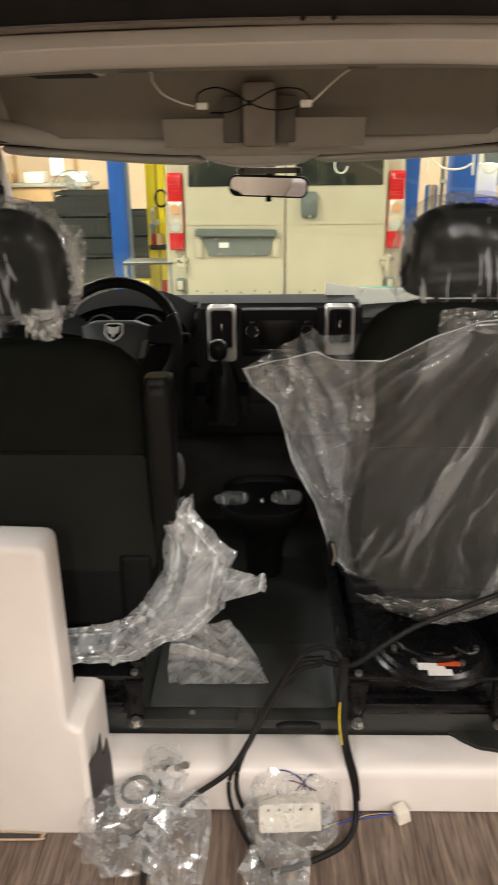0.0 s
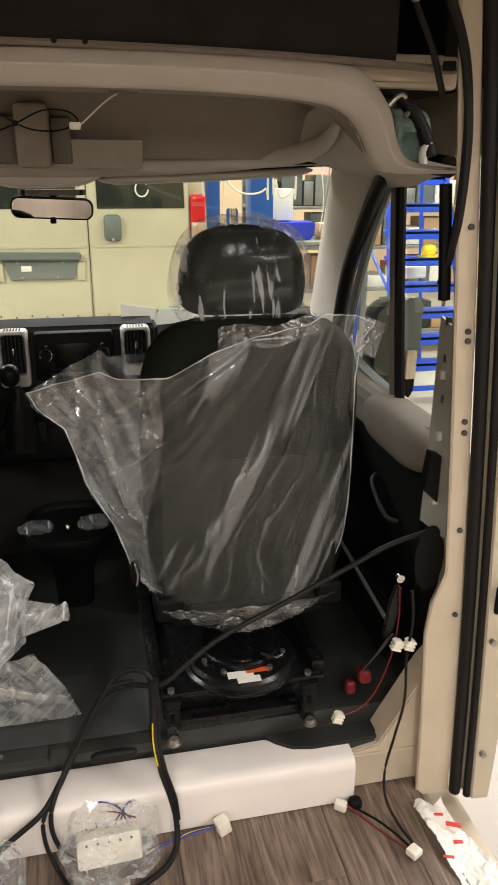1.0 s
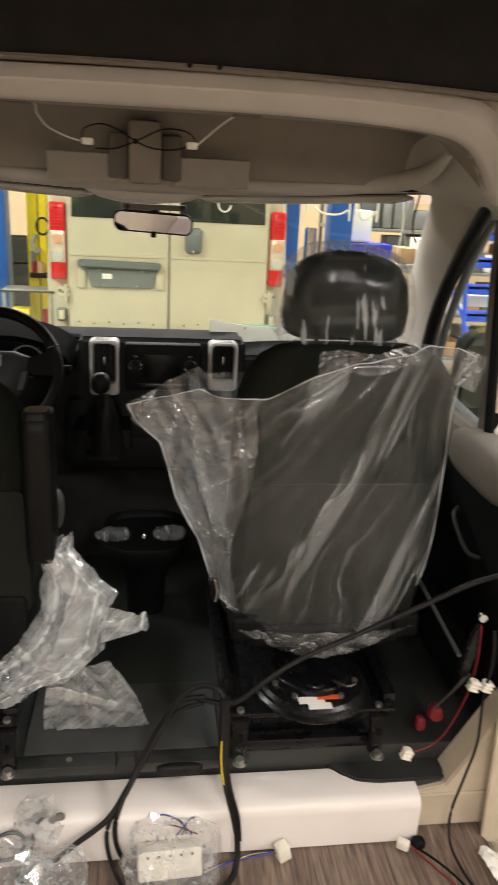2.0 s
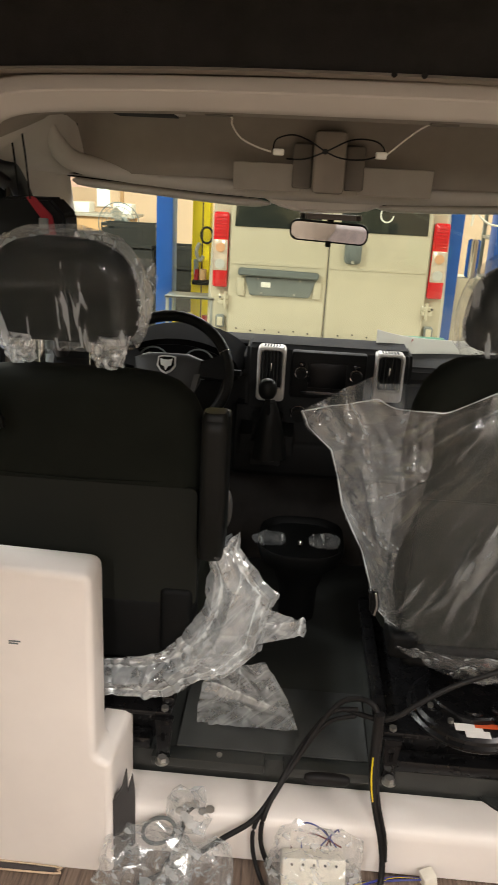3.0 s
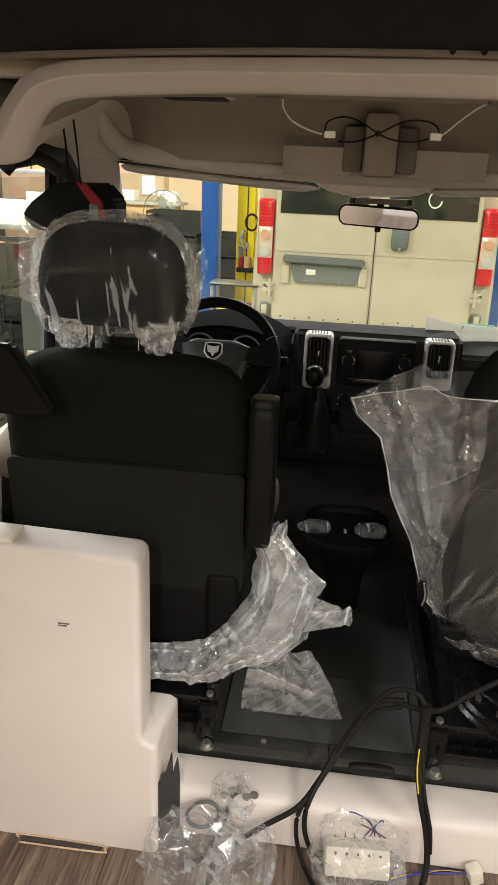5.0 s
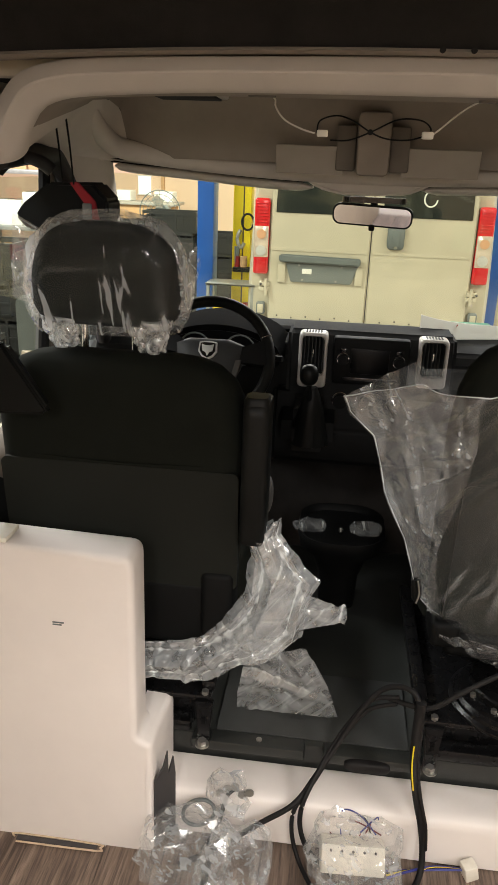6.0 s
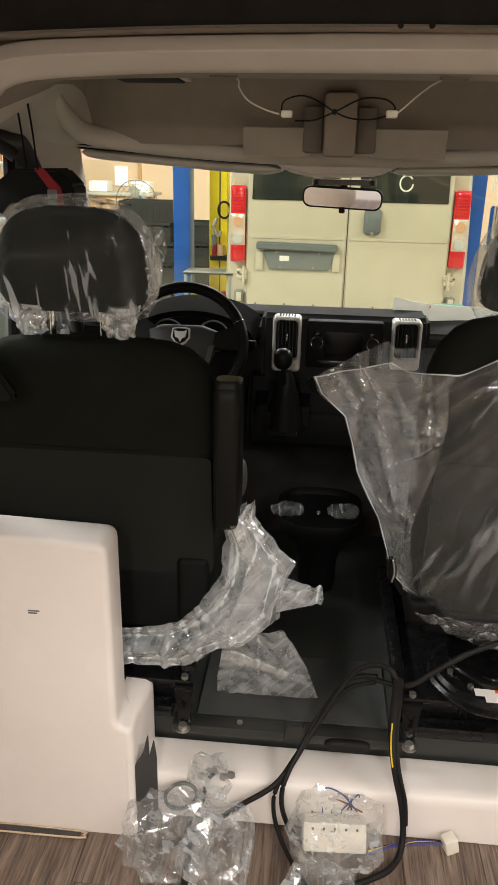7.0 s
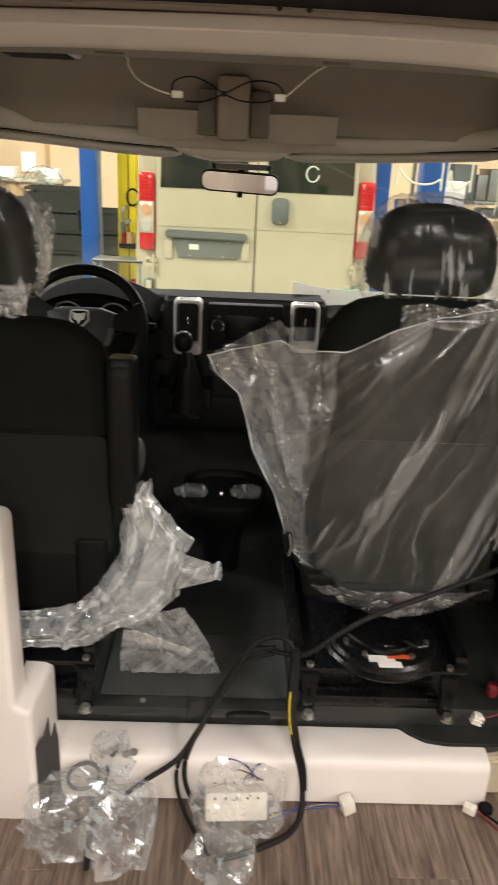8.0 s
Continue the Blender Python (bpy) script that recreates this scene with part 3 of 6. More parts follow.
for x0, x1 in ((-0.315, -0.262), (0.112, 0.165)):
    part("slot", bx(x0, x1, 1.79, 1.81, 1.6255, 1.634, 0.003), SILL_GREY, headliner, "dark slot in the shelf lining")
part("hole_rim", bx(-0.555, -0.395, 1.955, 2.090, 1.641, 1.655, 0.004), TRIM, headliner)
part("hole", bx(-0.545, -0.410, 1.950, 2.080, 1.637, 1.650, 0.001), FELT, headliner, "black cut-out for a lamp")

# two lamp leads looped under the shelf
lead = thing("lamp_lead", (-0.06, 2.03, 1.6), "black and white lamp leads looped below the headliner", "cable")
part("lead", sweep([(-0.300, 2.03, 1.652), (-0.284, 2.02, 1.640), (-0.282, 2.02, 1.625), (-0.262, 2.02, 1.600), (-0.225, 2.02, 1.583), (-0.195, 2.022, 1.575)], 0.0019, 8), WIRE_WHITE, lead, "white lead")
part("lead", sweep([(0.150, 2.03, 1.648), (0.125, 2.02, 1.635), (0.095, 2.02, 1.612), (0.07, 2.02, 1.590), (0.055, 2.02, 1.578)], 0.0019, 8), WIRE_WHITE, lead, "white lead")
part("lead", sweep([(-0.19, 2.02, 1.575), (-0.185, 2.02, 1.600), (-0.15, 2.015, 1.611), (-0.115, 2.01, 1.602), (-0.075, 2.01, 1.580), (-0.04, 2.012, 1.568), (0.005, 2.015, 1.567), (0.04, 2.02, 1.577), (0.052, 2.02, 1.59), (0.03, 2.015, 1.606), (-0.02, 2.01, 1.606), (-0.075, 2.006, 1.580), (-0.12, 2.01, 1.563), (-0.16, 2.015, 1.562)], 0.0017, 8), BLACK, lead, "thin black looped lead")
part("plug", bx(-0.190, -0.166, 2.01, 2.03, 1.568, 1.582, 0.003), WHITE_PLASTIC, lead, "white plug")
part("plug", bx(0.034, 0.058, 2.01, 2.03, 1.570, 1.585, 0.003), WHITE_PLASTIC, lead, "white plug")
part("tie", cyl((-0.076, 2.008, 1.580), 0.006, 0.008, "Y", 12), BLACK, lead)

# windscreen, pillars, front doors


def screen(d):
    return lambda u, v: ((2 * u - 1) * (0.93 - 0.10 * v), 3.33 - 0.65 * v - (0.17 - 0.09 * v) * abs(2 * u - 1) ** 2.2 + d, 0.90 + 0.57 * v)


glass = solid("windscreen", joined(sheet(screen(0), 24, 10), sheet(screen(0.005), 24, 10)), WINDSCREEN, "large green-tinted windscreen of the van", "windscreen", "structure")
glass.visible_shadow = False


def front_door(s, tag):
    """A cab side: screen pillar, rubber seal, window divider, glass and lined door. s: +1 passenger side, -1 driver side."""
    d = thing("cab_door" + "_" + tag, (s * 0.9, 2.2, 0.2), "closed cab door with grey sill, black lining and fixed quarter window", "door", kind="structure")
    f = [(s * 0.815, 2.58, 1.50), (s * 0.835, 2.70, 1.36), (s * 0.862, 2.85, 1.18), (s * 0.90, 3.03, 0.97)]
    r = [(s * 0.845, 2.20, 1.515), (s * 0.855, 2.38, 1.37), (s * 0.86, 2.53, 1.18), (s * 0.87, 2.66, 0.95)]

    def pillar(u, v):
        a, b = lerp_line(f, v), lerp_line(r, v)
        p = a.lerp(b, u)
        p.x -= s * 0.035 * math.sin(math.pi * u)
        return p

    part("screen_pillar", sheet(pillar, 10, 12), TRIM, d, "grey-beige pillar trim")
    part("door_seal", sweep([(s * 0.845, 1.86, 1.50), (s * 0.845, 2.10, 1.515), (s * 0.848, 2.21, 1.495), (s * 0.855, 2.38, 1.35), (s * 0.86, 2.52, 1.17), (s * 0.87, 2.62, 0.95)], 0.024, 10), RUBBER, d, "black rubber door seal")
    part("window_divider", sweep([(s * 0.88, 2.20, 1.49), (s * 0.875, 2.145, 1.2), (s * 0.872, 2.075, 0.87)], 0.015, 8), BLACK, d)
    part("window_divider", sweep([(s * 0.885, 2.240, 1.49), (s * 0.88, 2.190, 1.2), (s * 0.875, 2.120, 0.87)], 0.015, 8), SILL_GREY, d, "grey inner bar")
    part("frame_edge", sweep([(s * 0.883, 2.25, 1.47), (s * 0.883, 2.40, 1.29), (s * 0.883, 2.52, 1.06), (s * 0.883, 2.50, 0.93), (s * 0.883, 2.15, 0.89)], 0.014, 8), GREY_PLASTIC, d, "grey window surround")
    pane = part("pane", prism([(2.22, 1.46), (2.40, 1.27), (2.52, 1.05), (2.52, 0.92), (2.10, 0.88)], "X", s * 0.888, s * 0.892), SIDE_GLASS, d, "fixed quarter pane", smooth=False)
    pane2 = part("pane", prism([(1.82, 0.90), (2.06, 0.90), (2.18, 1.46), (1.82, 1.46)], "X", s * 0.888, s * 0.892), SIDE_GLASS, d, "drop window pane", smooth=False)
    pane.visible_shadow = pane2.visible_shadow = False
    part("door_sill", prism([(s * 0.80, 0.80), (s * 0.90, 0.78), (s * 0.90, 0.885), (s * 0.855, 0.905), (s * 0.815, 0.88)], "Y", 1.83, 2.70, 0.012, 3), SILL_GREY, d, "grey padded window sill")
    part("sill_pad", egg((s * 0.853, 1.99, 0.838), 0.066, 0.21, 0.068, 0.6, 0.7, 40, 20), SILL_GREY, d, "grey soft sill pad")
    part("lining", prism([(1.80, 0.22), (2.70, 0.22), (2.70, 0.82), (1.83, 0.82), (1.80, 0.6)], "X", s * 0.835, s * 0.90, 0.01), BLACK, d, "black door lining")
    part("pocket", prism([(1.84, 0.22), (2.45, 0.22), (2.45, 0.42), (1.84, 0.36)], "X", s * 0.775, s * 0.834, 0.012), BLACK, d, "black door pocket")
    part("pocket_edge", sweep([(s * 0.772, 1.84, 0.362), (s * 0.772, 2.0, 0.378), (s * 0.772, 2.15, 0.395), (s * 0.772, 2.44, 0.42)], 0.006, 8), GREY_PLASTIC, d)
    part("pull", sweep([(s * 0.828, 1.93, 0.60), (s * 0.80, 1.96, 0.61), (s * 0.80, 2.06, 0.66), (s * 0.828, 2.10, 0.67)], 0.006, 8), HUB, d, "dark grey door pull")
    part("panel_line", sweep([(s * 0.832, 1.92, 0.765), (s * 0.830, 2.05, 0.775), (s * 0.832, 2.16, 0.785)], 0.004, 6), GREY_PLASTIC, d)
    return d


front_door(1, "right")
front_door(-1, "left")
solid("cab_side_right", joined(bx(0.905, 0.96, 1.70, 3.3, -0.06, 0.86, 0.01), bx(0.905, 0.96, 1.70, 2.62, 1.52, 1.93, 0.01)), CREAM, "cream painted outer skin of the cab", "van body", "structure")
solid("cab_side_left", joined(bx(-0.96, -0.905, 1.70, 3.3, -0.06, 0.86, 0.01), bx(-0.96, -0.905, 1.70, 2.62, 1.52, 1.93, 0.01)), CREAM, "cream painted outer skin of the cab", "van body", "structure")
solid("toe_board", turned(bx(-0.90, 0.90, 2.74, 2.79, 0.16, 0.62, 0.006), (0, 2.76, 0.18), -14), FELT, "black felt toe board below the dashboard", "panel", "structure")
solid("cab_floor", bx(-0.90, 0.90, 1.72, 2.78, 0.10, 0.19, 0.006), MAT_GREY, "dark grey rubber cab floor mat", "floor", "structure")
solid("bonnet", bx(-0.92, 0.92, 3.12, 3.80, 0.10, 0.70, 0.08, 4), CREAM, "cream van bonnet below the windscreen", "van body", "structure")
# a paler slab paints in the light on the front of the mat
solid("mat_lit_patch", bx(-0.335, 0.135, 1.737, 1.99, 0.1905, 0.196, 0.003), MAT_LIGHT, "paler rubber patch painted as the lit front of the cab floor", "mat")
for k, x in enumerate((-0.235, 0.05)):
    solid("mat_edge", bx(x - 0.155 if k == 0 else x - 0.12, x + 0.12, 1.69, 1.735, 0.168, 0.196, 0.006), MAT_GREY, "dark grey rubber lip of the cab floor", "trim", "structure")
solid("sill_grommet", egg((0.035, 1.692, 0.178), 0.055, 0.018, 0.016, 0.5, 0.7, 32, 14), RUBBER, "black rubber grommet at the edge of the cab floor", "grommet", "structure")
solid("sill_mat", prism([(0.40, 1.725), (0.43, 1.690), (0.47, 1.664), (0.52, 1.655), (0.69, 1.655), (0.72, 1.725)], "Z", 0.105, 0.139, 0.004), MAT_GREY, "dark rubber sill that laps over the step", "sill", "structure")
solid("screw", cyl((-0.226, 1.712, 0.198), 0.007, 0.004, "Z", 14), ZINC, "round screw head in the cab floor lip", "screw", "structure")

# door pillar beside the passenger seat
pillar = thing("door_pillar", (0.8, 1.62, 0), "bare cream steel door pillar with holes, clips and cables", "pillar", kind="structure")
zs = [-0.02 + 1.95 * k / 24 for k in range(25)]


def face(z, a):
    wide = 0.045 * max(0.0, min(1.0, (0.62 - z) / 0.10))
    return px(z) + a - (wide if a < 0 else 0)


part("front_face", loft([[Vector((face(z, -0.026), 1.604, z)), Vector((face(z, -0.022), 1.600, z)), Vector((px(z) + 0.016, 1.600, z)), Vector((px(z) + 0.020, 1.604, z)), Vector((px(z) + 0.020, 1.66, z)), Vector((face(z, -0.020), 1.620, z))] for z in zs]), CREAM_SATIN, pillar, angle=25)
def reach(z):
    """The inner edge of the pillar's grey side."""
    return 0.02 + 1.462 * ((px(z) - 0.054) / 1.342 - np.interp(z, (0.70, 0.97, 1.3), (0.050, 0.034, 0.014)))


part("inner_face", loft([[Vector((px(z) - 0.024, 1.612, z)), Vector((px(z) - 0.016, 1.618, z)), Vector((reach(z) + 0.006, 1.724, z)), Vector((reach(z), 1.720, z))] for z in zs[9:16]]), PRIMER, pillar, "grey inner side of the pillar", angle=25)
for z in (1.393, 1.19, 1.17, 0.997, 0.972, 0.74, 0.519):
    part("hole", cyl((px(z) + 0.002, 1.598, z), 0.0062, 0.006, "Y", 14), INK, pillar)
for z in (1.20, 1.12, 1.08, 1.03):
    xm = (px(z) - 0.024 + reach(z)) / 2
    part("slot", bx(xm - 0.004, xm + 0.004, 1.655, 1.664, z - 0.008, z + 0.008, 0), INK, pillar)
for z, w in ((1.085, 0.02), (0.945, 0.02), (0.925, 0.016), (0.79, 0.018), (0.775, 0.016)):
    xm = (px(z) - 0.024 + reach(z)) / 2 + (0.012 if w < 0.018 else -0.004)
    part("clip", bx(xm - 0.009, xm + 0.009, 1.650, 1.668, z - w / 2, z + w / 2, 0.005), CARD, pillar, "white plastic clip")
part("opening", prism([(0.748, 0.825), (0.785, 0.790), (0.784, 0.905), (0.758, 0.915)], "Y", 1.640, 1.668, 0.002), BLACK, pillar, "dark square opening")
part("belt_opening", loft([[Vector((0.775 + (0.036 - 0.01 * e) * math.cos(a), 1.634 + 0.016 * e, 0.655 + (0.085 - 0.02 * e) * math.sin(a))) for a in [2 * math.pi * k / 20 for k in range(20)]] for e in (0, 1)]), BLACK, pillar, "black belt reel opening")
for a, r in ((0.033, 0.015), (0.058, 0.010)):
    part("door_seal", sweep([(px(z) + a, 1.594 if r > 0.012 else 1.575, z) for z in (-0.02, 0.1, 0.3, 0.6, 0.9, 1.2, 1.5, 1.7, 1.9)], r, 10), RUBBER, pillar, "black rubber door seal")
part("outer_jamb", loft([[Vector((px(z) + 0.045, 1.62, z)), Vector((px(z) + 0.066, 1.560, z)), Vector((px(z) + 0.108 + 0.014 * math.sin(5 * z), 1.556, z)), Vector((px(z) + 0.112 + 0.014 * math.sin(5 * z), 1.572, z)), Vector((px(z) + 0.075, 1.66, z))] for z in zs]), CREAM, pillar, angle=25)
part("catch", bx(px(0.58) + 0.066, px(0.58) + 0.088, 1.530, 1.545, 0.55, 0.62, 0.008), BLACK, pillar, "black door catch")
for z in (0.14, 0.47):
    part("bolt", cyl((px(z) + 0.072, 1.542, z), 0.008, 0.012, "Y", 12), ZINC, pillar)
part("window_post", sweep([(px(z) - 0.036, 1.63, z) for z in (1.25, 1.36, 1.47)], 0.013, 8), BLACK, pillar, "black belt guide")
part("cable", sweep([(px(1.92) - 0.075, 1.60, 1.92), (px(1.80) - 0.06, 1.59, 1.80), (px(1.72) - 0.035, 1.588, 1.73), (px(1.64) - 0.02, 1.588, 1.66), (px(1.5) - 0.018, 1.590, 1.55), (px(1.35) - 0.03, 1.60, 1.40), (px(1.2) - 0.045, 1.64, 1.28)], 0.009, 8), RUBBER, pillar, "black cable run along the pillar")
part("cable", sweep([(px(1.9) - 0.11, 1.63, 1.90), (px(1.8) - 0.10, 1.62, 1.78), (px(1.7) - 0.07, 1.62, 1.70), (px(1.6) - 0.05, 1.62, 1.62)], 0.006, 8), RUBBER, pillar, "black cable")
part("clip", bx(0.690, 0.712, 1.60, 1.612, 1.660, 1.676, 0.002), BLACK, pillar, "black cable clip")
part("clip", bx(0.622, 0.634, 1.60, 1.612, 1.765, 1.80, 0.002), ZINC, pillar, "metal clip")
part("sill_panel", prism([(0.61, 0.0), (0.86, 0.0), (0.86, 0.40), (0.80, 0.325), (0.690, 0.128), (0.61, 0.112)], "Y", 1.64, 1.72, 0.004), CREAM_SATIN, pillar, "cream lower corner panel")
part("corner_joint", bx(0.62, 0.82, 1.634, 1.641, 0.098, 0.108, 0.002), CREAM_SATIN, pillar)

# stuffing and hose in the hollow above the door
stuffing = thing("roof_hollow_hose", (0.70, 1.8, 1.5), "ribbed black hose with pale insulation in the open roof corner", "hose", kind="structure")
part("hose", sweep([(0.60, 1.80, 1.665), (0.66, 1.80, 1.655), (0.715, 1.79, 1.61), (0.745, 1.78, 1.56), (0.755, 1.77, 1.52)], 0.015, 10), RUBBER, stuffing)
part("wadding", crumple(egg((0.715, 1.82, 1.555), 0.045, 0.03, 0.052, 0.8, 0.8), 0.03, 22, 2), TEAL_WASTE, stuffing, "pale green insulation wadding")
part("bracket", sweep([(0.665, 1.79, 1.615), (0.69, 1.785, 1.635), (0.71, 1.785, 1.61), (0.70, 1.785, 1.595)], 0.006, 8), ZINC, stuffing, "bent metal bracket")
part("clip", sweep([(0.755, 1.77, 1.545), (0.74, 1.77, 1.53), (0.742, 1.77, 1.505)], 0.009, 8), WHITE_PLASTIC, stuffing, "white plastic clip")

# ---- dashboard ----
dash = thing("dashboard", (0, 2.7, 0.6), "charcoal plastic dashboard with silver vents and a radio", "dashboard", kind="structure")
prof = [(2.62, 0.80), (2.60, 0.93), (2.625, 0.972), (2.70, 0.986), (2.86, 0.989), (3.04, 0.975), (3.06, 0.93), (2.95, 0.6), (2.74, 0.52), (2.66, 0.62)]
part("body", prism(prof, "X", -0.90, 0.90, 0.012, 3), DASH, dash)
part("lower_panel", prism([(2.55, 0.60), (2.53, 0.72), (2.59, 0.84), (2.70, 0.84), (2.70, 0.55)], "X", -0.30, 0.30, 0.014, 3), BLACK, dash)
part("centre_stack", prism([(2.585, 0.69), (2.578, 0.98), (2.60, 1.028), (2.74, 1.030), (2.76, 0.7)], "X", -0.262, 0.262, 0.014, 3), DASH, dash)
part("dash_pad", turned(bx(-0.60, 0.14, 2.74, 2.80, 0.984, 0.998, 0.006), (0, 2.77, 1.0), 0), MATTE, dash, "black demister strip")


def vent(x0, x1, z0, z1):
    """A silver surround with rounded corners about a slatted opening, slits in its top."""
    w, h, cx, cz = x1 - x0, z1 - z0, (x0 + x1) / 2, (z0 + z1) / 2
    ow, oh, oz = w - 0.022, h * 0.70, cz + h * 0.085
    rows = [(w, h, cz, 2.61), (w, h, cz, 2.562), (w - 0.006, h - 0.006, cz, 2.555), (ow + 0.006, oh + 0.006, oz, 2.553), (ow, oh, oz, 2.558), (ow, oh, oz, 2.600)]
    v = part("vent", loft([[Vector((cx + a, y, c + b)) for a, b in rrect(rw, rh, 0.014, 6)] for rw, rh, c, y in rows], caps=False), SILVER, dash, "silver air vent surround", angle=50)
    part("vent_back", bx(cx - ow / 2, cx + ow / 2, 2.590, 2.597, oz - oh / 2, oz + oh / 2, 0), SCREEN, v)
    for k in range(6):
        x = cx - ow / 2 + ow * (k + 0.5) / 6
        part("slat", turned(bx(x - 0.002, x + 0.002, 2.560, 2.582, oz - oh / 2 + 0.003, oz + oh / 2 - 0.003, 0.001), (x, 2.57, oz), 0, 0, 14), HUB, v)
    part("tab", bx(cx - 0.003, cx + 0.003, 2.553, 2.562, oz - 0.004, oz + 0.022, 0.002), CHROME, v, "chrome tab")
    for k in range(6):
        part("slit", bx(x0 + 0.020 + k * (w - 0.045) / 5, x0 + 0.025 + k * (w - 0.045) / 5, 2.566, 2.602, z1 - 0.0015, z1 + 0.0012, 0), BLACK, v)


vent(-0.226, -0.136, 0.852, 1.027)
vent(0.143, 0.234, 0.872, 1.027)
radio = part("radio", bx(-0.118, 0.118, 2.560, 2.60, 0.868, 1.018, 0.008), BLACK, dash, "black radio with a dark display")
part("display", bx(-0.062, 0.056, 2.5565, 2.5605, 0.905, 0.985, 0.002), SCREEN, radio)
part("button_row", bx(-0.085, 0.085, 2.556, 2.5605, 0.882, 0.894, 0.002), BLACK_GLOSS, radio)
for x in (-0.086, 0.086):
    part("knob", cyl((x, 2.552, 0.950), 0.017, 0.018, "Y", 24, bev=0.003), BLACK, radio)
    part("knob_ring", sweep([(x + 0.018 * math.cos(a), 2.558, 0.95 + 0.018 * math.sin(a)) for a in [2 * math.pi * k / 16 for k in range(16)]], 0.0022, 6, 1, closed=True), CHROME, radio, "chrome ring")
    part("button", bx(x - 0.010, x + 0.010, 2.5565, 2.561, 0.972, 0.984, 0.002), BLACK_GLOSS, radio)
for x in (-0.085, 0.0, 0.085):
    part("climate_knob", cyl((x, 2.555, 0.815), 0.024, 0.03, "Y", 24, bev=0.004), BLACK, dash)
    part("knob_ring", sweep([(x + 0.025 * math.cos(a), 2.560, 0.815 + 0.025 * math.sin(a)) for a in [2 * math.pi * k / 18 for k in range(18)]], 0.0025, 6, 1, closed=True), CHROME, dash, "chrome ring")
part("shift_base", prism([(2.42, 0.68), (2.44, 0.79), (2.56, 0.84), (2.60, 0.64)], "X", -0.262, -0.10, 0.035, 4), BLACK, dash)
part("cluster_hood", loft([[Vector((-0.475 + (0.195 + 0.012 * e) * math.cos(a), 2.52 + 0.10 * e, 0.945 + (0.098 + 0.008 * e) * max(-0.25, math.sin(a)))) for a in [2 * math.pi * k / 36 for k in range(36)]] for e in (0, 0.3, 1.0, 2.0)]), MATTE, dash, "black instrument hood")
cluster = part("cluster", loft([[Vector((-0.475 + 0.178 * math.cos(a), 2.515 - 0.004 * e, 0.940 + 0.086 * max(-0.25, math.sin(a)))) for a in [2 * math.pi * k / 36 for k in range(36)]] for e in (0, 1)]), SCREEN, dash)
for x in (-0.545, -0.405):
    part("dial", sweep([(x + 0.048 * math.cos(a), 2.508, 0.968 + 0.048 * math.sin(a)) for a in [2 * math.pi * k / 20 for k in range(20)]], 0.003, 6, 1, closed=True), GREY_PLASTIC, cluster)

shifter = thing("gear_lever", (-0.18, 2.42, 0.78), "black gear lever with a leather gaiter on the dash", "gear lever")
part("knob", egg((-0.184, 2.415, 0.930), 0.028, 0.028, 0.032, 0.9, 0.85, 24, 14), VINYL, shifter)
part("lever", sweep([(-0.183, 2.42, 0.905), (-0.180, 2.43, 0.86), (-0.176, 2.45, 0.80)], 0.008, 8), BLACK, shifter)
part("gaiter", crumple(loft([[Vector((-0.172 + r * math.cos(a), 2.45 + r * math.sin(a) * 0.8, z)) for a in [2 * math.pi * k / 24 for k in range(24)]] for z, r in ((0.70, 0.055), (0.74, 0.048), (0.78, 0.042), (0.82, 0.032), (0.86, 0.022), (0.885, 0.014))]), 0.012, 30, 4), VINYL, shifter)

wheel = thing("steering_wheel", (-0.478, 2.38, 0.978), "black leather steering wheel with a chrome badge", "steering wheel")
C = Vector((-0.480, 2.38, 0.966))
TIP = pose(0, 0, 0, -30, 0, 0)


def on_wheel(a, r, d=0.0):
    return C + TIP @ Vector((r * math.cos(a), d, r * math.sin(a)))


part("rim", sweep([on_wheel(2 * math.pi * k / 40, 0.180) for k in range(40)], 0.0165, 12, 1, closed=True), VINYL, wheel)
hub = part("hub", loft([[C + TIP @ Vector((x * s, d, z * s)) for x, z in ((0.105, 0.045), (0.06, 0.062), (-0.06, 0.062), (-0.105, 0.045), (-0.095, -0.02), (-0.06, -0.085), (0, -0.10), (0.06, -0.085), (0.095, -0.02))] for s, d in ((0.9, 0.04), (1.0, 0.02), (1.0, -0.005), (0.86, -0.024), (0.5, -0.030))]), HUB, wheel, "padded dark grey hub", angle=50)
for a0, a1 in ((8, 22), (158, 172)):
    part("spoke", loft([[on_wheel(radians(a), r, d) for a, d in ((a0 - 12, 0.006), (a1, 0.006), (a1, -0.014), (a0 - 12, -0.014))] for r in (0.085, 0.13, 0.175)]), BLACK, wheel)
for a in (-62, -118):
    part("spoke", loft([[on_wheel(radians(a + da), r, d) for da, d in ((-8, 0.006), (8, 0.006), (8, -0.012), (-8, -0.012))] for r in (0.08, 0.13, 0.175)]), HUB, wheel, "dark lower spoke")
for a in (25, 155, -50, -130):
    part("spoke_mark", sweep([on_wheel(radians(a), 0.180 + 0.0172 * math.cos(t), 0.0172 * math.sin(t)) for t in [2 * math.pi * k / 12 for k in range(12)]], 0.0016, 6, 1, closed=True), CHROME, wheel, "chrome stitch ring")
for sx in (-1, 1):
    part("button_strip", loft([[C + TIP @ Vector((sx * x, d, z)) for x, z in ((0.082, -0.005), (0.098, -0.002), (0.088, -0.055), (0.072, -0.058))] for d in (-0.014, -0.026)]), GREY_DARK, wheel)
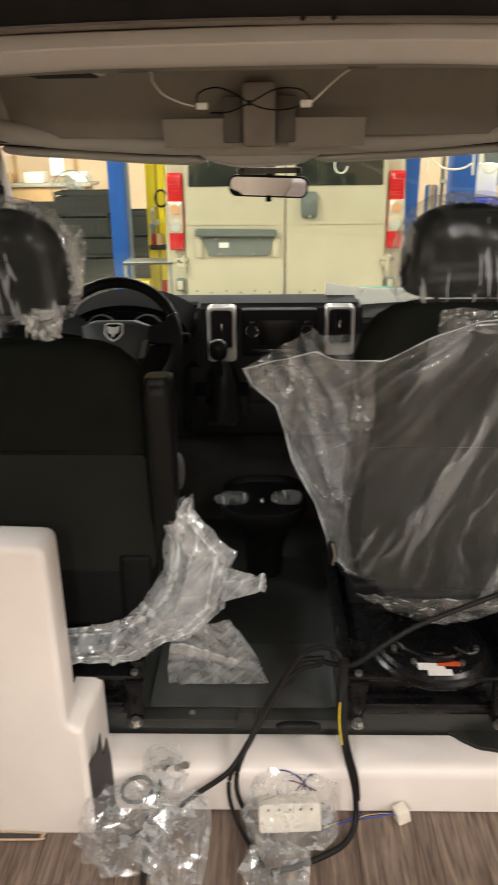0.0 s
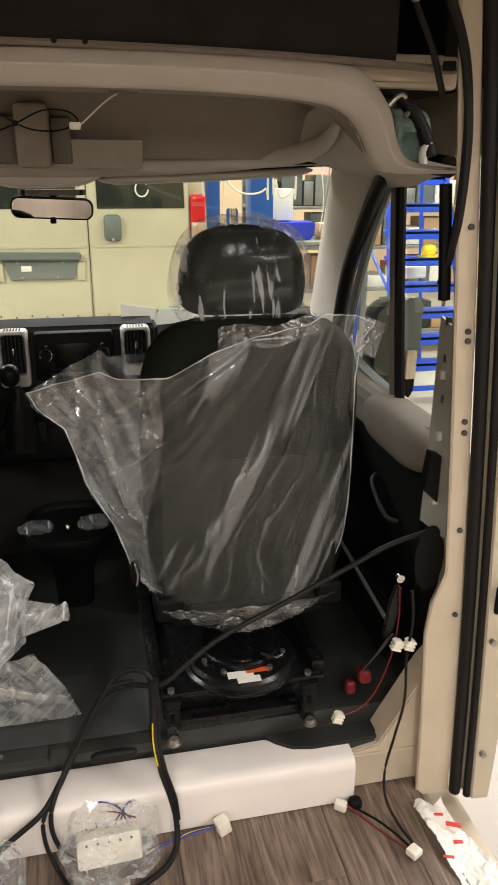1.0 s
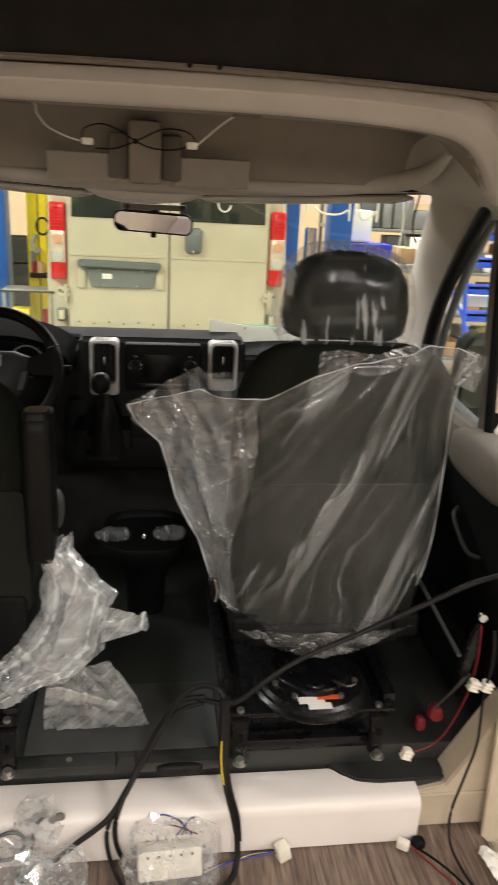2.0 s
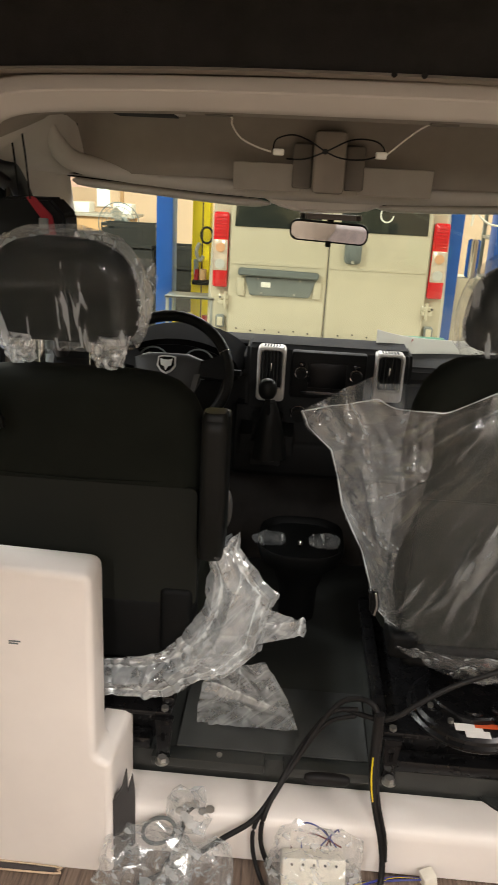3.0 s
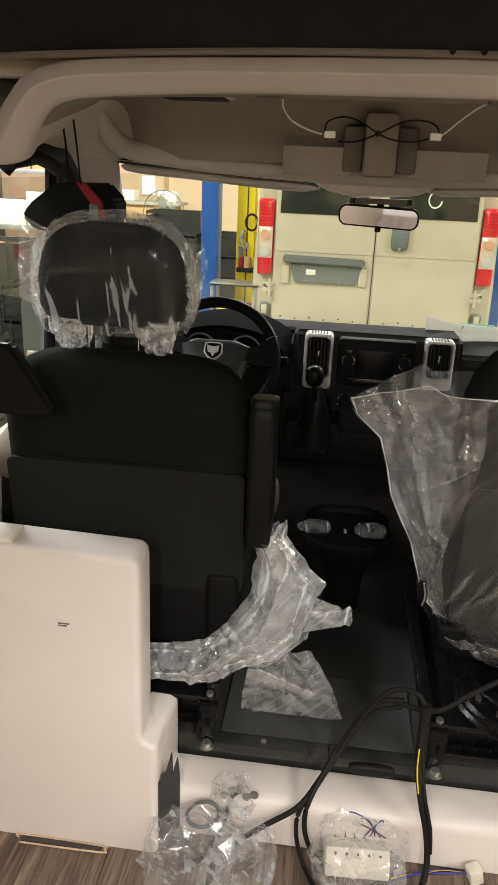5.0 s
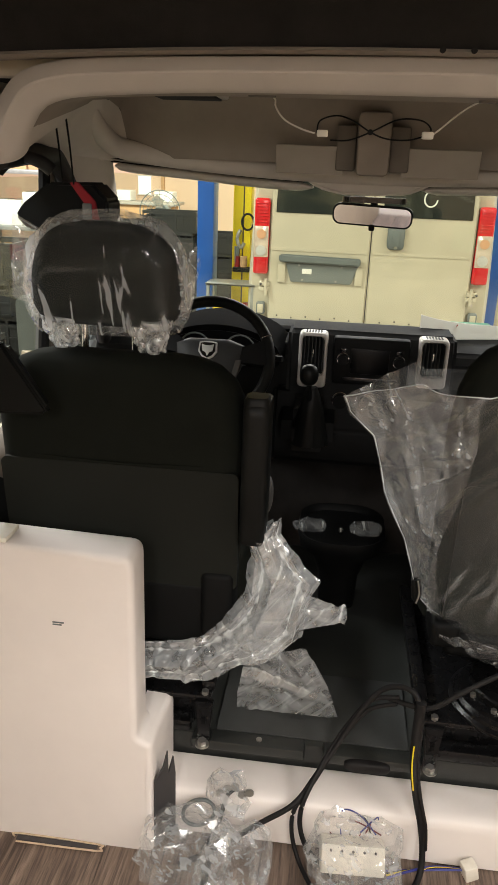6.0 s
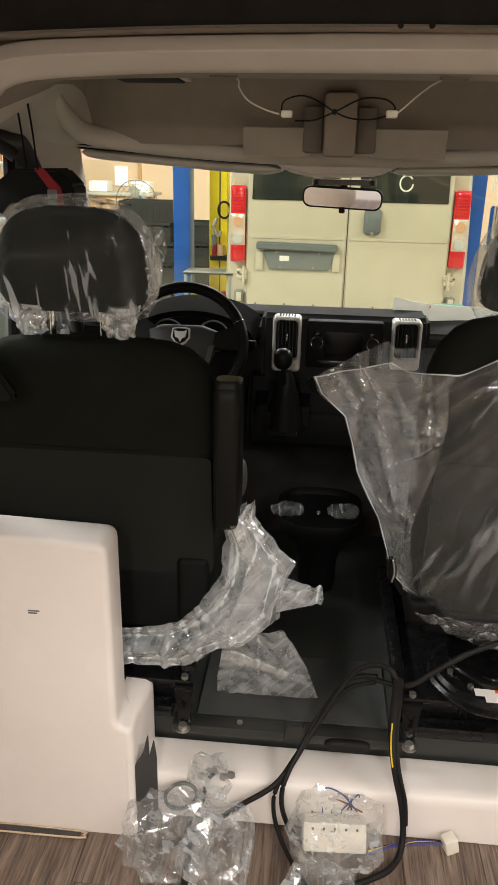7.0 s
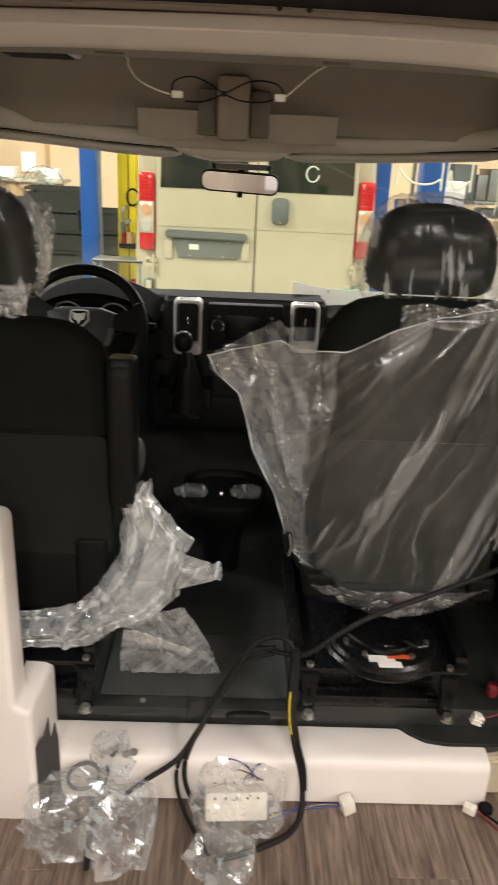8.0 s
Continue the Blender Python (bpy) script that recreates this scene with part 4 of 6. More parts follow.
SHIELD = ((0.026, 0.024), (0.014, 0.027), (-0.014, 0.027), (-0.026, 0.024), (-0.028, -0.004), (-0.016, -0.020), (0, -0.029), (0.016, -0.020), (0.028, -0.004))
badge = part("badge", loft([[C + TIP @ Vector((x * s, d, 0.018 + z * s)) for x, z in SHIELD] for s, d in ((1, -0.022), (1, -0.034), (0.95, -0.037))]), SILVER, hub, "silver-edged shield badge")
part("badge_field", loft([[C + TIP @ Vector((x * s, d, 0.018 + z * s)) for x, z in SHIELD] for s, d in ((0.84, -0.030), (0.82, -0.0385))]), BLACK_GLOSS, hub)
part("badge_shape", loft([[C + TIP @ Vector((x, d, 0.018 + z)) for x, z in ((0.018, 0.016), (0.007, 0.012), (-0.007, 0.012), (-0.018, 0.016), (-0.015, -0.004), (-0.006, -0.007), (0, -0.019), (0.006, -0.007), (0.015, -0.004))] for d in (-0.039, -0.043)]), SILVER, hub, "silver badge")
part("stalk", sweep([C + Vector((0.06, 0.06, 0.0)), C + Vector((0.15, 0.05, 0.005)), C + Vector((0.215, 0.03, 0.008))], 0.009, 8), BLACK, wheel)
part("stalk", sweep([C + Vector((-0.06, 0.06, 0.02)), C + Vector((-0.15, 0.05, 0.03)), C + Vector((-0.215, 0.03, 0.035))], 0.009, 8), BLACK, wheel)
part("column", sweep([C + Vector((0, 0.03, -0.02)), C + Vector((0, 0.2, -0.10))], 0.05, 12), BLACK, wheel)

tray = thing("floor_console", (-0.05, 2.35, 0.19), "low black floor console with a dished tray", "console")
part("body", loft([[Vector((-0.05 + x * s, 2.40 + y * s, z)) for x, y in rrect(0.27, 0.30, 0.10, 6)] for z, s in ((0.188, 0.42), (0.30, 0.46), (0.37, 0.62), (0.41, 0.92), (0.45, 1.0), (0.462, 0.98), (0.456, 0.90), (0.444, 0.86))]), BLACK, tray)
part("liner", crumple(egg((-0.15, 2.34, 0.476), 0.045, 0.028, 0.012, 0.8, 0.8, 28, 12), 0.02, 40, 5), FILM_HEAD, tray, "crumpled clear film")
part("liner", crumple(egg((0.02, 2.35, 0.474), 0.045, 0.03, 0.010, 0.8, 0.8, 28, 12), 0.02, 40, 6), FILM_HEAD, tray, "crumpled clear film")
part("knob", egg((-0.055, 2.30, 0.485), 0.008, 0.008, 0.012, 1, 1, 12, 8), CHROME, tray)

sheet_tray = thing("white_sheet", (0.35, 2.78, 1.02), "curved white plastic sheet with red marks on the dash", "sheet")
part("sheet", loft([[Vector((0.155 + 0.03 * d + 0.50 * u, 2.72 + d + 0.10 * math.sin(2.2 * u), 0.988)) for u in [k / 16 for k in range(17)]] + [Vector((0.155 + 0.03 * d + 0.50 * u, 2.72 + d + 0.10 * math.sin(2.2 * u), 1.032 + 0.042 * (1 - u) ** 4)) for u in [k / 16 for k in range(16, -1, -1)]] for d in (0, 0.004)]), WHITE_SHEET, sheet_tray)
part("mark", turned(bx(0.215, 0.219, 2.7575, 2.759, 1.02, 1.045, 0), (0.217, 2.758, 1.03), 0, 30), RED_INK, sheet_tray)
part("mark", turned(bx(0.275, 0.279, 2.7715, 2.7725, 1.018, 1.04, 0), (0.277, 2.772, 1.03), 0, 30), RED_INK, sheet_tray)
part("green_tray", bx(0.27, 0.42, 2.86, 2.96, 0.990, 1.016, 0.006), GREENISH, sheet_tray, "green plastic tray")

mirror = thing("rear_view_mirror", (-0.035, 2.62, 1.378), "black framed rear-view mirror on the windscreen", "mirror")
part("frame", turned(loft([[Vector((-0.033 + x * s, 2.62 + d, 1.378 + z * s)) for x, z in rrect(0.238, 0.062, 0.024, 6)] for s, d in ((1, -0.008), (1.0, 0.004), (0.9, 0.022), (0.5, 0.032))]), (-0.033, 2.62, 1.378), 6, 2, -6), BLACK, mirror)
part("glass", turned(loft([[Vector((-0.033 + x, 2.62 + d, 1.378 + z)) for x, z in rrect(0.228, 0.052, 0.020, 6)] for d in (-0.0105, -0.0085)]), (-0.033, 2.62, 1.378), 6, 2, -6), MIRROR, mirror, "mirror glass", smooth=False)
part("stem", sweep([(-0.03, 2.63, 1.39), (-0.03, 2.638, 1.405), (-0.03, 2.64, 1.425)], 0.011, 8), BLACK, mirror)
part("foot", loft([[Vector((-0.03 + x, 2.63 + y, z)) for x, y in rrect(0.19, 0.05, 0.022, 6)] for z in (1.414, 1.430)]), BLACK_GLOSS, mirror)
part("lever", bx(-0.042, -0.024, 2.606, 2.618, 1.334, 1.352, 0.004), BLACK, mirror)

for s, tag in ((1, "passenger"), (-1, "driver")):
    wing = thing("wing_mirror", (s * 1.0, 2.42, 0.9), "large black and grey wing mirror outside the cab door", "mirror", "wing mirrors")
    part("housing", loft([[Vector((s * 0.985 + x * k, 2.42 + d, 0.945 + z * k)) for x, z in rrect(0.16, 0.35, 0.06, 6)] for k, d in ((0.96, -0.02), (1.0, 0.01), (0.92, 0.06), (0.6, 0.10))]), BLACK, wing)
    part("glass", loft([[Vector((s * 0.985 + x, 2.398 + d, 0.985 + z)) for x, z in rrect(0.13, 0.22, 0.04, 6)] for d in (0, 0.003)]), GLASS_DARK, wing, smooth=False)
    part("cover", loft([[Vector((s * 1.035 + x * k, 2.43 + d, 1.02 + z * k)) for x, z in rrect(0.07, 0.20, 0.03, 5)] for k, d in ((1.0, -0.035), (0.95, 0.03), (0.6, 0.06))]), GREY_PLASTIC, wing, "grey mirror cover")
    part("indicator", bx(s * 1.042 - 0.018, s * 1.042 + 0.018, 2.385, 2.40, 0.86, 0.955, 0.008), LENS_CLEAR, wing, "pale orange indicator lens")
    part("arm", sweep([(s * 0.90, 2.44, 0.82), (s * 0.96, 2.44, 0.83)], 0.03, 8), BLACK, wing)

# black rubber round the top of the driver door opening
solid("door_seal", sweep([(-0.887, 1.94, 1.473), (-0.867, 1.945, 1.493), (-0.835, 1.95, 1.507), (-0.796, 1.96, 1.496), (-0.772, 1.97, 1.478)], 0.015, 10), RUBBER, "black rubber seal round the driver door opening", "seal", "structure")


# ---- seats ----
def back_rings(cx, y, zmid, w, z0, z1, depth, lean):
    """Rings of a seat back: narrow foot, full shoulders, rounded top."""
    rings = []
    for t, kw, kd in ((0, 0.80, 0.70), (0.02, 0.88, 0.9), (0.08, 0.94, 1.0), (0.25, 0.99, 1.05), (0.5, 1.0, 1.05), (0.72, 1.0, 1.0), (0.84, 0.97, 0.95), (0.91, 0.91, 0.86), (0.96, 0.80, 0.72), (0.985, 0.68, 0.55), (1.0, 0.5, 0.3)):
        z = z0 + (z1 - z0) * t
        rings.append([Vector((cx + px_, y + lean * (z - zmid) + py_, z)) for px_, py_ in rrect(w * kw, depth * kd, 0.055, 6)])
    return rings


def loaf(cx, cy, rows, depth, grow=0.0):
    """A headrest: flat foot, full sides, arched top. rows: height, half width, share of the depth."""
    mid = sum(r[0] for r in rows) / len(rows)
    rings = []
    for q in smooth_path(rows, 4):
        z = q.x + math.copysign(grow, q.x - mid) * min(1.0, abs(q.x - mid) / 0.09)
        hw, d = q.y + grow, depth * q.z + 2 * grow
        rings.append([Vector((cx + a, cy + b, z)) for a, b in rrect(2 * hw, d, min(hw, d / 2) * 0.92, 9)])
    return loft(rings)


HEAD_D = [(1.180, 0.105, 0.45), (1.187, 0.136, 0.75), (1.205, 0.152, 0.95), (1.235, 0.160, 1.0), (1.295, 0.156, 1.0), (1.335, 0.142, 0.97), (1.365, 0.115, 0.86), (1.381, 0.080, 0.66), (1.388, 0.036, 0.40)]
HEAD_P = [(1.198, 0.095, 0.45), (1.205, 0.122, 0.75), (1.222, 0.135, 0.95), (1.26, 0.139, 1.0), (1.31, 0.132, 1.0), (1.345, 0.116, 0.95), (1.366, 0.090, 0.82), (1.378, 0.060, 0.62), (1.384, 0.028, 0.36)]


def seat(cx, y, z0, z1, w, label, hx, head, hy):
    s = thing("cab_seat", (cx, y + 0.25, 0.19), label, "seat", "cab seats")
    part("backrest", loft(back_rings(cx, y + 0.065, 0.85, w, z0, z1, 0.13, -0.10)), FABRIC, s, "black fabric backrest", angle=60)
    panel = [[Vector((cx + a, y - 0.001 + d - 0.10 * (b - 0.85), b)) for a, b in [(q[0], z0 + (z1 - z0) * 0.30 + q[1]) for q in rrect(w * (0.965 if cx < 0 else 0.84), (z1 - z0) * 0.54, 0.016, 6)]] for d in (0.01, -0.001, -0.003)]
    part("back_panel", loft(panel), FABRIC_BACK, s, "smooth black rear panel", angle=50)
    if cx < 0:
        part("seam", sweep([(cx - w * 0.40, y - 0.004, (z0 + z1) / 2 + 0.05), (cx, y - 0.010, (z0 + z1) / 2 + 0.045), (cx + w * 0.40, y - 0.004, (z0 + z1) / 2 + 0.05)], 0.0025, 6), FABRIC, s)
    part("cushion", egg((cx, y + 0.38, 0.50), w * 0.5, 0.27, 0.095, 0.35, 0.5), FABRIC, s)
    part("lower_cover", bx(cx - w * 0.40, cx + w * 0.40, y + 0.02, y + 0.16, 0.43, z0 + 0.03, 0.02, 3), BLACK, s)
    part("hinge_cover", bx(cx + w * 0.33, cx + w * 0.47, y + 0.01, y + 0.12, 0.46, z0 + 0.06, 0.015, 3), BLACK, s)
    part("hinge_cover", bx(cx - w * 0.47, cx - w * 0.33, y + 0.01, y + 0.12, 0.46, z0 + 0.06, 0.015, 3), BLACK, s)
    part("headrest", crumple(loaf(hx, hy, head, 0.118), 0.005, 14, 1, False), FABRIC, s, "rounded black headrest", angle=60)
    for dx in (-0.055, 0.055):
        part("headrest_post", cyl((hx + dx, hy + 0.01, (z1 + head[0][0]) / 2), 0.007, head[0][0] - z1 + 0.06, "Z", 12), CHROME, s)
    return s


DY, PY = 1.715, 1.77
driver = seat(-0.560, DY, 0.575, 1.130, 0.545, "black fabric driver seat seen from behind, armrest folded up", -0.597, HEAD_D, DY + 0.075)
passenger = seat(0.390, PY, 0.470, 1.195, 0.500, "black fabric passenger seat under clear plastic film", 0.376, HEAD_P, PY + 0.075)
arm = part("armrest", loft([[Vector((-0.262 + x, DY + 0.005 + y, z)) for x, y in rrect(0.056, 0.10 * k, 0.018, 5)] for z, k in ((0.742, 0.9), (0.75, 1.0), (0.85, 1.05), (1.03, 1.0), (1.052, 0.92), (1.060, 0.7))]), VINYL, driver, "black armrest folded upright", angle=50)
part("armrest_cap", loft([[Vector((-0.262 + x * k, DY - 0.012 + y * k, z)) for x, y in rrect(0.052, 0.055, 0.014, 5)] for z, k in ((1.052, 1), (1.064, 0.95), (1.069, 0.8))]), VINYL, driver, "rounded end cap")
part("recliner", egg((-0.246, DY + 0.105, 0.800), 0.016, 0.042, 0.045, 0.9, 0.9, 28, 16), GREY_DARK, driver, "round grey recliner cover")
part("armrest", prism([(-0.90, 1.172), (-0.735, 1.172), (-0.655, 1.050), (-0.662, 1.036), (-0.90, 1.028)], "Y", 1.575, 1.605, 0.010, 3), VINYL, driver, "black slab armrest beside the seat")
lever = part("seat_lever", prism([(0.098, 0.632), (0.118, 0.640), (0.126, 0.596), (0.120, 0.566), (0.104, 0.572)], "Y", PY + 0.02, PY + 0.05, 0.006), BLACK, passenger, "black adjuster lever")
part("lever_edge", sweep([(0.112, PY + 0.016, 0.632), (0.118, PY + 0.016, 0.600), (0.114, PY + 0.016, 0.574)], 0.0022, 6), ZINC, lever, "bright edge")
# bases
for cx, name in ((-0.555, "driver"), (0.348, "passenger")):
    base = thing("pedestal", (cx, 1.95, 0.19), "black steel seat pedestal with side rails, bolted to the cab floor", "pedestal", "pedestals")
    part("box", bx(cx - 0.19, cx + 0.19, 1.76, 2.22, 0.19, 0.30, 0.012), STEEL, base)
    part("front_lip", bx(cx - 0.16, cx + 0.16, 1.715, 1.76, 0.192, 0.225, 0.008), STEEL, base)
    part("top_plate", bx(cx - 0.21, cx + 0.21, 1.70, 2.24, 0.305, 0.318, 0.004), STEEL, base)
    for sx in (-1, 1):
        leg = part("leg", prism([(cx + sx * (0.195 if cx < 0 else 0.170) + a, b) for a, b in ((-0.022, 0.306), (0.022, 0.306), (0.014, 0.215), (0.018, 0.192), (-0.018, 0.192), (-0.014, 0.215))], "Y", 1.690, 1.712, 0.003), STEEL, base)
        part("slot", bx(cx + sx * (0.195 if cx < 0 else 0.170) - 0.005, cx + sx * (0.195 if cx < 0 else 0.170) + 0.005, 1.688, 1.692, 0.245, 0.268, 0), SCREEN, leg)
        part("bolt", joined(cyl((cx + sx * (0.195 if cx < 0 else 0.170), 1.676, 0.203), 0.011, 0.014, "Z", 6), cyl((cx + sx * (0.195 if cx < 0 else 0.170), 1.676, 0.197), 0.017, 0.003, "Z", 16)), ZINC, leg, "zinc bolt")
        part("bolt", cyl((cx + sx * (0.195 if cx < 0 else 0.170), 1.71, 0.322), 0.009, 0.010, "Z", 6), ZINC, base, "zinc bolt")
        part("rail", bx(cx + sx * 0.20 - 0.016, cx + sx * 0.20 + 0.016, 1.72, 2.26, 0.318, 0.345, 0.005), STEEL, base)
swivel = thing("swivel_plate", (0.365, 1.80, 0.32), "round black swivel plate under the passenger seat with a warning label", "swivel plate")
part("disc", loft([[Vector((0.365 + r * math.cos(a), 1.79 + r * math.sin(a), z)) for a in [2 * math.pi * k / 48 for k in range(48)]] for z, r in ((0.320, 0.140), (0.328, 0.146), (0.334, 0.146), (0.340, 0.138), (0.348, 0.136), (0.356, 0.128), (0.358, 0.120))]), STEEL, swivel, angle=30)
part("upper_disc", loft([[Vector((0.365 + r * math.cos(a), 1.80 + r * math.sin(a), z)) for a in [2 * math.pi * k / 40 for k in range(40)]] for z, r in ((0.359, 0.10), (0.372, 0.10), (0.376, 0.095))]), STEEL, swivel, angle=30)
part("warning_label", bx(0.312, 0.375, 1.678, 1.702, 0.3585, 0.3597, 0), PAPER, swivel, "white warning label")
part("warning_label", bx(0.332, 0.388, 1.658, 1.680, 0.3585, 0.3594, 0), PAPER, swivel, "white warning label")
part("warning_stripe", bx(0.358, 0.412, 1.690, 1.706, 0.3595, 0.3604, 0), ORANGE, swivel, "orange warning stripe")
for a in (200, 235, 300, 340):
    part("bolt", cyl((0.365 + 0.105 * math.cos(radians(a)), 1.79 + 0.105 * math.sin(radians(a)), 0.362), 0.007, 0.010, "Z", 6), ZINC, swivel)
part("latch", sweep([(0.33, 1.70, 0.395), (0.345, 1.685, 0.400), (0.365, 1.69, 0.398), (0.37, 1.705, 0.392)], 0.004, 8), STEEL, swivel)
part("handle", sweep([(0.40, 1.72, 0.39), (0.43, 1.70, 0.388), (0.45, 1.70, 0.395)], 0.005, 8), STEEL, swivel)

# ---- clear film over the seats ----
cover = thing("seat_cover_film", (0.36, PY, 0.45), "creased clear plastic bag pulled over the passenger seat back", "plastic cover")
LEFT = [(-0.091, 0, 1.062), (-0.075, 0, 1.020), (-0.022, 0, 0.961), (-0.002, 0, 0.900), (0.013, 0, 0.844), (0.042, 0, 0.785), (0.069, 0, 0.732), (0.092, 0, 0.660), (0.112, 0, 0.590), (0.150, 0, 0.545), (0.215, 0, 0.505)]
RIGHT = [(0.655, 0, 1.182), (0.626, 0, 1.133), (0.620, 0, 1.050), (0.626, 0, 0.930), (0.630, 0, 0.830), (0.629, 0, 0.740), (0.625, 0, 0.660), (0.612, 0, 0.600), (0.588, 0, 0.522), (0.525, 0, 0.462), (0.40, 0, 0.444)]
TOP = [(-0.091, 1.062), (-0.02, 1.090), (0.066, 1.120), (0.082, 1.102), (0.194, 1.100), (0.287, 1.151), (0.370, 1.179), (0.500, 1.202), (0.514, 1.218), (0.60, 1.207), (0.655, 1.182)]


def cover_at(front):
    def fn(u, v):
        a, b = lerp_line(LEFT, v), lerp_line(RIGHT, v)
        x, z = a.x + (b.x - a.x) * u, a.z + (b.z - a.z) * u
        top = np.interp(x, [p[0] for p in TOP], [p[1] for p in TOP])
        z += (top - (LEFT[0][2] + (RIGHT[0][2] - LEFT[0][2]) * u)) * max(0.0, 1 - 2.2 * v)
        edge = abs(2 * u - 1) ** 3
        mid = PY - 0.042 - 0.10 * (z - 0.85)
        fan = math.atan2(x - 0.60, 1.36 - z)
        far = math.hypot(x - 0.60, 1.36 - z)
        wob = noise.noise(Vector((x * 5, z * 5, 2.0)))
        crease = 0.006 * abs(math.sin(13 * fan + 1.6 * wob)) ** 0.6 + 0.004 * abs(math.sin(29 * fan + 2.2 * wob + 1)) ** 0.7 + 0.003
        crease *= 1.9 * min(1.0, 0.35 + far)
        ripple = noise.noise(Vector((fan * 9, far * 2.5, 3.0))) * 0.016 + max(0.0, 0.16 - x) * (0.5 - abs(noise.noise(Vector((x * 16, z * 12, 5.0))))) * 0.16
        left_loose = max(0.0, 0.14 - x) * 0.35
        if front:
            return (x, PY + 0.14 - 0.11 * edge - left_loose * 0.6 + ripple * 0.7, z)
        return (x, mid + 0.058 * edge - 0.012 * (1 - edge) - (crease - 0.012 + ripple * 0.6) * (1 - 0.3 * edge) * min(1, 6 * (1 - v) + 0.2) + left_loose * 0.2, z)
    return fn


def seat_edge(v):
    """Where along the bag's width the seat ends and the slack side begins."""
    a, b = lerp_line(LEFT, v), lerp_line(RIGHT, v)
    return min(0.9, max(0.03, (0.160 + 0.02 * math.sin(8 * v) - a.x) / (b.x - a.x)))


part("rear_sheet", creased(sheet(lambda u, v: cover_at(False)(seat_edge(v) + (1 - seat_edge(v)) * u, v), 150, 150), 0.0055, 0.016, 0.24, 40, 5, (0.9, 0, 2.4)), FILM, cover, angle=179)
part("slack_side", creased(sheet(lambda u, v: cover_at(False)(seat_edge(v) * u, v), 70, 170), 0.0045, 0.009, 0.20, 44, 8, (0.5, 0, -0.6)), FILM_EDGE, cover, "creased milky side of the bag", angle=16)
part("left_fold", creased(sheet(lambda u, v: cover_at(True)(u * 0.42, v), 60, 120), 0.006, 0.014, 0.18, 36, 6, (0.3, 0, 0.5)), FILM_EDGE, cover, angle=16)
fn0 = cover_at(False)
for name_fn, lab5 in ((lambda q: fn0(q, 0.004), "rolled hem"), (lambda q: fn0(0.004, q), "folded edge"), (lambda q: fn0(0.996, q), "folded edge")):
    part("hem", sweep([name_fn(k / 40) for k in range(41)], lambda s: 0.0010 + 0.0005 * math.sin(40 * s), 6, 2), FILM_LOOSE, cover, lab5)
part("gathered_bottom", creased(sheet(lambda u, v: (0.17 + 0.42 * u, PY - 0.048 - 0.02 * math.sin(3.1 * u) + 0.05 * v, 0.535 - 0.035 * v - 0.065 * math.sin(math.pi * u) * v), 90, 30), 0.008, 0.010, 0.06, 40, 3, (0.5, 0, 0.5)), FILM_EDGE, cover, "gathered crumpled edge", angle=16)
part("gathered_top", creased(sheet(lambda u, v: (0.30 + 0.22 * u, PY - 0.052 - 0.02 * math.sin(3.1 * u), 1.190 + 0.022 * u - 0.045 * v + 0.006 * math.sin(9 * u)), 80, 26), 0.008, 0.008, 0.05, 34, 4, (0.8, 0, 0)), FILM_EDGE, cover, "crumpled film below the headrest", angle=16)
part("corner_tuck", creased(sheet(lambda u, v: (0.615 + 0.055 * u - 0.02 * v, PY - 0.045 + 0.01 * u, 1.205 - 0.022 * u - 0.075 * v), 30, 34), 0.006, 0.008, 0.05, 16, 14), FILM_EDGE, cover, "tucked corner", angle=16)


def head_film(hx, hy, rows, seed, label):
    h = thing("headrest_film", (hx, hy, rows[0][0]), label, "plastic cover", "headrest films")
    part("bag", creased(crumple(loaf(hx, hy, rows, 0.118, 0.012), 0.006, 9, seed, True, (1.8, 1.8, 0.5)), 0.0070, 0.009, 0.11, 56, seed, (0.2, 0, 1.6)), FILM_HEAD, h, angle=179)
    # the slack rim stands out round the sides and the top
    rim = [(hx + r[1], r[0]) for r in rows[1:]] + [(hx - r[1], r[0]) for r in rows[:0:-1]]
    edge = smooth_path([(a, 0, b) for a, b in rim], 5)
    mid = Vector((hx, 0, rows[3][0]))
    flange = [[Vector((p.x, hy + d, p.z)) + (p - mid).normalized() * (g * (1 + 0.35 * noise.noise(p * 17 + Vector((seed, 0, 0))))) for p in edge] for g, d in ((-0.012, -0.012), (0.004, -0.008), (0.013, -0.002), (0.022, 0.004))]
    part("loose_rim", creased(loft(flange, caps=False, ring_closed=False), 0.005, 0.008, 0.03, 30, seed + 5), FILM_LOOSE, h, "milky loose rim", angle=179)
    return h


hd = head_film(-0.597, DY + 0.075, HEAD_D, 11, "clear plastic bag over the driver headrest")
for x0, x1, zb in ((-0.735, -0.640, 1.130), (-0.540, -0.450, 1.110)):
    part("tucked_end", creased(loft([[Vector(((x0 + x1) / 2 + (x1 - x0) / 2 * k * math.cos(a), DY + 0.05 + 0.035 * k * math.sin(a), z)) for a in [2 * math.pi * q / 48 for q in range(48)]] for z, k in [(1.195 + (zb - 1.195) * e / 14, 1.0 - 0.5 * (e / 14) ** 1.6) for e in range(15)]]), 0.010, 0.008, 0.06, 30, 3, (0, 0, 1)), FILM_LOOSE, hd, "tucked crumpled end", angle=16)
part("corner_flap", creased(sheet(lambda u, v: (-0.782 + 0.085 * u - 0.012 * v * (1 - u), DY + 0.05, 1.400 - 0.17 * v - 0.045 * u), 30, 40), 0.008, 0.012, 0.09, 16, 5), FILM_LOOSE, hd, "loose corner", angle=16)
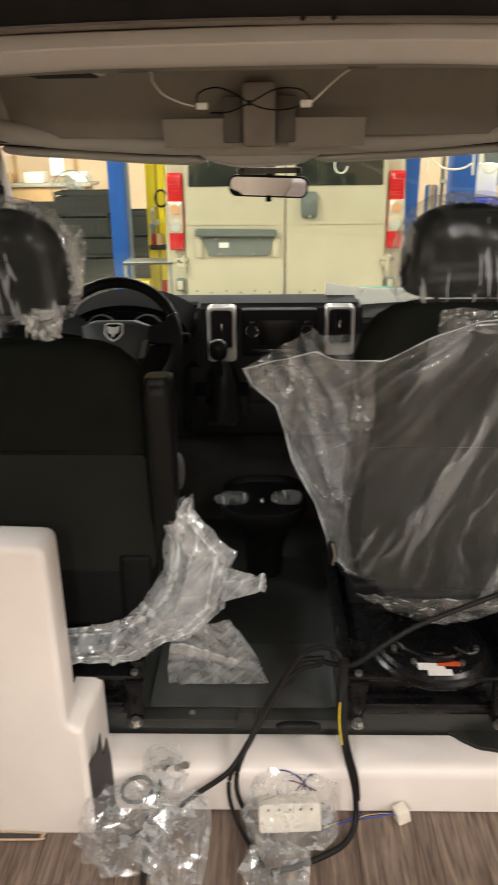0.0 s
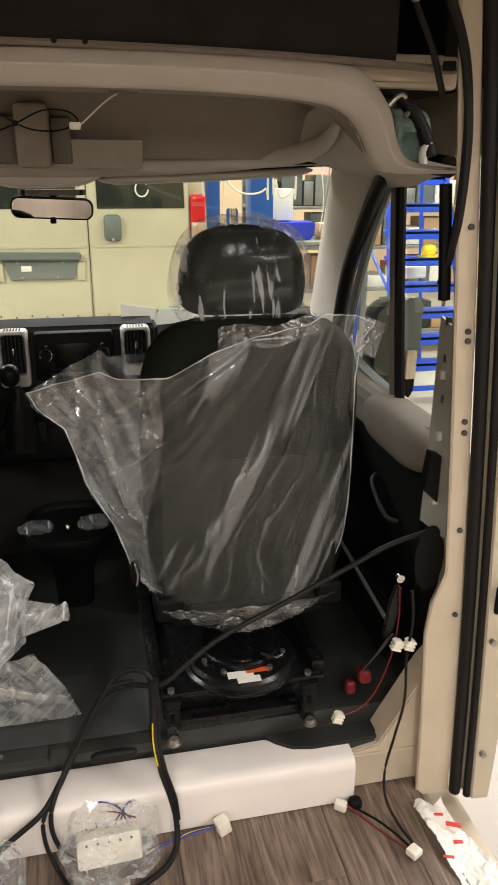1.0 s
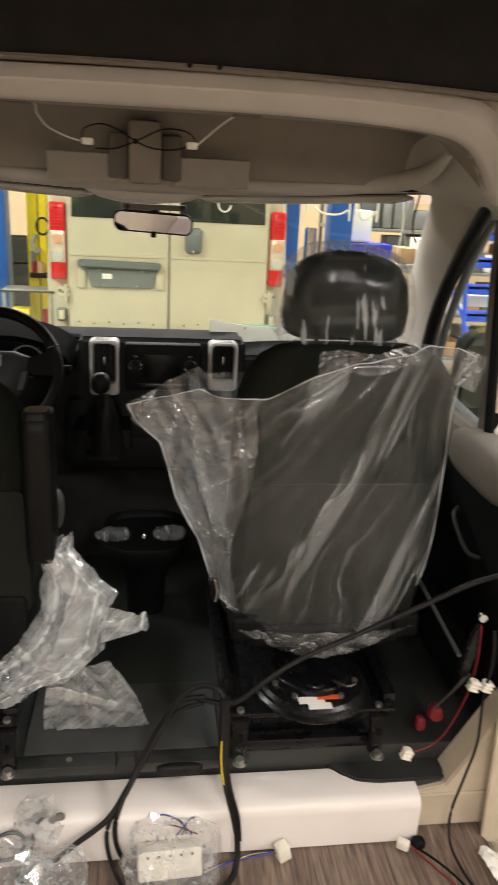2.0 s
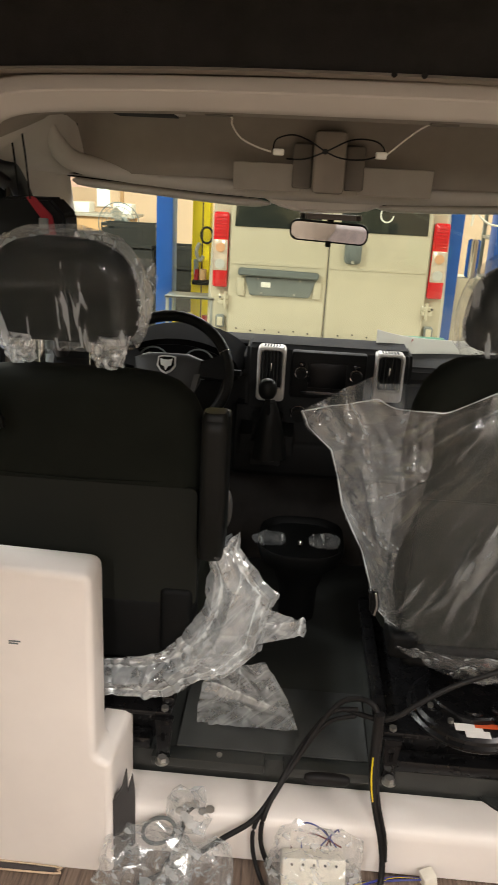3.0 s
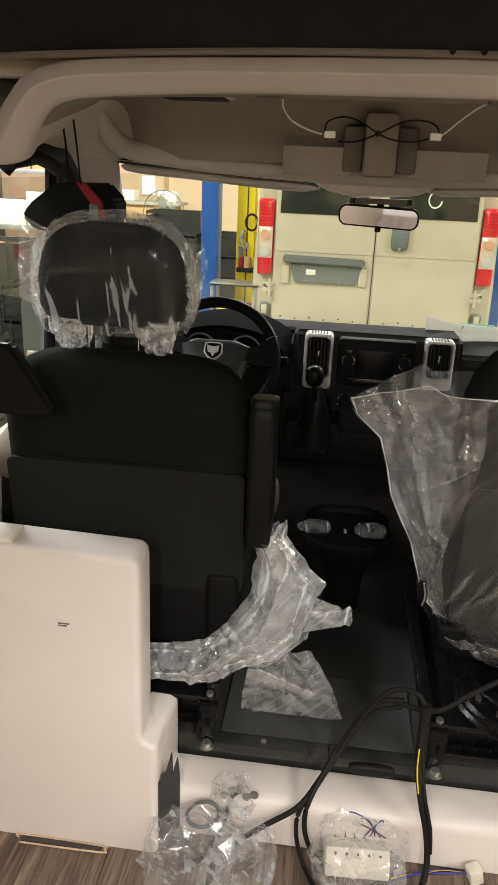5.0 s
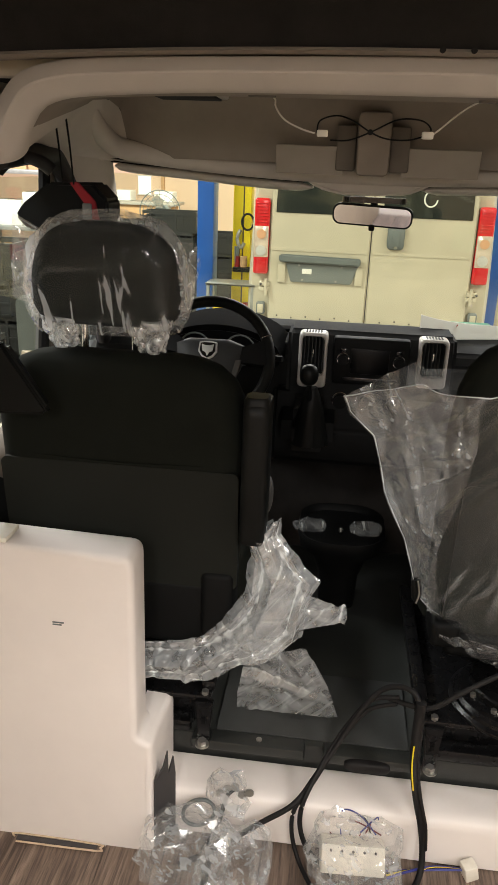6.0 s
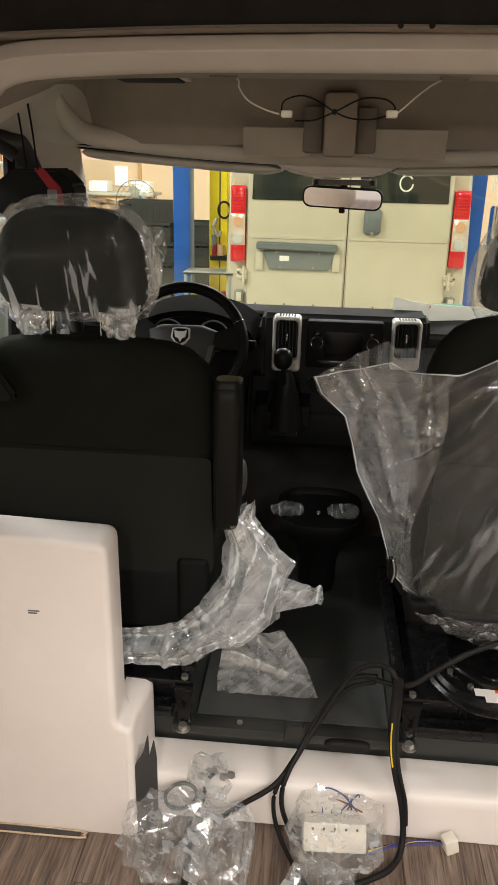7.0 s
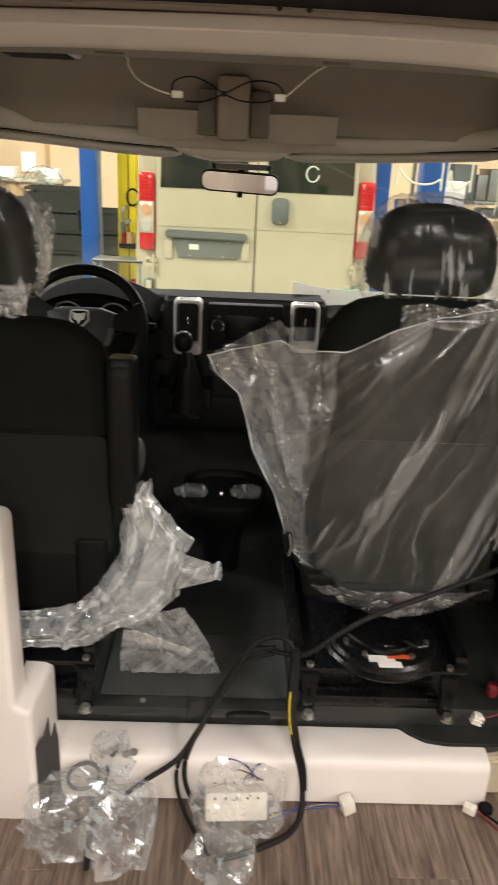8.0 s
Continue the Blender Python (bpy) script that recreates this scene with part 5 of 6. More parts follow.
part("side_slack", creased(sheet(lambda u, v: (-0.452 + (0.045 + 0.012 * math.sin(5 * v)) * u, DY + 0.06 - 0.01 * u, 1.355 - 0.135 * v), 24, 46), 0.008, 0.008, 0.05, 24, 15), FILM_EDGE, hd, "slack side of the bag", angle=16)
head_film(0.376, PY + 0.075, HEAD_P, 17, "clear plastic bag over the passenger headrest")

skirt = thing("loose_film", (-0.30, 1.80, 0.19), "crumpled clear plastic film hanging from the driver seat to the floor", "plastic film")


SHAWL_A = [(-0.203, 0, 0.795), (-0.198, 0, 0.757), (-0.148, 0, 0.684), (-0.110, 0, 0.649), (-0.129, 0, 0.600), (-0.140, 0, 0.500), (-0.200, 0, 0.440), (-0.285, 0, 0.405), (-0.344, 0, 0.356), (-0.419, 0, 0.354), (-0.515, 0, 0.348)]
SHAWL_B = [(-0.223, 0, 0.794), (-0.278, 0, 0.755), (-0.263, 0, 0.703), (-0.272, 0, 0.680), (-0.277, 0, 0.609), (-0.311, 0, 0.555), (-0.340, 0, 0.515), (-0.376, 0, 0.480), (-0.42, 0, 0.468), (-0.47, 0, 0.460), (-0.515, 0, 0.456)]


def shawl(u, v):
    """A band of film that hangs from the seat side and sweeps back under the backrest, folded along its length."""
    p = lerp_line(SHAWL_B, v).lerp(lerp_line(SHAWL_A, v), u)
    bend = 0.5 * noise.noise(Vector((u * 3, v * 2.2, 1.5)))
    fold = 0.020 * abs(((2.3 * u + bend) % 1.0) * 2 - 1) + 0.003 * abs(((6.1 * u + 2 * bend + 0.3) % 1.0) * 2 - 1)
    gather = min(1.0, 0.15 + 4 * v)
    return (p.x, 1.720 - 0.035 * math.sin(math.pi * u) - fold * gather, p.z)


def hung(left, right, y0, y1):
    def fn(u, v):
        p = lerp_line(left, v).lerp(lerp_line(right, v), u)
        return (p.x, y0 + (y1 - y0) * v, p.z)
    return fn


part("upper_fold", creased(sheet(shawl, 90, 150), 0.0042, 0.009, 0.16, 60, 12, (0.5, 0, 0.7)), FILM_SKIRT, skirt, angle=16)
part("creased_layer", creased(sheet(lambda u, v: Vector(shawl(0.15 + 0.75 * u, 0.10 + 0.55 * v)) + Vector((0, -0.012, 0)), 60, 90), 0.007, 0.016, 0.16, 30, 19, (0.6, 0, 1.4)), FILM_EDGE, skirt, "creased upper layer", angle=16)
part("floor_fold", creased(sheet(hung([(-0.262, 0, 0.420), (-0.280, 0, 0.350), (-0.292, 0, 0.270), (-0.295, 0, 0.204)], [(-0.130, 0, 0.450), (-0.102, 0, 0.385), (-0.070, 0, 0.310), (-0.038, 0, 0.202)], 1.745, 1.812), 70, 80), 0.008, 0.018, 0.14, 34, 31, (-0.3, 0, 1.0)), FILM_SKIRT, skirt, "lower fold on the floor", angle=16)
part("loose_tip", creased(sheet(hung([(-0.150, 0, 0.600), (-0.150, 0, 0.545), (-0.150, 0, 0.490)], [(-0.045, 0, 0.562), (-0.041, 0, 0.545), (-0.046, 0, 0.523)], 1.745, 1.755), 40, 40), 0.008, 0.012, 0.06, 20, 15, (0.8, 0, 0)), FILM_SKIRT, skirt, "loose tip", angle=16)

# ---- white moulded covers at the step ----
step = thing("step_cover", (0.09, 1.66, 0), "long white moulded plastic cover along the cab step", "step cover")
part("body", loft([[Vector((x, y, z)) for y, z in ((1.602, 0.0), (1.600, 0.100), (1.603, 0.116), (1.612, 0.126), (1.63, 0.130), (1.70, 0.134), (1.712, 0.131), (1.716, 0.120), (1.716, 0.0))] for x in (-0.452, -0.448, -0.30, 0.0, 0.30, 0.605, 0.613, 0.616)]), WHITE_HDPE, step, angle=50)
part("end_wall", loft([[Vector((x, y * k + 1.658 * (1 - k), z * k)) for y, z in ((1.606, 0.002), (1.604, 0.098), (1.608, 0.112), (1.618, 0.122), (1.70, 0.128), (1.710, 0.118), (1.711, 0.002))] for x, k in ((0.612, 1.0), (0.6185, 1.0), (0.6195, 0.97))]), WHITE_HDPE, step, angle=40)
tall = thing("wheel_box_cover", (-0.7, 1.62, 0), "tall white moulded plastic box cover with a side step", "box cover")


def round_corners(pts, radii, n=5):
    """An outline whose corners are rounded, each by its own radius."""
    out = []
    for k, p in enumerate(pts):
        p, a, b = Vector(p), Vector(pts[k - 1]), Vector(pts[(k + 1) % len(pts)])
        r = radii[k]
        s, e = p + (a - p).normalized() * r, p + (b - p).normalized() * r
        out += [(s * (1 - t) ** 2 + 2 * p * t * (1 - t) + e * t * t) for t in [q / n for q in range(n + 1)]] if r else [p]
    return out


def inset(pts, d):
    """The outline drawn in by d (its points run anticlockwise)."""
    out = []
    for k, p in enumerate(pts):
        t = (pts[(k + 1) % len(pts)] - pts[k - 1]).normalized()
        out.append(p + Vector((-t.y, t.x)) * d)
    return out


outline = round_corners([(-0.93, -0.02), (-0.447, -0.02), (-0.447, 0.302), (-0.482, 0.316), (-0.482, 0.763), (-0.93, 0.775)], (0, 0.02, 0.012, 0.014, 0.028, 0))
part("body", loft([[Vector((q.x, y, q.y)) for q in inset(outline, d)] for y, d in ((1.536, 0.016), (1.5365, 0.011), (1.539, 0.006), (1.543, 0.002), (1.550, 0.0), (1.62, 0.0), (1.63, 0.003), (1.636, 0.012))]), WHITE_HDPE, tall, angle=85)
part("side_step", loft([[Vector((-0.50, y, 0.0)), Vector((xr, y, 0.0)), Vector((xr, y, 0.18)), Vector((xr, y, top - 0.022)), Vector((xr - 0.004, y, top - 0.008)), Vector((xr - 0.016, y, top)), Vector((-0.50, y, top + 0.002))] for y, xr, top in ((1.556, -0.4485, 0.304), (1.60, -0.446, 0.310), (1.70, -0.437, 0.314), (1.712, -0.438, 0.312), (1.716, -0.442, 0.304))]), WHITE_HDPE, tall, angle=60)
text_bars(-0.656, 1.536, 0.600, 0.030, 2, GREY_PLASTIC, tall, 0.003)
part("top_strip", bx(-0.93, -0.742, 1.534, 1.60, 0.774, 0.786, 0.003), WHITE_PLASTIC, tall, "white edge strip")
# a jagged dark strip paints the shadow of the gap beside the box
gap_strip = thing("torn_strip", (-0.43, 1.55, 0), "dark jagged strip painted as the gap shadow at the box corner", "tape")
part("strip", loft([[Vector((-0.4470 + 0.0360 * s + d, 1.5480 + 0.0550 * s - d, z)) for s, z in ((0.0, 0.0), (1.0, 0.0), (1.0, 0.175), (0.90, 0.228), (0.66, 0.188), (0.62, 0.255), (0.40, 0.215), (0.0, 0.195))] for d in (0.0, 0.003)]), GREY_MATTE, gap_strip, smooth=False)

# ---- cables ----
loom = thing("cable_loom", (0.0, 1.6, 0), "bundle of black wiring draped over the white step cover", "cable")
K = (0.062, 1.70, 0.372)
part("cable", sweep([(0.80, 1.66, 0.715), (0.70, 1.68, 0.676), (0.60, 1.68, 0.628), (0.45, 1.68, 0.553), (0.30, 1.67, 0.488), (0.22, 1.66, 0.438), (0.15, 1.66, 0.385), K], 0.0062, 10), RUBBER, loom, "black cable from the door pillar")
part("cable", sweep([(0.135, 1.66, 0.385), (0.118, 1.67, 0.415), (0.085, 1.69, 0.412), (0.045, 1.70, 0.385), (0.0, 1.69, 0.318), (-0.045, 1.665, 0.240), (-0.085, 1.63, 0.185), (-0.13, 1.585, 0.140), (-0.20, 1.565, 0.095), (-0.27, 1.55, 0.045), (-0.33, 1.53, 0.012), (-0.38, 1.50, 0.010)], 0.0065, 10), RUBBER, loom, "black cable")
part("cable", sweep([(0.09, 1.69, 0.382), (0.03, 1.70, 0.360), (-0.02, 1.69, 0.29), (-0.06, 1.66, 0.225), (-0.10, 1.60, 0.168), (-0.113, 1.582, 0.125), (-0.110, 1.575, 0.075), (-0.090, 1.565, 0.030), (-0.060, 1.55, 0.012), (-0.03, 1.52, 0.011)], 0.0058, 10), RUBBER, loom, "black cable")
part("cable", sweep([(0.085, 1.68, 0.372), (0.02, 1.69, 0.335), (-0.04, 1.67, 0.245), (-0.09, 1.62, 0.175), (-0.127, 1.582, 0.130), (-0.130, 1.572, 0.070), (-0.112, 1.55, 0.018), (-0.085, 1.50, 0.010), (-0.065, 1.47, 0.010), (-0.05, 1.44, 0.010)], 0.0051, 10), RUBBER, loom, "black cable")
part("cable", sweep([(0.13, 1.655, 0.40), (0.128, 1.65, 0.34), (0.126, 1.62, 0.27), (0.138, 1.588, 0.20), (0.156, 1.580, 0.13), (0.166, 1.572, 0.07), (0.163, 1.545, 0.022), (0.135, 1.50, 0.012), (0.08, 1.465, 0.012), (0.02, 1.44, 0.012), (-0.035, 1.425, 0.012)], 0.0071, 10), RUBBER, loom, "thick black cable")
part("cable", sweep([(0.140, 1.66, 0.395), (0.142, 1.652, 0.33), (0.138, 1.62, 0.26), (0.148, 1.586, 0.20), (0.166, 1.578, 0.13), (0.172, 1.570, 0.07)], 0.0048, 8), RUBBER, loom, "black cable")
part("stripe", sweep([(0.1250, 1.620, 0.312), (0.1235, 1.607, 0.278), (0.1255, 1.595, 0.250), (0.130, 1.584, 0.222)], 0.0017, 6), WIRE_YELLOW, loom, "yellow wire")
part("tape", sweep([(0.134, 1.656, 0.402), (0.133, 1.654, 0.370), (0.131, 1.645, 0.335), (0.128, 1.622, 0.275), (0.134, 1.598, 0.232)], lambda s: 0.0125 - 0.004 * s, 10), RUBBER, loom, "taped bundle")
lead2 = thing("connector_lead", (0.2, 1.57, 0), "blue and yellow wires with a white connector on the floor", "cable")
for k, (m, lab2) in enumerate(((WIRE_BLUE, "blue wire"), (BLACK, "black wire"), (WIRE_YELLOW, "yellow wire"), (WIRE_BLUE, "blue wire"))):
    d = 0.006 * k
    part("wire", sweep([(0.09, 1.552 - d, 0.012), (0.14, 1.556 - d * 0.5, 0.018 + 0.003 * k), (0.20, 1.566 + d * 0.4, 0.020), (0.267, 1.574, 0.022)], 0.003, 6), m, lead2, lab2)
part("connector", turned(bx(0.262, 0.294, 1.557, 1.588, 0.006, 0.046, 0.004), (0.278, 1.57, 0.02), 0, -12, 18), WHITE_PLASTIC, lead2, "white connector")
lead3 = thing("connector_lead", (0.65, 1.45, 0), "thin red and black lead with white plugs on the floor", "cable")
part("wire", sweep([(0.585, 1.575, 0.022), (0.60, 1.56, 0.014), (0.64, 1.50, 0.008), (0.67, 1.455, 0.010), (0.69, 1.430, 0.012)], 0.0022, 6), WIRE_RED, lead3, "red wire")
part("wire", sweep([(0.588, 1.580, 0.020), (0.605, 1.57, 0.012), (0.65, 1.52, 0.010), (0.68, 1.465, 0.013), (0.695, 1.432, 0.012)], 0.003, 6), BLACK, lead3, "black wire")
part("wire", sweep([(0.705, 1.440, 0.013), (0.695, 1.50, 0.010), (0.69, 1.57, 0.02), (0.695, 1.60, 0.08), (0.715, 1.605, 0.18), (0.735, 1.61, 0.28), (0.735, 1.62, 0.40), (0.742, 1.62, 0.50), (0.735, 1.625, 0.58)], 0.0034, 8), RUBBER, lead3, "black lead up the pillar")
part("plug", turned(bx(0.560, 0.590, 1.570, 1.592, 0.004, 0.026, 0.004), (0.57, 1.58, 0.01), 0, 0, -35), WHITE_PLASTIC, lead3, "white plug")
part("plug", turned(bx(0.684, 0.714, 1.405, 1.434, 0.002, 0.020, 0.004), (0.70, 1.42, 0.01), 0, 0, 28), WHITE_PLASTIC, lead3, "white plug")
part("plug", egg((0.612, 1.578, 0.016), 0.018, 0.016, 0.015, 0.8, 0.8, 16, 10), BLACK, lead3, "black plug")
lead4 = thing("connector_lead", (0.72, 1.68, 0.3), "red lead with white ribbed plugs beside the seat", "cable")
part("wire", sweep([(0.600, 1.655, 0.222), (0.64, 1.66, 0.232), (0.67, 1.66, 0.262), (0.695, 1.66, 0.315), (0.715, 1.655, 0.40), (0.72, 1.65, 0.50), (0.715, 1.65, 0.58)], 0.0019, 6), WIRE_RED, lead4, "red lead")
for x, y, z in ((0.583, 1.652, 0.222), (0.742, 1.625, 0.432), (0.712, 1.63, 0.432)):
    part("plug", turned(joined(*[bx(x - 0.013, x + 0.013, y - 0.01, y + 0.01, z - 0.014 + 0.009 * k, z - 0.008 + 0.009 * k, 0.002) for k in range(3)], bx(x - 0.009, x + 0.009, y - 0.008, y + 0.012, z - 0.014, z + 0.012, 0.002)), (x, y, z), 0, 20, 0), WHITE_PLASTIC, lead4, "white ribbed plug")
part("fuse_holder", crumple(egg((0.672, 1.72, 0.285), 0.015, 0.015, 0.018, 0.6, 0.6, 20, 12), 0.01, 40, 2), WIRE_RED, lead4, "red terminal cover")
part("fuse_holder", egg((0.640, 1.73, 0.245), 0.013, 0.013, 0.020, 0.6, 0.6, 20, 12), WIRE_RED, lead4, "red terminal cover")
buckle = thing("belt_anchor", (0.72, 1.68, 0.5), "grey steel belt anchor and buckle at the pillar", "seat belt")
part("plate", prism([(0.685, 0.44), (0.705, 0.43), (0.722, 0.50), (0.725, 0.57), (0.708, 0.58), (0.695, 0.53)], "Y", 1.655, 1.668, 0.004), STEEL, buckle)
part("webbing", sweep([(0.71, 1.66, 0.44), (0.69, 1.68, 0.38), (0.655, 1.70, 0.31)], 0.008, 8, flat=0.3), GREY_MATTE, buckle)
part("bolt", cyl((0.715, 1.652, 0.60), 0.010, 0.012, "Y", 12), CHROME, buckle)

# ---- plastic bags and packet on the floor ----
bag_a = thing("plastic_bag", (-0.30, 1.50, 0), "crumpled clear bag with a hose clamp and small parts", "plastic bag", "bags on the floor")
part("bag", facet(crumple(egg((-0.365, 1.50, 0.060), 0.10, 0.085, 0.062, 0.8, 0.7, 17, 11), 0.034, 11, 3), 0.013, 11), FILM_BAG, bag_a, smooth=False)
part("bag", facet(crumple(egg((-0.245, 1.475, 0.050), 0.07, 0.10, 0.052, 0.8, 0.7, 16, 10), 0.034, 12, 7), 0.013, 12), FILM_BAG, bag_a, smooth=False)
part("bag_neck", facet(crumple(egg((-0.282, 1.585, 0.145), 0.045, 0.026, 0.050, 0.9, 0.8, 11, 8), 0.02, 12, 12), 0.010, 13), FILM_BAG, bag_a, smooth=False)
part("hose_clamp", sweep([(-0.348 + 0.036 * math.cos(a) + 0.010 * math.sin(a), 1.575, 0.090 + 0.040 * math.sin(a)) for a in [2 * math.pi * k / 24 for k in range(24)]], 0.0045, 8, 1, closed=True), GREY_PLASTIC, bag_a, "grey hose clamp")
part("lead", sweep([(-0.33, 1.53, 0.03), (-0.30, 1.55, 0.08), (-0.285, 1.58, 0.14), (-0.265, 1.585, 0.165)], 0.005, 8), BLACK, bag_a)
for k in range(5):
    part("washer", cyl((-0.30 + 0.017 * k, 1.580 + 0.004 * (k % 2), 0.150 + 0.012 * (k % 3)), 0.010, 0.005, "Y", 14), ZINC, bag_a, "small metal washer")
part("plug", bx(-0.292, -0.268, 1.53, 1.55, 0.045, 0.060, 0.004), WHITE_PLASTIC, bag_a, "yellowish plug")
part("lead", sweep([(-0.30, 1.47, 0.10), (-0.305, 1.43, 0.09), (-0.31, 1.39, 0.02)], 0.008, 8), RUBBER, bag_a)

bag_b = thing("plastic_bag", (0.01, 1.53, 0), "clear bag holding a white control module and coloured wires", "plastic bag", "bags on the floor")
module = part("module", turned(bx(-0.062, 0.082, 1.520, 1.585, 0.010, 0.075, 0.006), (0.01, 1.55, 0.03), -28, 0, 3), WHITE_PLASTIC, bag_b, "white control module")
for k in range(5):
    part("module_hole", turned(cyl((-0.040 + 0.025 * k, 1.5185, 0.062), 0.0028, 0.003, "Y", 10), (0.01, 1.55, 0.03), -28, 0, 3), INK, module)
for k, m in enumerate((WIRE_RED, WIRE_BLUE, BLACK, WIRE_RED, WIRE_BLUE)):
    part("wire", sweep([(-0.035 + 0.02 * k, 1.60, 0.04), (-0.045 + 0.027 * k, 1.605, 0.082 + 0.012 * ((k * 3) % 4)), (0.01 + 0.013 * k, 1.60, 0.098 + 0.009 * ((k * 5) % 3)), (0.075 - 0.012 * k, 1.595, 0.07)], 0.0017, 6), m, bag_b)
part("bag", facet(crumple(egg((0.015, 1.545, 0.062), 0.106, 0.082, 0.064, 0.75, 0.7, 17, 11), 0.020, 13, 21), 0.011, 14), FILM_BAG, bag_b, smooth=False)
part("bag_tail", facet(crumple(egg((-0.02, 1.43, 0.024), 0.075, 0.06, 0.022, 0.8, 0.7, 13, 7), 0.020, 14, 24), 0.011, 15), FILM_BAG, bag_b, smooth=False)

packet = thing("paper_packet", (0.80, 1.42, 0), "crumpled white paper packet with red print on the floor edge", "packet")
part("sheet", facet(crumple(sheet(lambda u, v: (0.752 + 0.075 * u + 0.030 * v + 0.02 * v * u, 1.545 - 0.27 * v + 0.015 * math.sin(7 * u), 0.012 + 0.010 * math.sin(3 * u + 5 * v)), 12, 26), 0.014, 18, 6), 0.0025, 31), PAPER, packet, smooth=False)
for x0, w, y0, h, a in ((0.772, 0.022, 1.492, 0.006, -14), (0.790, 0.036, 1.462, 0.012, -24), (0.800, 0.022, 1.412, 0.008, -9), (0.775, 0.024, 1.372, 0.006, -18)):
    part("print_bar", turned(bx(x0, x0 + w, y0, y0 + h, 0.0195, 0.0222, 0), (0.80, 1.44, 0.02), 0, 0, a), RED_INK, packet)

# ---- black tray with red strap hung by the driver window ----
tray2 = thing("hanging_case", (-0.76, 2.02, 1.36), "black angular plastic case with a red strap hung on cords", "case")
part("case", prism([(-0.880, 1.375), (-0.862, 1.402), (-0.795, 1.452), (-0.690, 1.454), (-0.655, 1.418), (-0.655, 1.37), (-0.72, 1.345), (-0.85, 1.345)], "Y", 2.0, 2.10, 0.006), BLACK, tray2)
part("strap", prism([(-0.742, 1.454), (-0.722, 1.456), (-0.682, 1.415), (-0.672, 1.36), (-0.700, 1.355), (-0.705, 1.405)], "Y", 1.990, 1.998, 0.002), RED_STRAP, tray2, "red strap")
part("buckle", bx(-0.712, -0.690, 1.986, 1.996, 1.375, 1.41, 0.003), GREY_PLASTIC, tray2)
for x in (-0.752, -0.727):
    part("cord", sweep([(x - 0.004, 1.96, 1.585), (x, 1.965, 1.53), (x - 0.002, 1.985, 1.45)], 0.0022, 6), BLACK, tray2, "black cord")


# ---- second van, seen from behind ----
van = thing("parked_van", (0.107, 8.5, GROUND), "cream panel van parked ahead, its rear doors shut", "van")
VX, VY = 0.107, 6.21


def vx(z):
    return 0.945 - 0.04 * max(0, z - 0.4) ** 1.5


rings = []
for y, k in ((VY + 0.06, 0.97), (VY + 0.10, 1.0), (VY + 3.6, 1.0), (VY + 4.9, 0.90)):
    left = [Vector((VX - k * vx(z), y, z)) for z in (-0.28, 0.2, 0.7, 1.2, 1.6, 1.85)]
    right = [Vector((VX + k * vx(z), y, z)) for z in (1.85, 1.6, 1.2, 0.7, 0.2, -0.28)]
    top = [Vector((VX - 0.82 * k, y, 1.93)), Vector((VX, y, 1.955)), Vector((VX + 0.82 * k, y, 1.93))]
    rings.append(left + top + right)
part("body", loft(rings), CREAM, van, angle=50)
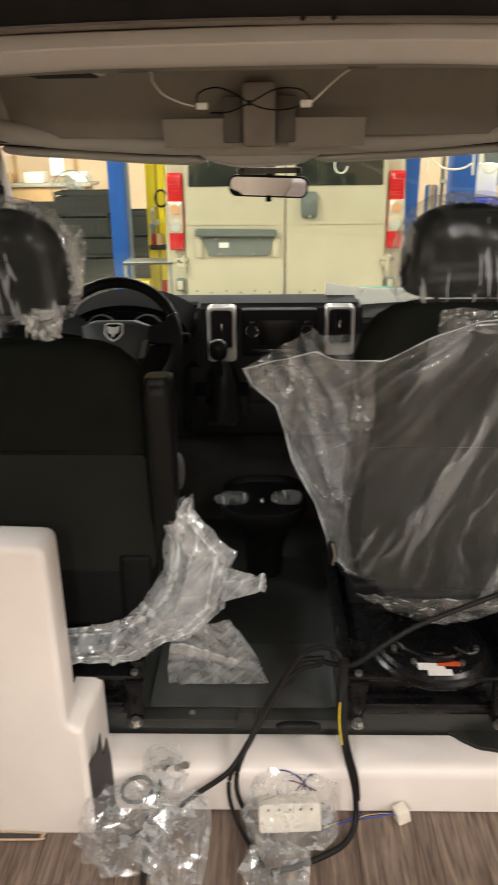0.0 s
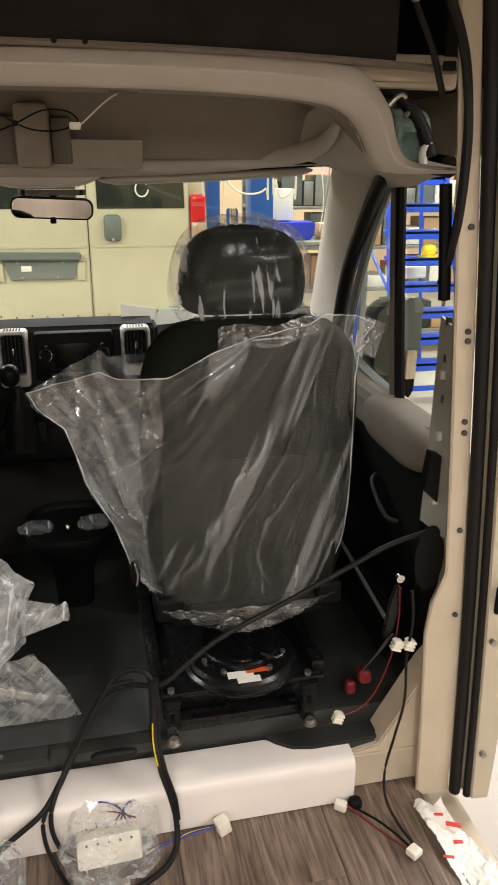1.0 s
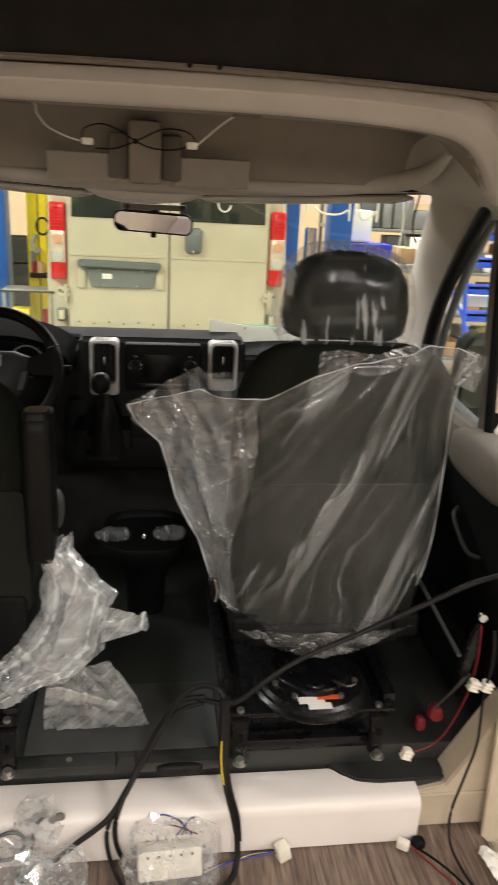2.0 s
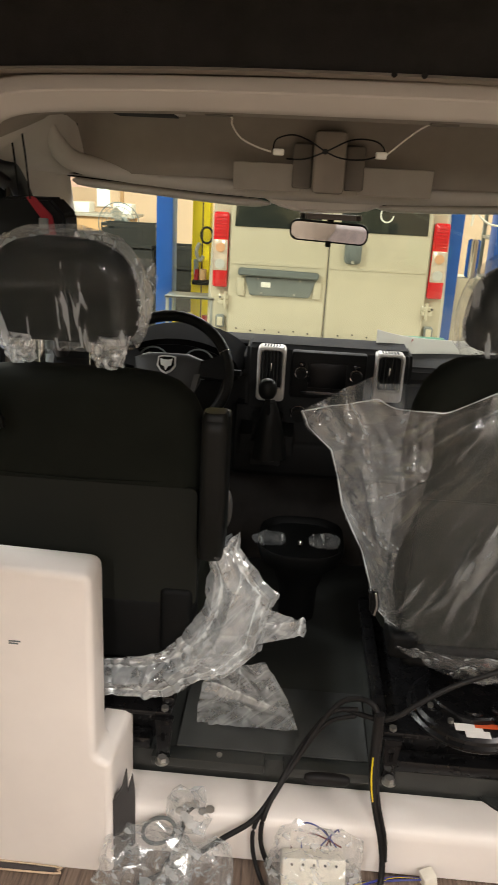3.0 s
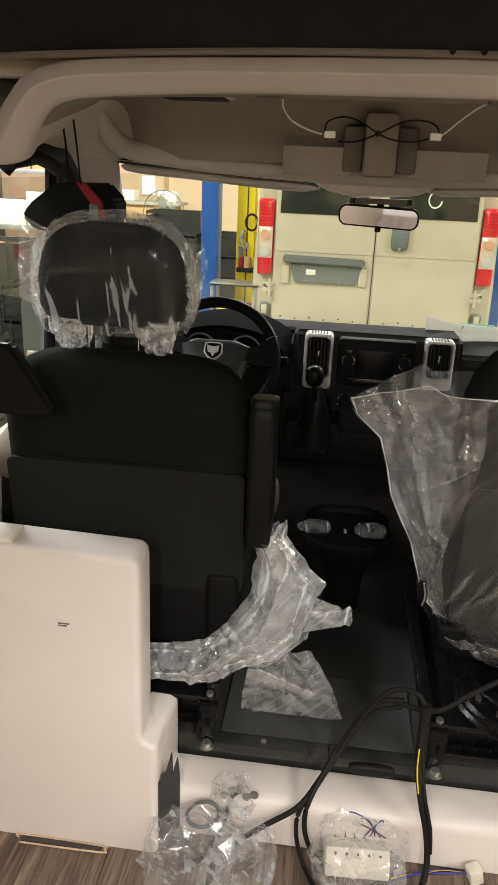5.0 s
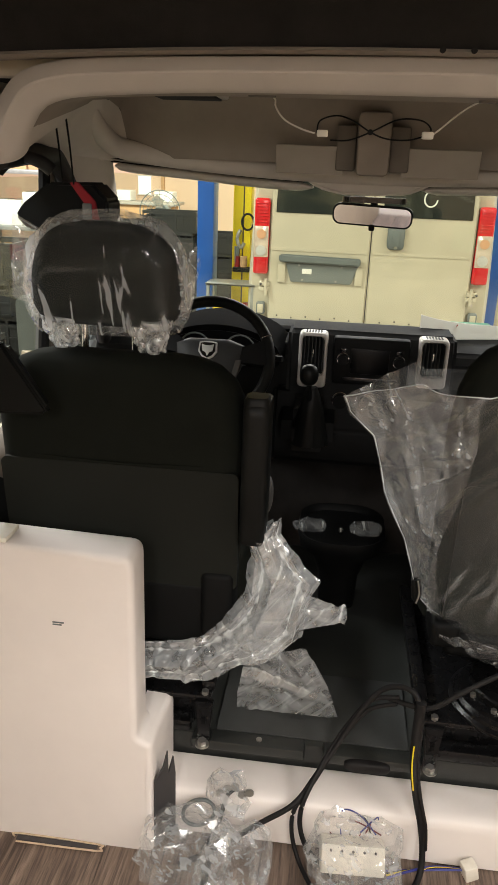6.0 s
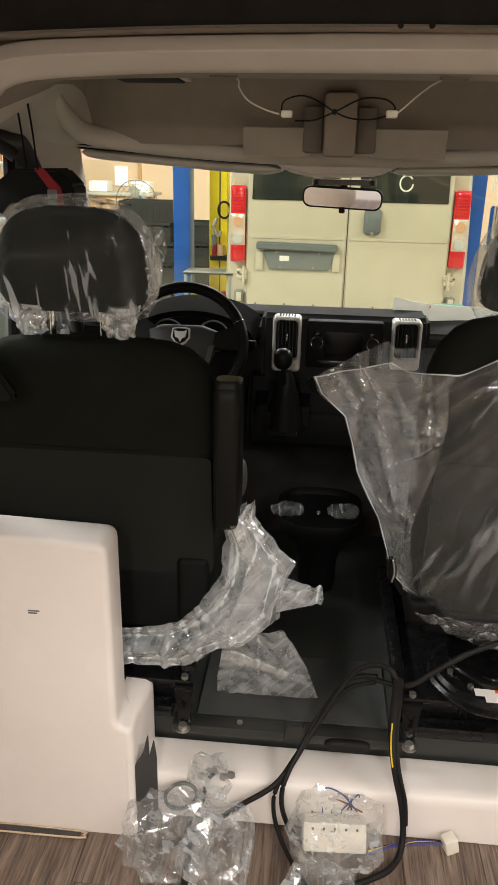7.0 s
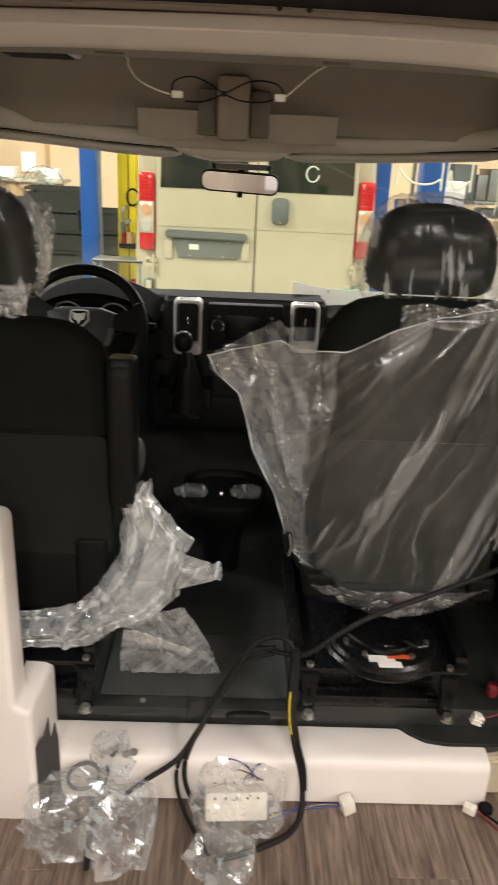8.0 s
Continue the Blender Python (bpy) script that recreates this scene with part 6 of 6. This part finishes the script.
for s in (-1, 1):
    door = part("rear_door", prism([(VX + s * 0.003, 0.335), (VX + s * 0.772, 0.335), (VX + s * 0.775, 0.9), (VX + s * 0.765, 1.50), (VX + s * 0.72, 1.86), (VX + s * 0.003, 1.88)], "Y", VY, VY + 0.05, 0.010, 3), CREAM, van, angle=50)
    part("door_ridge", prism([(VX + s * 0.02, 0.90), (VX + s * 0.760, 0.90), (VX + s * 0.755, 0.925), (VX + s * 0.02, 0.925)], "Y", VY - 0.005, VY + 0.004, 0.002), CREAM, door)
    part("door_glass", prism([(VX + s * 0.075, 1.185), (VX + s * 0.735, 1.185), (VX + s * 0.725, 1.50), (VX + s * 0.68, 1.78), (VX + s * 0.075, 1.79)], "Y", VY - 0.008, VY + 0.004, 0.003), GLASS_DARK, door, "dark tinted pane")
    for k in range(6):
        part("hole", cyl((VX + s * (0.12 + 0.115 * k), VY - 0.002, 0.385 + 0.012 * (k % 2)), 0.007, 0.01, "Y", 10), INK, door)
    lamp = part("tail_lamp", bx(min(VX + s * 0.782, VX + s * 0.90), max(VX + s * 0.782, VX + s * 0.90), VY - 0.01, VY + 0.10, 0.715, 1.285, 0.02, 3), LENS_RED, van, "tall red and clear tail lamp")
    x0, x1 = sorted((VX + s * 0.786, VX + s * 0.897))
    part("clear_lens", bx(x0, x1, VY - 0.016, VY + 0.02, 0.845, 1.08, 0.006), LENS_CLEAR, lamp, "clear reversing lens")
    part("reflector", cyl(((x0 + x1) / 2, VY - 0.018, 0.895), 0.040, 0.012, "Y", 20, bev=0.004), SILVER, lamp)
    part("reflector", cyl(((x0 + x1) / 2, VY - 0.018, 1.02), 0.036, 0.012, "Y", 20, bev=0.004), AMBER, lamp, "amber bulb")
    for k in range(7):
        part("lens_rib", bx(x0 + 0.004, x1 - 0.004, VY - 0.016, VY - 0.008, 1.105 + 0.023 * k, 1.113 + 0.023 * k, 0.002), LENS_RED, lamp)
    for z in (0.64, 0.60):
        part("hinge", bx(VX + s * 0.80 - 0.045, VX + s * 0.80 + 0.035, VY - 0.03, VY + 0.06, z - 0.014, z + 0.022, 0.008), CREAM, van, "cream door hinge")
    part("hinge_pin", cyl((VX + s * 0.79, VY - 0.03, 0.62), 0.012, 0.13, "Z", 12), CREAM, van)
    part("hinge_bolt", cyl((VX + s * 0.83, VY - 0.034, 0.64), 0.010, 0.012, "Y", 8), INK, van)
    part("side_stop", bx(VX + s * 0.83 - 0.035, VX + s * 0.83 + 0.035, VY - 0.005, VY + 0.06, 0.395, 0.495, 0.016, 3), GREY_PLASTIC, van, "grey rubber stop")
    part("stop_recess", bx(VX + s * 0.83 - 0.022, VX + s * 0.83 + 0.022, VY - 0.010, VY, 0.410, 0.480, 0.010), CREAM, van)
    wheel_v = part("wheel", cyl((VX + s * 0.86, VY + 1.0, GROUND + 0.34), 0.34, 0.22, "X", 32, bev=0.02), RUBBER, van)
part("bumper", bx(VX - 0.94, VX + 0.94, VY - 0.09, VY + 0.10, 0.02, 0.325, 0.03, 3), BLACK, van, "black rear bumper")
part("bumper_top", bx(VX - 0.62, VX + 0.60, VY - 0.06, VY - 0.01, 0.326, 0.350, 0.008), RUBBER, van)
part("plate_bar", prism([(-0.590, 0.822), (0.042, 0.812), (0.042, 0.868), (-0.585, 0.880)], "Y", VY - 0.055, VY - 0.008, 0.010, 3), GREY_PLASTIC, van, "grey grip bar over the plate")
plate = part("plate_recess", prism([(-0.535, 0.815), (0.030, 0.808), (-0.022, 0.668), (-0.490, 0.668)], "Y", VY - 0.022, VY - 0.006, 0.006), GREY_PLASTIC, van, "grey empty plate recess")
part("sticker", bx(-0.405, -0.330, VY - 0.026, VY - 0.0225, 0.735, 0.775, 0.001), PAPER, plate, "small white sticker")
for sx, px0 in ((-1, -0.565), (1, 0.035)):
    part("plate_side", bx(px0 - 0.03, px0 + 0.03, VY - 0.018, VY - 0.004, 0.66, 0.80, 0.008), CREAM, van)
for x, z in ((-0.43, 0.80), (-0.1, 0.798), (-0.40, 0.69), (-0.14, 0.688)):
    part("plate_clip", bx(x - 0.008, x + 0.008, VY - 0.027, VY - 0.022, z - 0.006, z + 0.006, 0.001), ZINC, plate)
part("door_handle", loft([[Vector((0.290 + x * k, VY + d, 1.045 + z * k)) for x, z in rrect(0.130, 0.195, 0.035, 5)] for k, d in ((1, 0.0), (1, -0.02), (0.86, -0.034))]), GREY_PLASTIC, van, "dark grey door handle", angle=50)
part("handle_recess", bx(0.262, 0.318, VY - 0.040, VY - 0.030, 0.975, 1.09, 0.008), GREY_PLASTIC, van)
part("lock", cyl((0.290, VY - 0.038, 0.965), 0.012, 0.012, "Y", 16), CHROME, van)
# this white ring models a reflection as a solid mark
part("ring_reflection", sweep([(0.52 + 0.048 * math.cos(a), VY - 0.010, 1.325 + 0.055 * math.sin(a)) for a in [0.6 + 5.6 * k / 20 for k in range(21)]], 0.006, 6, 1), PAPER, van, "white ring painted as a hose reflection on the pane")
part("door_gap", bx(VX - 0.004, VX + 0.004, VY + 0.01, VY + 0.05, 0.34, 1.87, 0), INK, van)

# ---- lift posts ----
for x, y, w, m, lab3, cat in ((-1.228, 6.5, 0.135, BLUE, "blue enamelled steel lift post", "lift post"), (1.19, 6.9, 0.11, BLUE, "blue enamelled steel lift post", "lift post"), (1.62, 6.9, 0.20, BLUE, "blue enamelled steel lift post", "lift post")):
    p = thing("lift_post", (x, y, GROUND), lab3, cat, "lift posts")
    part("column", joined(bx(x - w / 2, x + w / 2, y, y + 0.03, GROUND + 0.02, 3.6, 0.006), bx(x - w / 2, x - w / 2 + 0.02, y + 0.03, y + 0.22, GROUND + 0.02, 3.6, 0.003), bx(x + w / 2 - 0.02, x + w / 2, y + 0.03, y + 0.22, GROUND + 0.02, 3.6, 0.003)), m, p)
    part("foot_plate", bx(x - 0.25, x + 0.25, y - 0.12, y + 0.36, GROUND, GROUND + 0.02, 0.004), m, p)
post = thing("yellow_post", (-0.93, 6.75, GROUND), "yellow steel lift carriage post with tools hung on it", "lift post", "lift posts")
part("column", bx(-1.037, -0.884, 6.75, 6.93, GROUND + 0.01, 3.6, 0.010), YELLOW, post)
part("groove", bx(-0.952, -0.942, 6.745, 6.752, GROUND + 0.1, 3.5, 0.001), INK, post)
part("foot", bx(-1.25, -0.70, 6.65, 7.1, GROUND, GROUND + 0.03, 0.005), YELLOW, post)
part("ring", sweep([(-0.905 + 0.05 * math.cos(a), 6.70, 1.07 + 0.065 * math.sin(a)) for a in [2 * math.pi * k / 20 for k in range(20)]], 0.009, 8, 1, closed=True), RUBBER, post, "black coiled hose")
part("hook", sweep([(-0.97, 6.735, 1.0), (-0.99, 6.70, 0.93), (-0.96, 6.70, 0.86), (-0.93, 6.70, 0.90)], 0.016, 8), ZINC, post, "metal hook")
part("tool", sweep([(-0.99, 6.70, 0.87), (-0.985, 6.70, 0.72)], 0.022, 8), GREY_PLASTIC, post, "grey tool")
part("tool_holder", bx(-1.02, -0.87, 6.66, 6.74, 0.66, 0.70, 0.01), BLACK, post)
part("bottle", cyl((-0.93, 6.70, 0.74), 0.03, 0.10, "Z", 16), BROWN, post, "brown bottle")
part("bottle", cyl((-0.985, 6.70, 0.745), 0.022, 0.09, "Z", 16), RED, post, "red can")

cart = thing("steel_cart", (-1.0, 6.4, GROUND), "pale steel workshop cart with shelves", "cart")
for x in (-1.16, -0.80):
    for y in (6.28, 6.52):
        part("leg", bx(x - 0.012, x + 0.012, y - 0.012, y + 0.012, GROUND, 0.62, 0.003), STEEL_GREY, cart)
for z in (-0.1, 0.25, 0.60):
    part("shelf", joined(bx(-1.18, -0.78, 6.26, 6.54, z, z + 0.014, 0.003), bx(-1.18, -0.78, 6.26, 6.27, z, z + 0.020, 0.003)), STEEL_GREY, cart)
part("box", bx(-1.12, -0.98, 6.30, 6.46, 0.264, 0.46, 0.006), YELLOW, cart, "yellow box")
part("bottle", cyl((-0.86, 6.38, 0.36), 0.028, 0.19, "Z", 16), RED, cart, "red spray can")

# ---- left background ----
fan = thing("pedestal_fan", (-2.2, 9.0, GROUND), "round grey wire-guard pedestal fan", "fan")
FC = Vector((-2.2, 9.0, 0.985))
for r in (0.235, 0.19, 0.14, 0.09, 0.05):
    part("guard_ring", sweep([FC + Vector((r * math.cos(a), -0.06 * (1 - (r / 0.25) ** 2), r * math.sin(a))) for a in [2 * math.pi * k / 30 for k in range(30)]], 0.006 if r > 0.2 else 0.003, 6, 1, closed=True), GREY_PLASTIC, fan)
for k in range(16):
    a = 2 * math.pi * k / 16
    part("guard_wire", sweep([FC + Vector((r * math.cos(a), -0.06 * (1 - (r / 0.25) ** 2), r * math.sin(a))) for r in (0.04, 0.14, 0.235)], 0.0028, 5, 2), GREY_PLASTIC, fan)
for k in range(3):
    part("blade", turned(prism([(-2.2 + 0.03, 0.96), (-2.2 + 0.12, 0.93), (-2.2 + 0.19, 0.99), (-2.2 + 0.15, 1.07), (-2.2 + 0.05, 1.03)], "Y", 9.02, 9.03, 0.003), FC, 0, 120 * k + 20, 0), CARD, fan)
part("motor", cyl(FC + Vector((0, 0.12, 0)), 0.07, 0.18, "Y", 20), GREY_PLASTIC, fan)
part("pole", cyl((-2.2, 9.1, 0.15), 0.025, 1.5, "Z", 14), GREY_PLASTIC, fan)
part("base", cyl((-2.2, 9.1, GROUND + 0.02), 0.28, 0.04, "Z", 28), GREY_PLASTIC, fan)


def crate_mesh(w, d, h, t=0.012):
    """An open crate with grid sides, standing about the middle of its base."""
    bms = [bx(-w / 2, w / 2, -d / 2, d / 2, 0, t, 0), bx(-w / 2 + 0.005, w / 2 - 0.005, -d / 2 + 0.005, -d / 2 + 0.009, t, h - 0.05, 0), bx(-w / 2 + 0.005, w / 2 - 0.005, d / 2 - 0.009, d / 2 - 0.005, t, h - 0.05, 0), bx(-w / 2 + 0.005, -w / 2 + 0.009, -d / 2 + 0.005, d / 2 - 0.005, t, h - 0.05, 0), bx(w / 2 - 0.009, w / 2 - 0.005, -d / 2 + 0.005, d / 2 - 0.005, t, h - 0.05, 0)]
    for z in (0, h * 0.33, h * 0.66, h - 0.03):
        for y in (-d / 2, d / 2 - t):
            bms.append(bx(-w / 2, w / 2, y, y + t, z, z + (0.03 if z > h * 0.8 else 0.014), 0))
        for x in (-w / 2, w / 2 - t):
            bms.append(bx(x, x + t, -d / 2, d / 2, z, z + (0.03 if z > h * 0.8 else 0.014), 0))
    n = 8
    for k in range(n + 1):
        x = -w / 2 + t / 2 + k * (w - t) / n
        bms += [bx(x - 0.006, x + 0.006, -d / 2, -d / 2 + t, 0, h, 0), bx(x - 0.006, x + 0.006, d / 2 - t, d / 2, 0, h, 0)]
    return joined(*bms)


first = solid("stacking_crate", crate_mesh(0.56, 0.38, 0.21), CRATE, "dark grey slatted stacking crate in a pile", "crate", group="crates", smooth=False)
first.location = (-1.9, 8.3, GROUND)
piles = [(-1.9, 8.3, 1, 8), (-2.6, 8.5, 0, 7), (-1.35, 8.4, 0, 7), (-2.25, 4.6, 0, 8), (-2.05, 3.7, 0, 7), (-3.1, 4.7, 0, 6), (-2.7, 9.6, 0, 7), (-0.9, 9.5, 0, 7), (-3.3, 8.8, 0, 6)]
for pxx, pyy, k0, k1 in piles:
    for k in range(k0, k1):
        copy_thing(first, pose(pxx + 0.015 * ((k * 7) % 3 - 1), pyy, GROUND + 0.205 * k, 0, 0, 2.5 * ((k * 5) % 3 - 1) + (90 if pyy < 4 else 0)))

solid("blue_tarp", crumple(bx(-2.16, -1.84, 3.3, 3.52, GROUND, 0.52, 0.02), 0.02, 8), BLUE_BIN, "blue wrapped pack beside the crates", "pack")
rack = thing("pallet_rack", (-5.3, 11.0, GROUND), "white and purple storage rack with boxes against the wall", "rack")
for x in (-6.6, -5.3, -4.0):
    for y in (10.7, 11.5):
        part("upright", bx(x - 0.03, x + 0.03, y - 0.03, y + 0.03, GROUND, 2.6, 0.004), STEEL_GREY, rack)
for z in (-0.2, 0.55, 1.3, 2.0):
    part("shelf", bx(-6.65, -3.95, 10.65, 11.55, z, z + 0.06, 0.006), BLUE_BIN if z < 0 else STEEL_GREY, rack)
rnd = random.Random(5)
for z in (-0.14, 0.61, 1.36):
    x = -6.55
    while x < -4.3:
        w = rnd.uniform(0.25, 0.5)
        solid("carton", bx(x, x + w - 0.03, 10.75, 11.3, z, z + rnd.uniform(0.25, 0.55), 0.006), rnd.choice((BROWN, PAPER, GREY_PLASTIC, BROWN)), "plain carton on the storage rack", "carton", group="cartons")
        x += w
bench = thing("work_bench", (-4.0, 12.9, GROUND), "workbench with a pale top against the peach wall", "bench")
part("top", bx(-5.2, -2.8, 12.6, 13.3, 0.86, 0.91, 0.008), CARD, bench)
part("body", bx(-5.1, -2.9, 12.65, 13.25, GROUND, 0.86, 0.01), BROWN, bench)
for x in (-4.8, -4.4, -3.9, -3.2):
    solid("carton", bx(x, x + 0.3, 12.8, 13.15, 0.912, 0.912 + 0.12 + 0.1 * (abs(x) % 0.7), 0.008), BROWN if x < -4 else PAPER, "small carton on the workbench", "carton", group="cartons")
poster = thing("wall_poster", (-3.65, 13.98, 1.1), "pale blue poster with an added glow on the peach wall", "poster")
# emission is added to the paper so that it looks bright
part("sheet", bx(-3.78, -3.55, 13.985, 13.996, 0.98, 1.28, 0.001), glowing("glowing_blue_sheet", (0.62, 0.85, 1.0, 1), 0.55), poster)
part("frame", joined(bx(-3.80, -3.53, 13.98, 13.998, 0.96, 0.98, 0.001), bx(-3.80, -3.53, 13.98, 13.998, 1.28, 1.30, 0.001)), CEILPAINT, poster)
door_w = thing("wall_strip", (-3.3, 13.98, GROUND), "narrow brown door frame in the peach wall", "door frame", kind="structure")
part("strip", bx(-3.36, -3.30, 13.96, 13.998, GROUND, 3.0, 0.004), BROWN, door_w)
part("strip", bx(-4.42, -4.36, 13.96, 13.998, GROUND, 3.0, 0.004), BROWN, door_w)

# ---- right background: ladder, shelving, bins ----
lad = thing("rolling_ladder", (3.2, 6.9, GROUND), "bright blue rolling steel ladder with wide treads", "ladder")
L0, L1 = Vector((2.72, 0, 0)), Vector((3.52, 0, 0))
for k in range(12):
    z = -0.265 + 0.235 * k
    y = 6.55 + 0.060 * k
    part("tread", joined(bx(2.82, 3.55 - 0.026 * k, y, y + 0.20, z, z + 0.03, 0.004), bx(2.82, 3.55 - 0.026 * k, y, y + 0.012, z - 0.045, z + 0.03, 0.003)), BLUE_LADDER, lad)
for x, dx in ((2.80, 0.0), (3.57, -0.34)):
    part("stile", sweep([(x, 6.55, GROUND + 0.12), (x + dx, 7.3, 2.9)], 0.022, 8), BLUE_LADDER, lad)
    part("rear_leg", sweep([(x, 7.6, GROUND + 0.10), (x + dx, 7.45, 2.9)], 0.020, 8), BLUE_LADDER, lad)
    part("brace", sweep([(x, 6.6, 0.3), (x, 7.55, 0.9)], 0.014, 8), BLUE_LADDER, lad)
    part("castor", cyl((x, 6.6, GROUND + 0.055), 0.055, 0.035, "X", 18, bev=0.006), BLUE_LADDER, lad)
part("foot_frame", joined(bx(2.78, 3.60, 6.53, 6.58, GROUND + 0.10, GROUND + 0.14, 0.006), bx(2.78, 3.60, 7.55, 7.6, GROUND + 0.10, GROUND + 0.14, 0.006)), BLUE_LADDER, lad)
shelf = thing("steel_shelving", (3.6, 8.6, GROUND), "grey steel shelving loaded with parts and boxes", "shelving")
for x in (1.9, 3.2, 4.5, 5.6):
    for y in (8.4, 9.0):
        part("upright", bx(x - 0.02, x + 0.02, y - 0.02, y + 0.02, GROUND, 2.6, 0.003), STEEL_GREY, shelf)
for z in (-0.35, 0.15, 0.62, 1.05, 1.5, 2.0):
    part("shelf", bx(1.88, 5.62, 8.38, 9.02, z, z + 0.035, 0.004), STEEL_GREY, shelf)
rnd = random.Random(9)
for z in (-0.31, 0.19, 0.66, 1.09, 1.54):
    x = 1.95
    while x < 5.4:
        w = rnd.uniform(0.12, 0.34)
        m, lab4 = rnd.choice(((BROWN, "brown carton"), (PAPER, "white carton"), (GREY_PLASTIC, "grey parts bin"), (CRATE, "dark parts bin"), (STEEL_GREY, "pale steel bin"), (BROWN, "brown carton")))
        solid("parts_box", bx(x, x + w - 0.02, 8.42, 8.42 + rnd.uniform(0.25, 0.5), z, z + rnd.uniform(0.12, 0.36), 0.006), m, lab4 + " on the steel shelving", "box", group="boxes on the shelving")
        x += w
solid("yellow_helmet", joined(egg((3.22, 6.88, 0.760), 0.07, 0.07, 0.06, 0.9, 0.8, 24, 14), cyl((3.22, 6.88, 0.712), 0.095, 0.012, "Z", 24)), YELLOW, "yellow plastic cap on the ladder tread", "cap")
solid("work_tray", bx(3.05, 3.42, 7.3, 7.5, 0.44, 0.56, 0.02), PAPER, "white tray behind the ladder", "tray")
solid("blue_bin", prism([(1.95, 0.80), (2.30, 0.80), (2.34, 0.97), (1.91, 0.97)], "Y", 7.6, 7.9, 0.015), BLUE_BIN, "bright blue plastic bin", "bin")
stand = thing("bin_stand", (2.1, 7.75, GROUND), "grey steel stand under the blue bin", "stand")
part("top", bx(1.85, 2.9, 7.5, 8.05, 0.76, 0.80, 0.005), STEEL_GREY, stand)
for x in (1.9, 2.85):
    part("leg", bx(x - 0.02, x + 0.02, 7.55, 7.59, GROUND, 0.76, 0.003), STEEL_GREY, stand)
solid("stand_box", bx(1.90, 2.14, 7.75, 8.0, 0.98, 1.28, 0.01), PAPER, "pale carton on top of the blue bin", "carton")
for k, (x, m) in enumerate(((2.42, BROWN), (2.60, PAPER), (2.74, BROWN))):
    solid("carton", bx(x, x + 0.15, 7.6, 7.9, 0.802, 0.95 + 0.09 * k, 0.006), m, "small carton beside the blue bin", "carton", group="cartons")
for k in range(6):
    x = 2.30 + 0.09 * k
    solid("hanging_cable", sweep([(x, 7.45, 4.6), (x, 7.45, 2.6), (x + 0.03 * math.sin(k), 7.44, 1.7), (x + 0.05 * math.cos(2 * k), 7.43, 1.2), (x + 0.02, 7.43, 0.9 + 0.06 * k)], 0.006 + 0.002 * (k % 3), 6), (WIRE_WHITE, ZINC, RUBBER)[k % 3], "cable hanging in front of the shelving", "cable", group="hanging cables")
solid("can", cyl((1.37, 7.0, 0.98), 0.055, 0.32, "Z", 20, bev=0.01), CHROME, "shiny metal cylinder by the lift post", "cylinder")
solid("can_stand", bx(1.25, 1.49, 6.95, 7.25, GROUND, 0.815, 0.01), CREAM_SATIN, "cream cabinet by the lift post", "cabinet")
for x0, x1, zz in ((1.12, 1.46, 1.30), (1.50, 1.68, 1.27)):
    solid("white_hose", sweep([(x0, 6.05, 4.6), (x0, 6.05, 1.55), (x0 + 0.02, 6.05, 1.40), ((x0 + x1) / 2 - 0.03, 6.05, zz), (x1 - 0.02, 6.05, 1.33), (x1, 6.05, 1.55), (x1, 6.05, 4.6)], 0.008, 6), WIRE_WHITE, "white air hose looped down from above", "hose", group="hoses")

# ---- vinyl planks ----
planks = solid("floor", bx(-0.925, 0.79, -2.58, 1.655, -0.0115, -0.0095, 0), INK, "grey-brown wood-look vinyl plank floor", "floor", "structure", smooth=False)
W, LEN = 0.182, 1.22
cuts = {}
for i in range(10):
    x = -0.925 + W * (i + 0.5)
    wide = min(W, 0.795 - (x - W / 2))
    y1, first_len = 1.655, (0.62, 1.05, 0.25, 0.86, 0.44)[i % 5]
    while y1 > -2.5 and wide > 0.02:
        n = min(first_len, y1 + 2.58)
        key = (round(n, 3), round(wide, 3))
        if key not in cuts:
            cuts[key] = finish(bx(-W / 2 + 0.0006, -W / 2 + wide - 0.0006, -n / 2 + 0.0006, n / 2 - 0.0006, -0.0045, 0.0, 0.0012, 1), "plank", WOOD, False)
        ob = new("plank", cuts[key])
        ob.parent = planks
        ob.location = (x, y1 - n / 2, -0.004)
        y1, first_len = y1 - n, LEN
slot = thing("floor_slot", (-0.67, 1.52, 0), "narrow routed slot with a raw pale edge in the vinyl floor", "floor slot", kind="structure")
part("raw_edge", sweep([(-0.778, 1.524, 0.0005), (-0.772, 1.533, 0.0005), (-0.58, 1.531, 0.0005), (-0.571, 1.522, 0.0005), (-0.578, 1.513, 0.0005), (-0.77, 1.511, 0.0005)], 0.0022, 6, 3, closed=False), CUT, slot)
part("slot", bx(-0.772, -0.578, 1.516, 1.528, -0.002, 0.0012, 0), INK, slot)
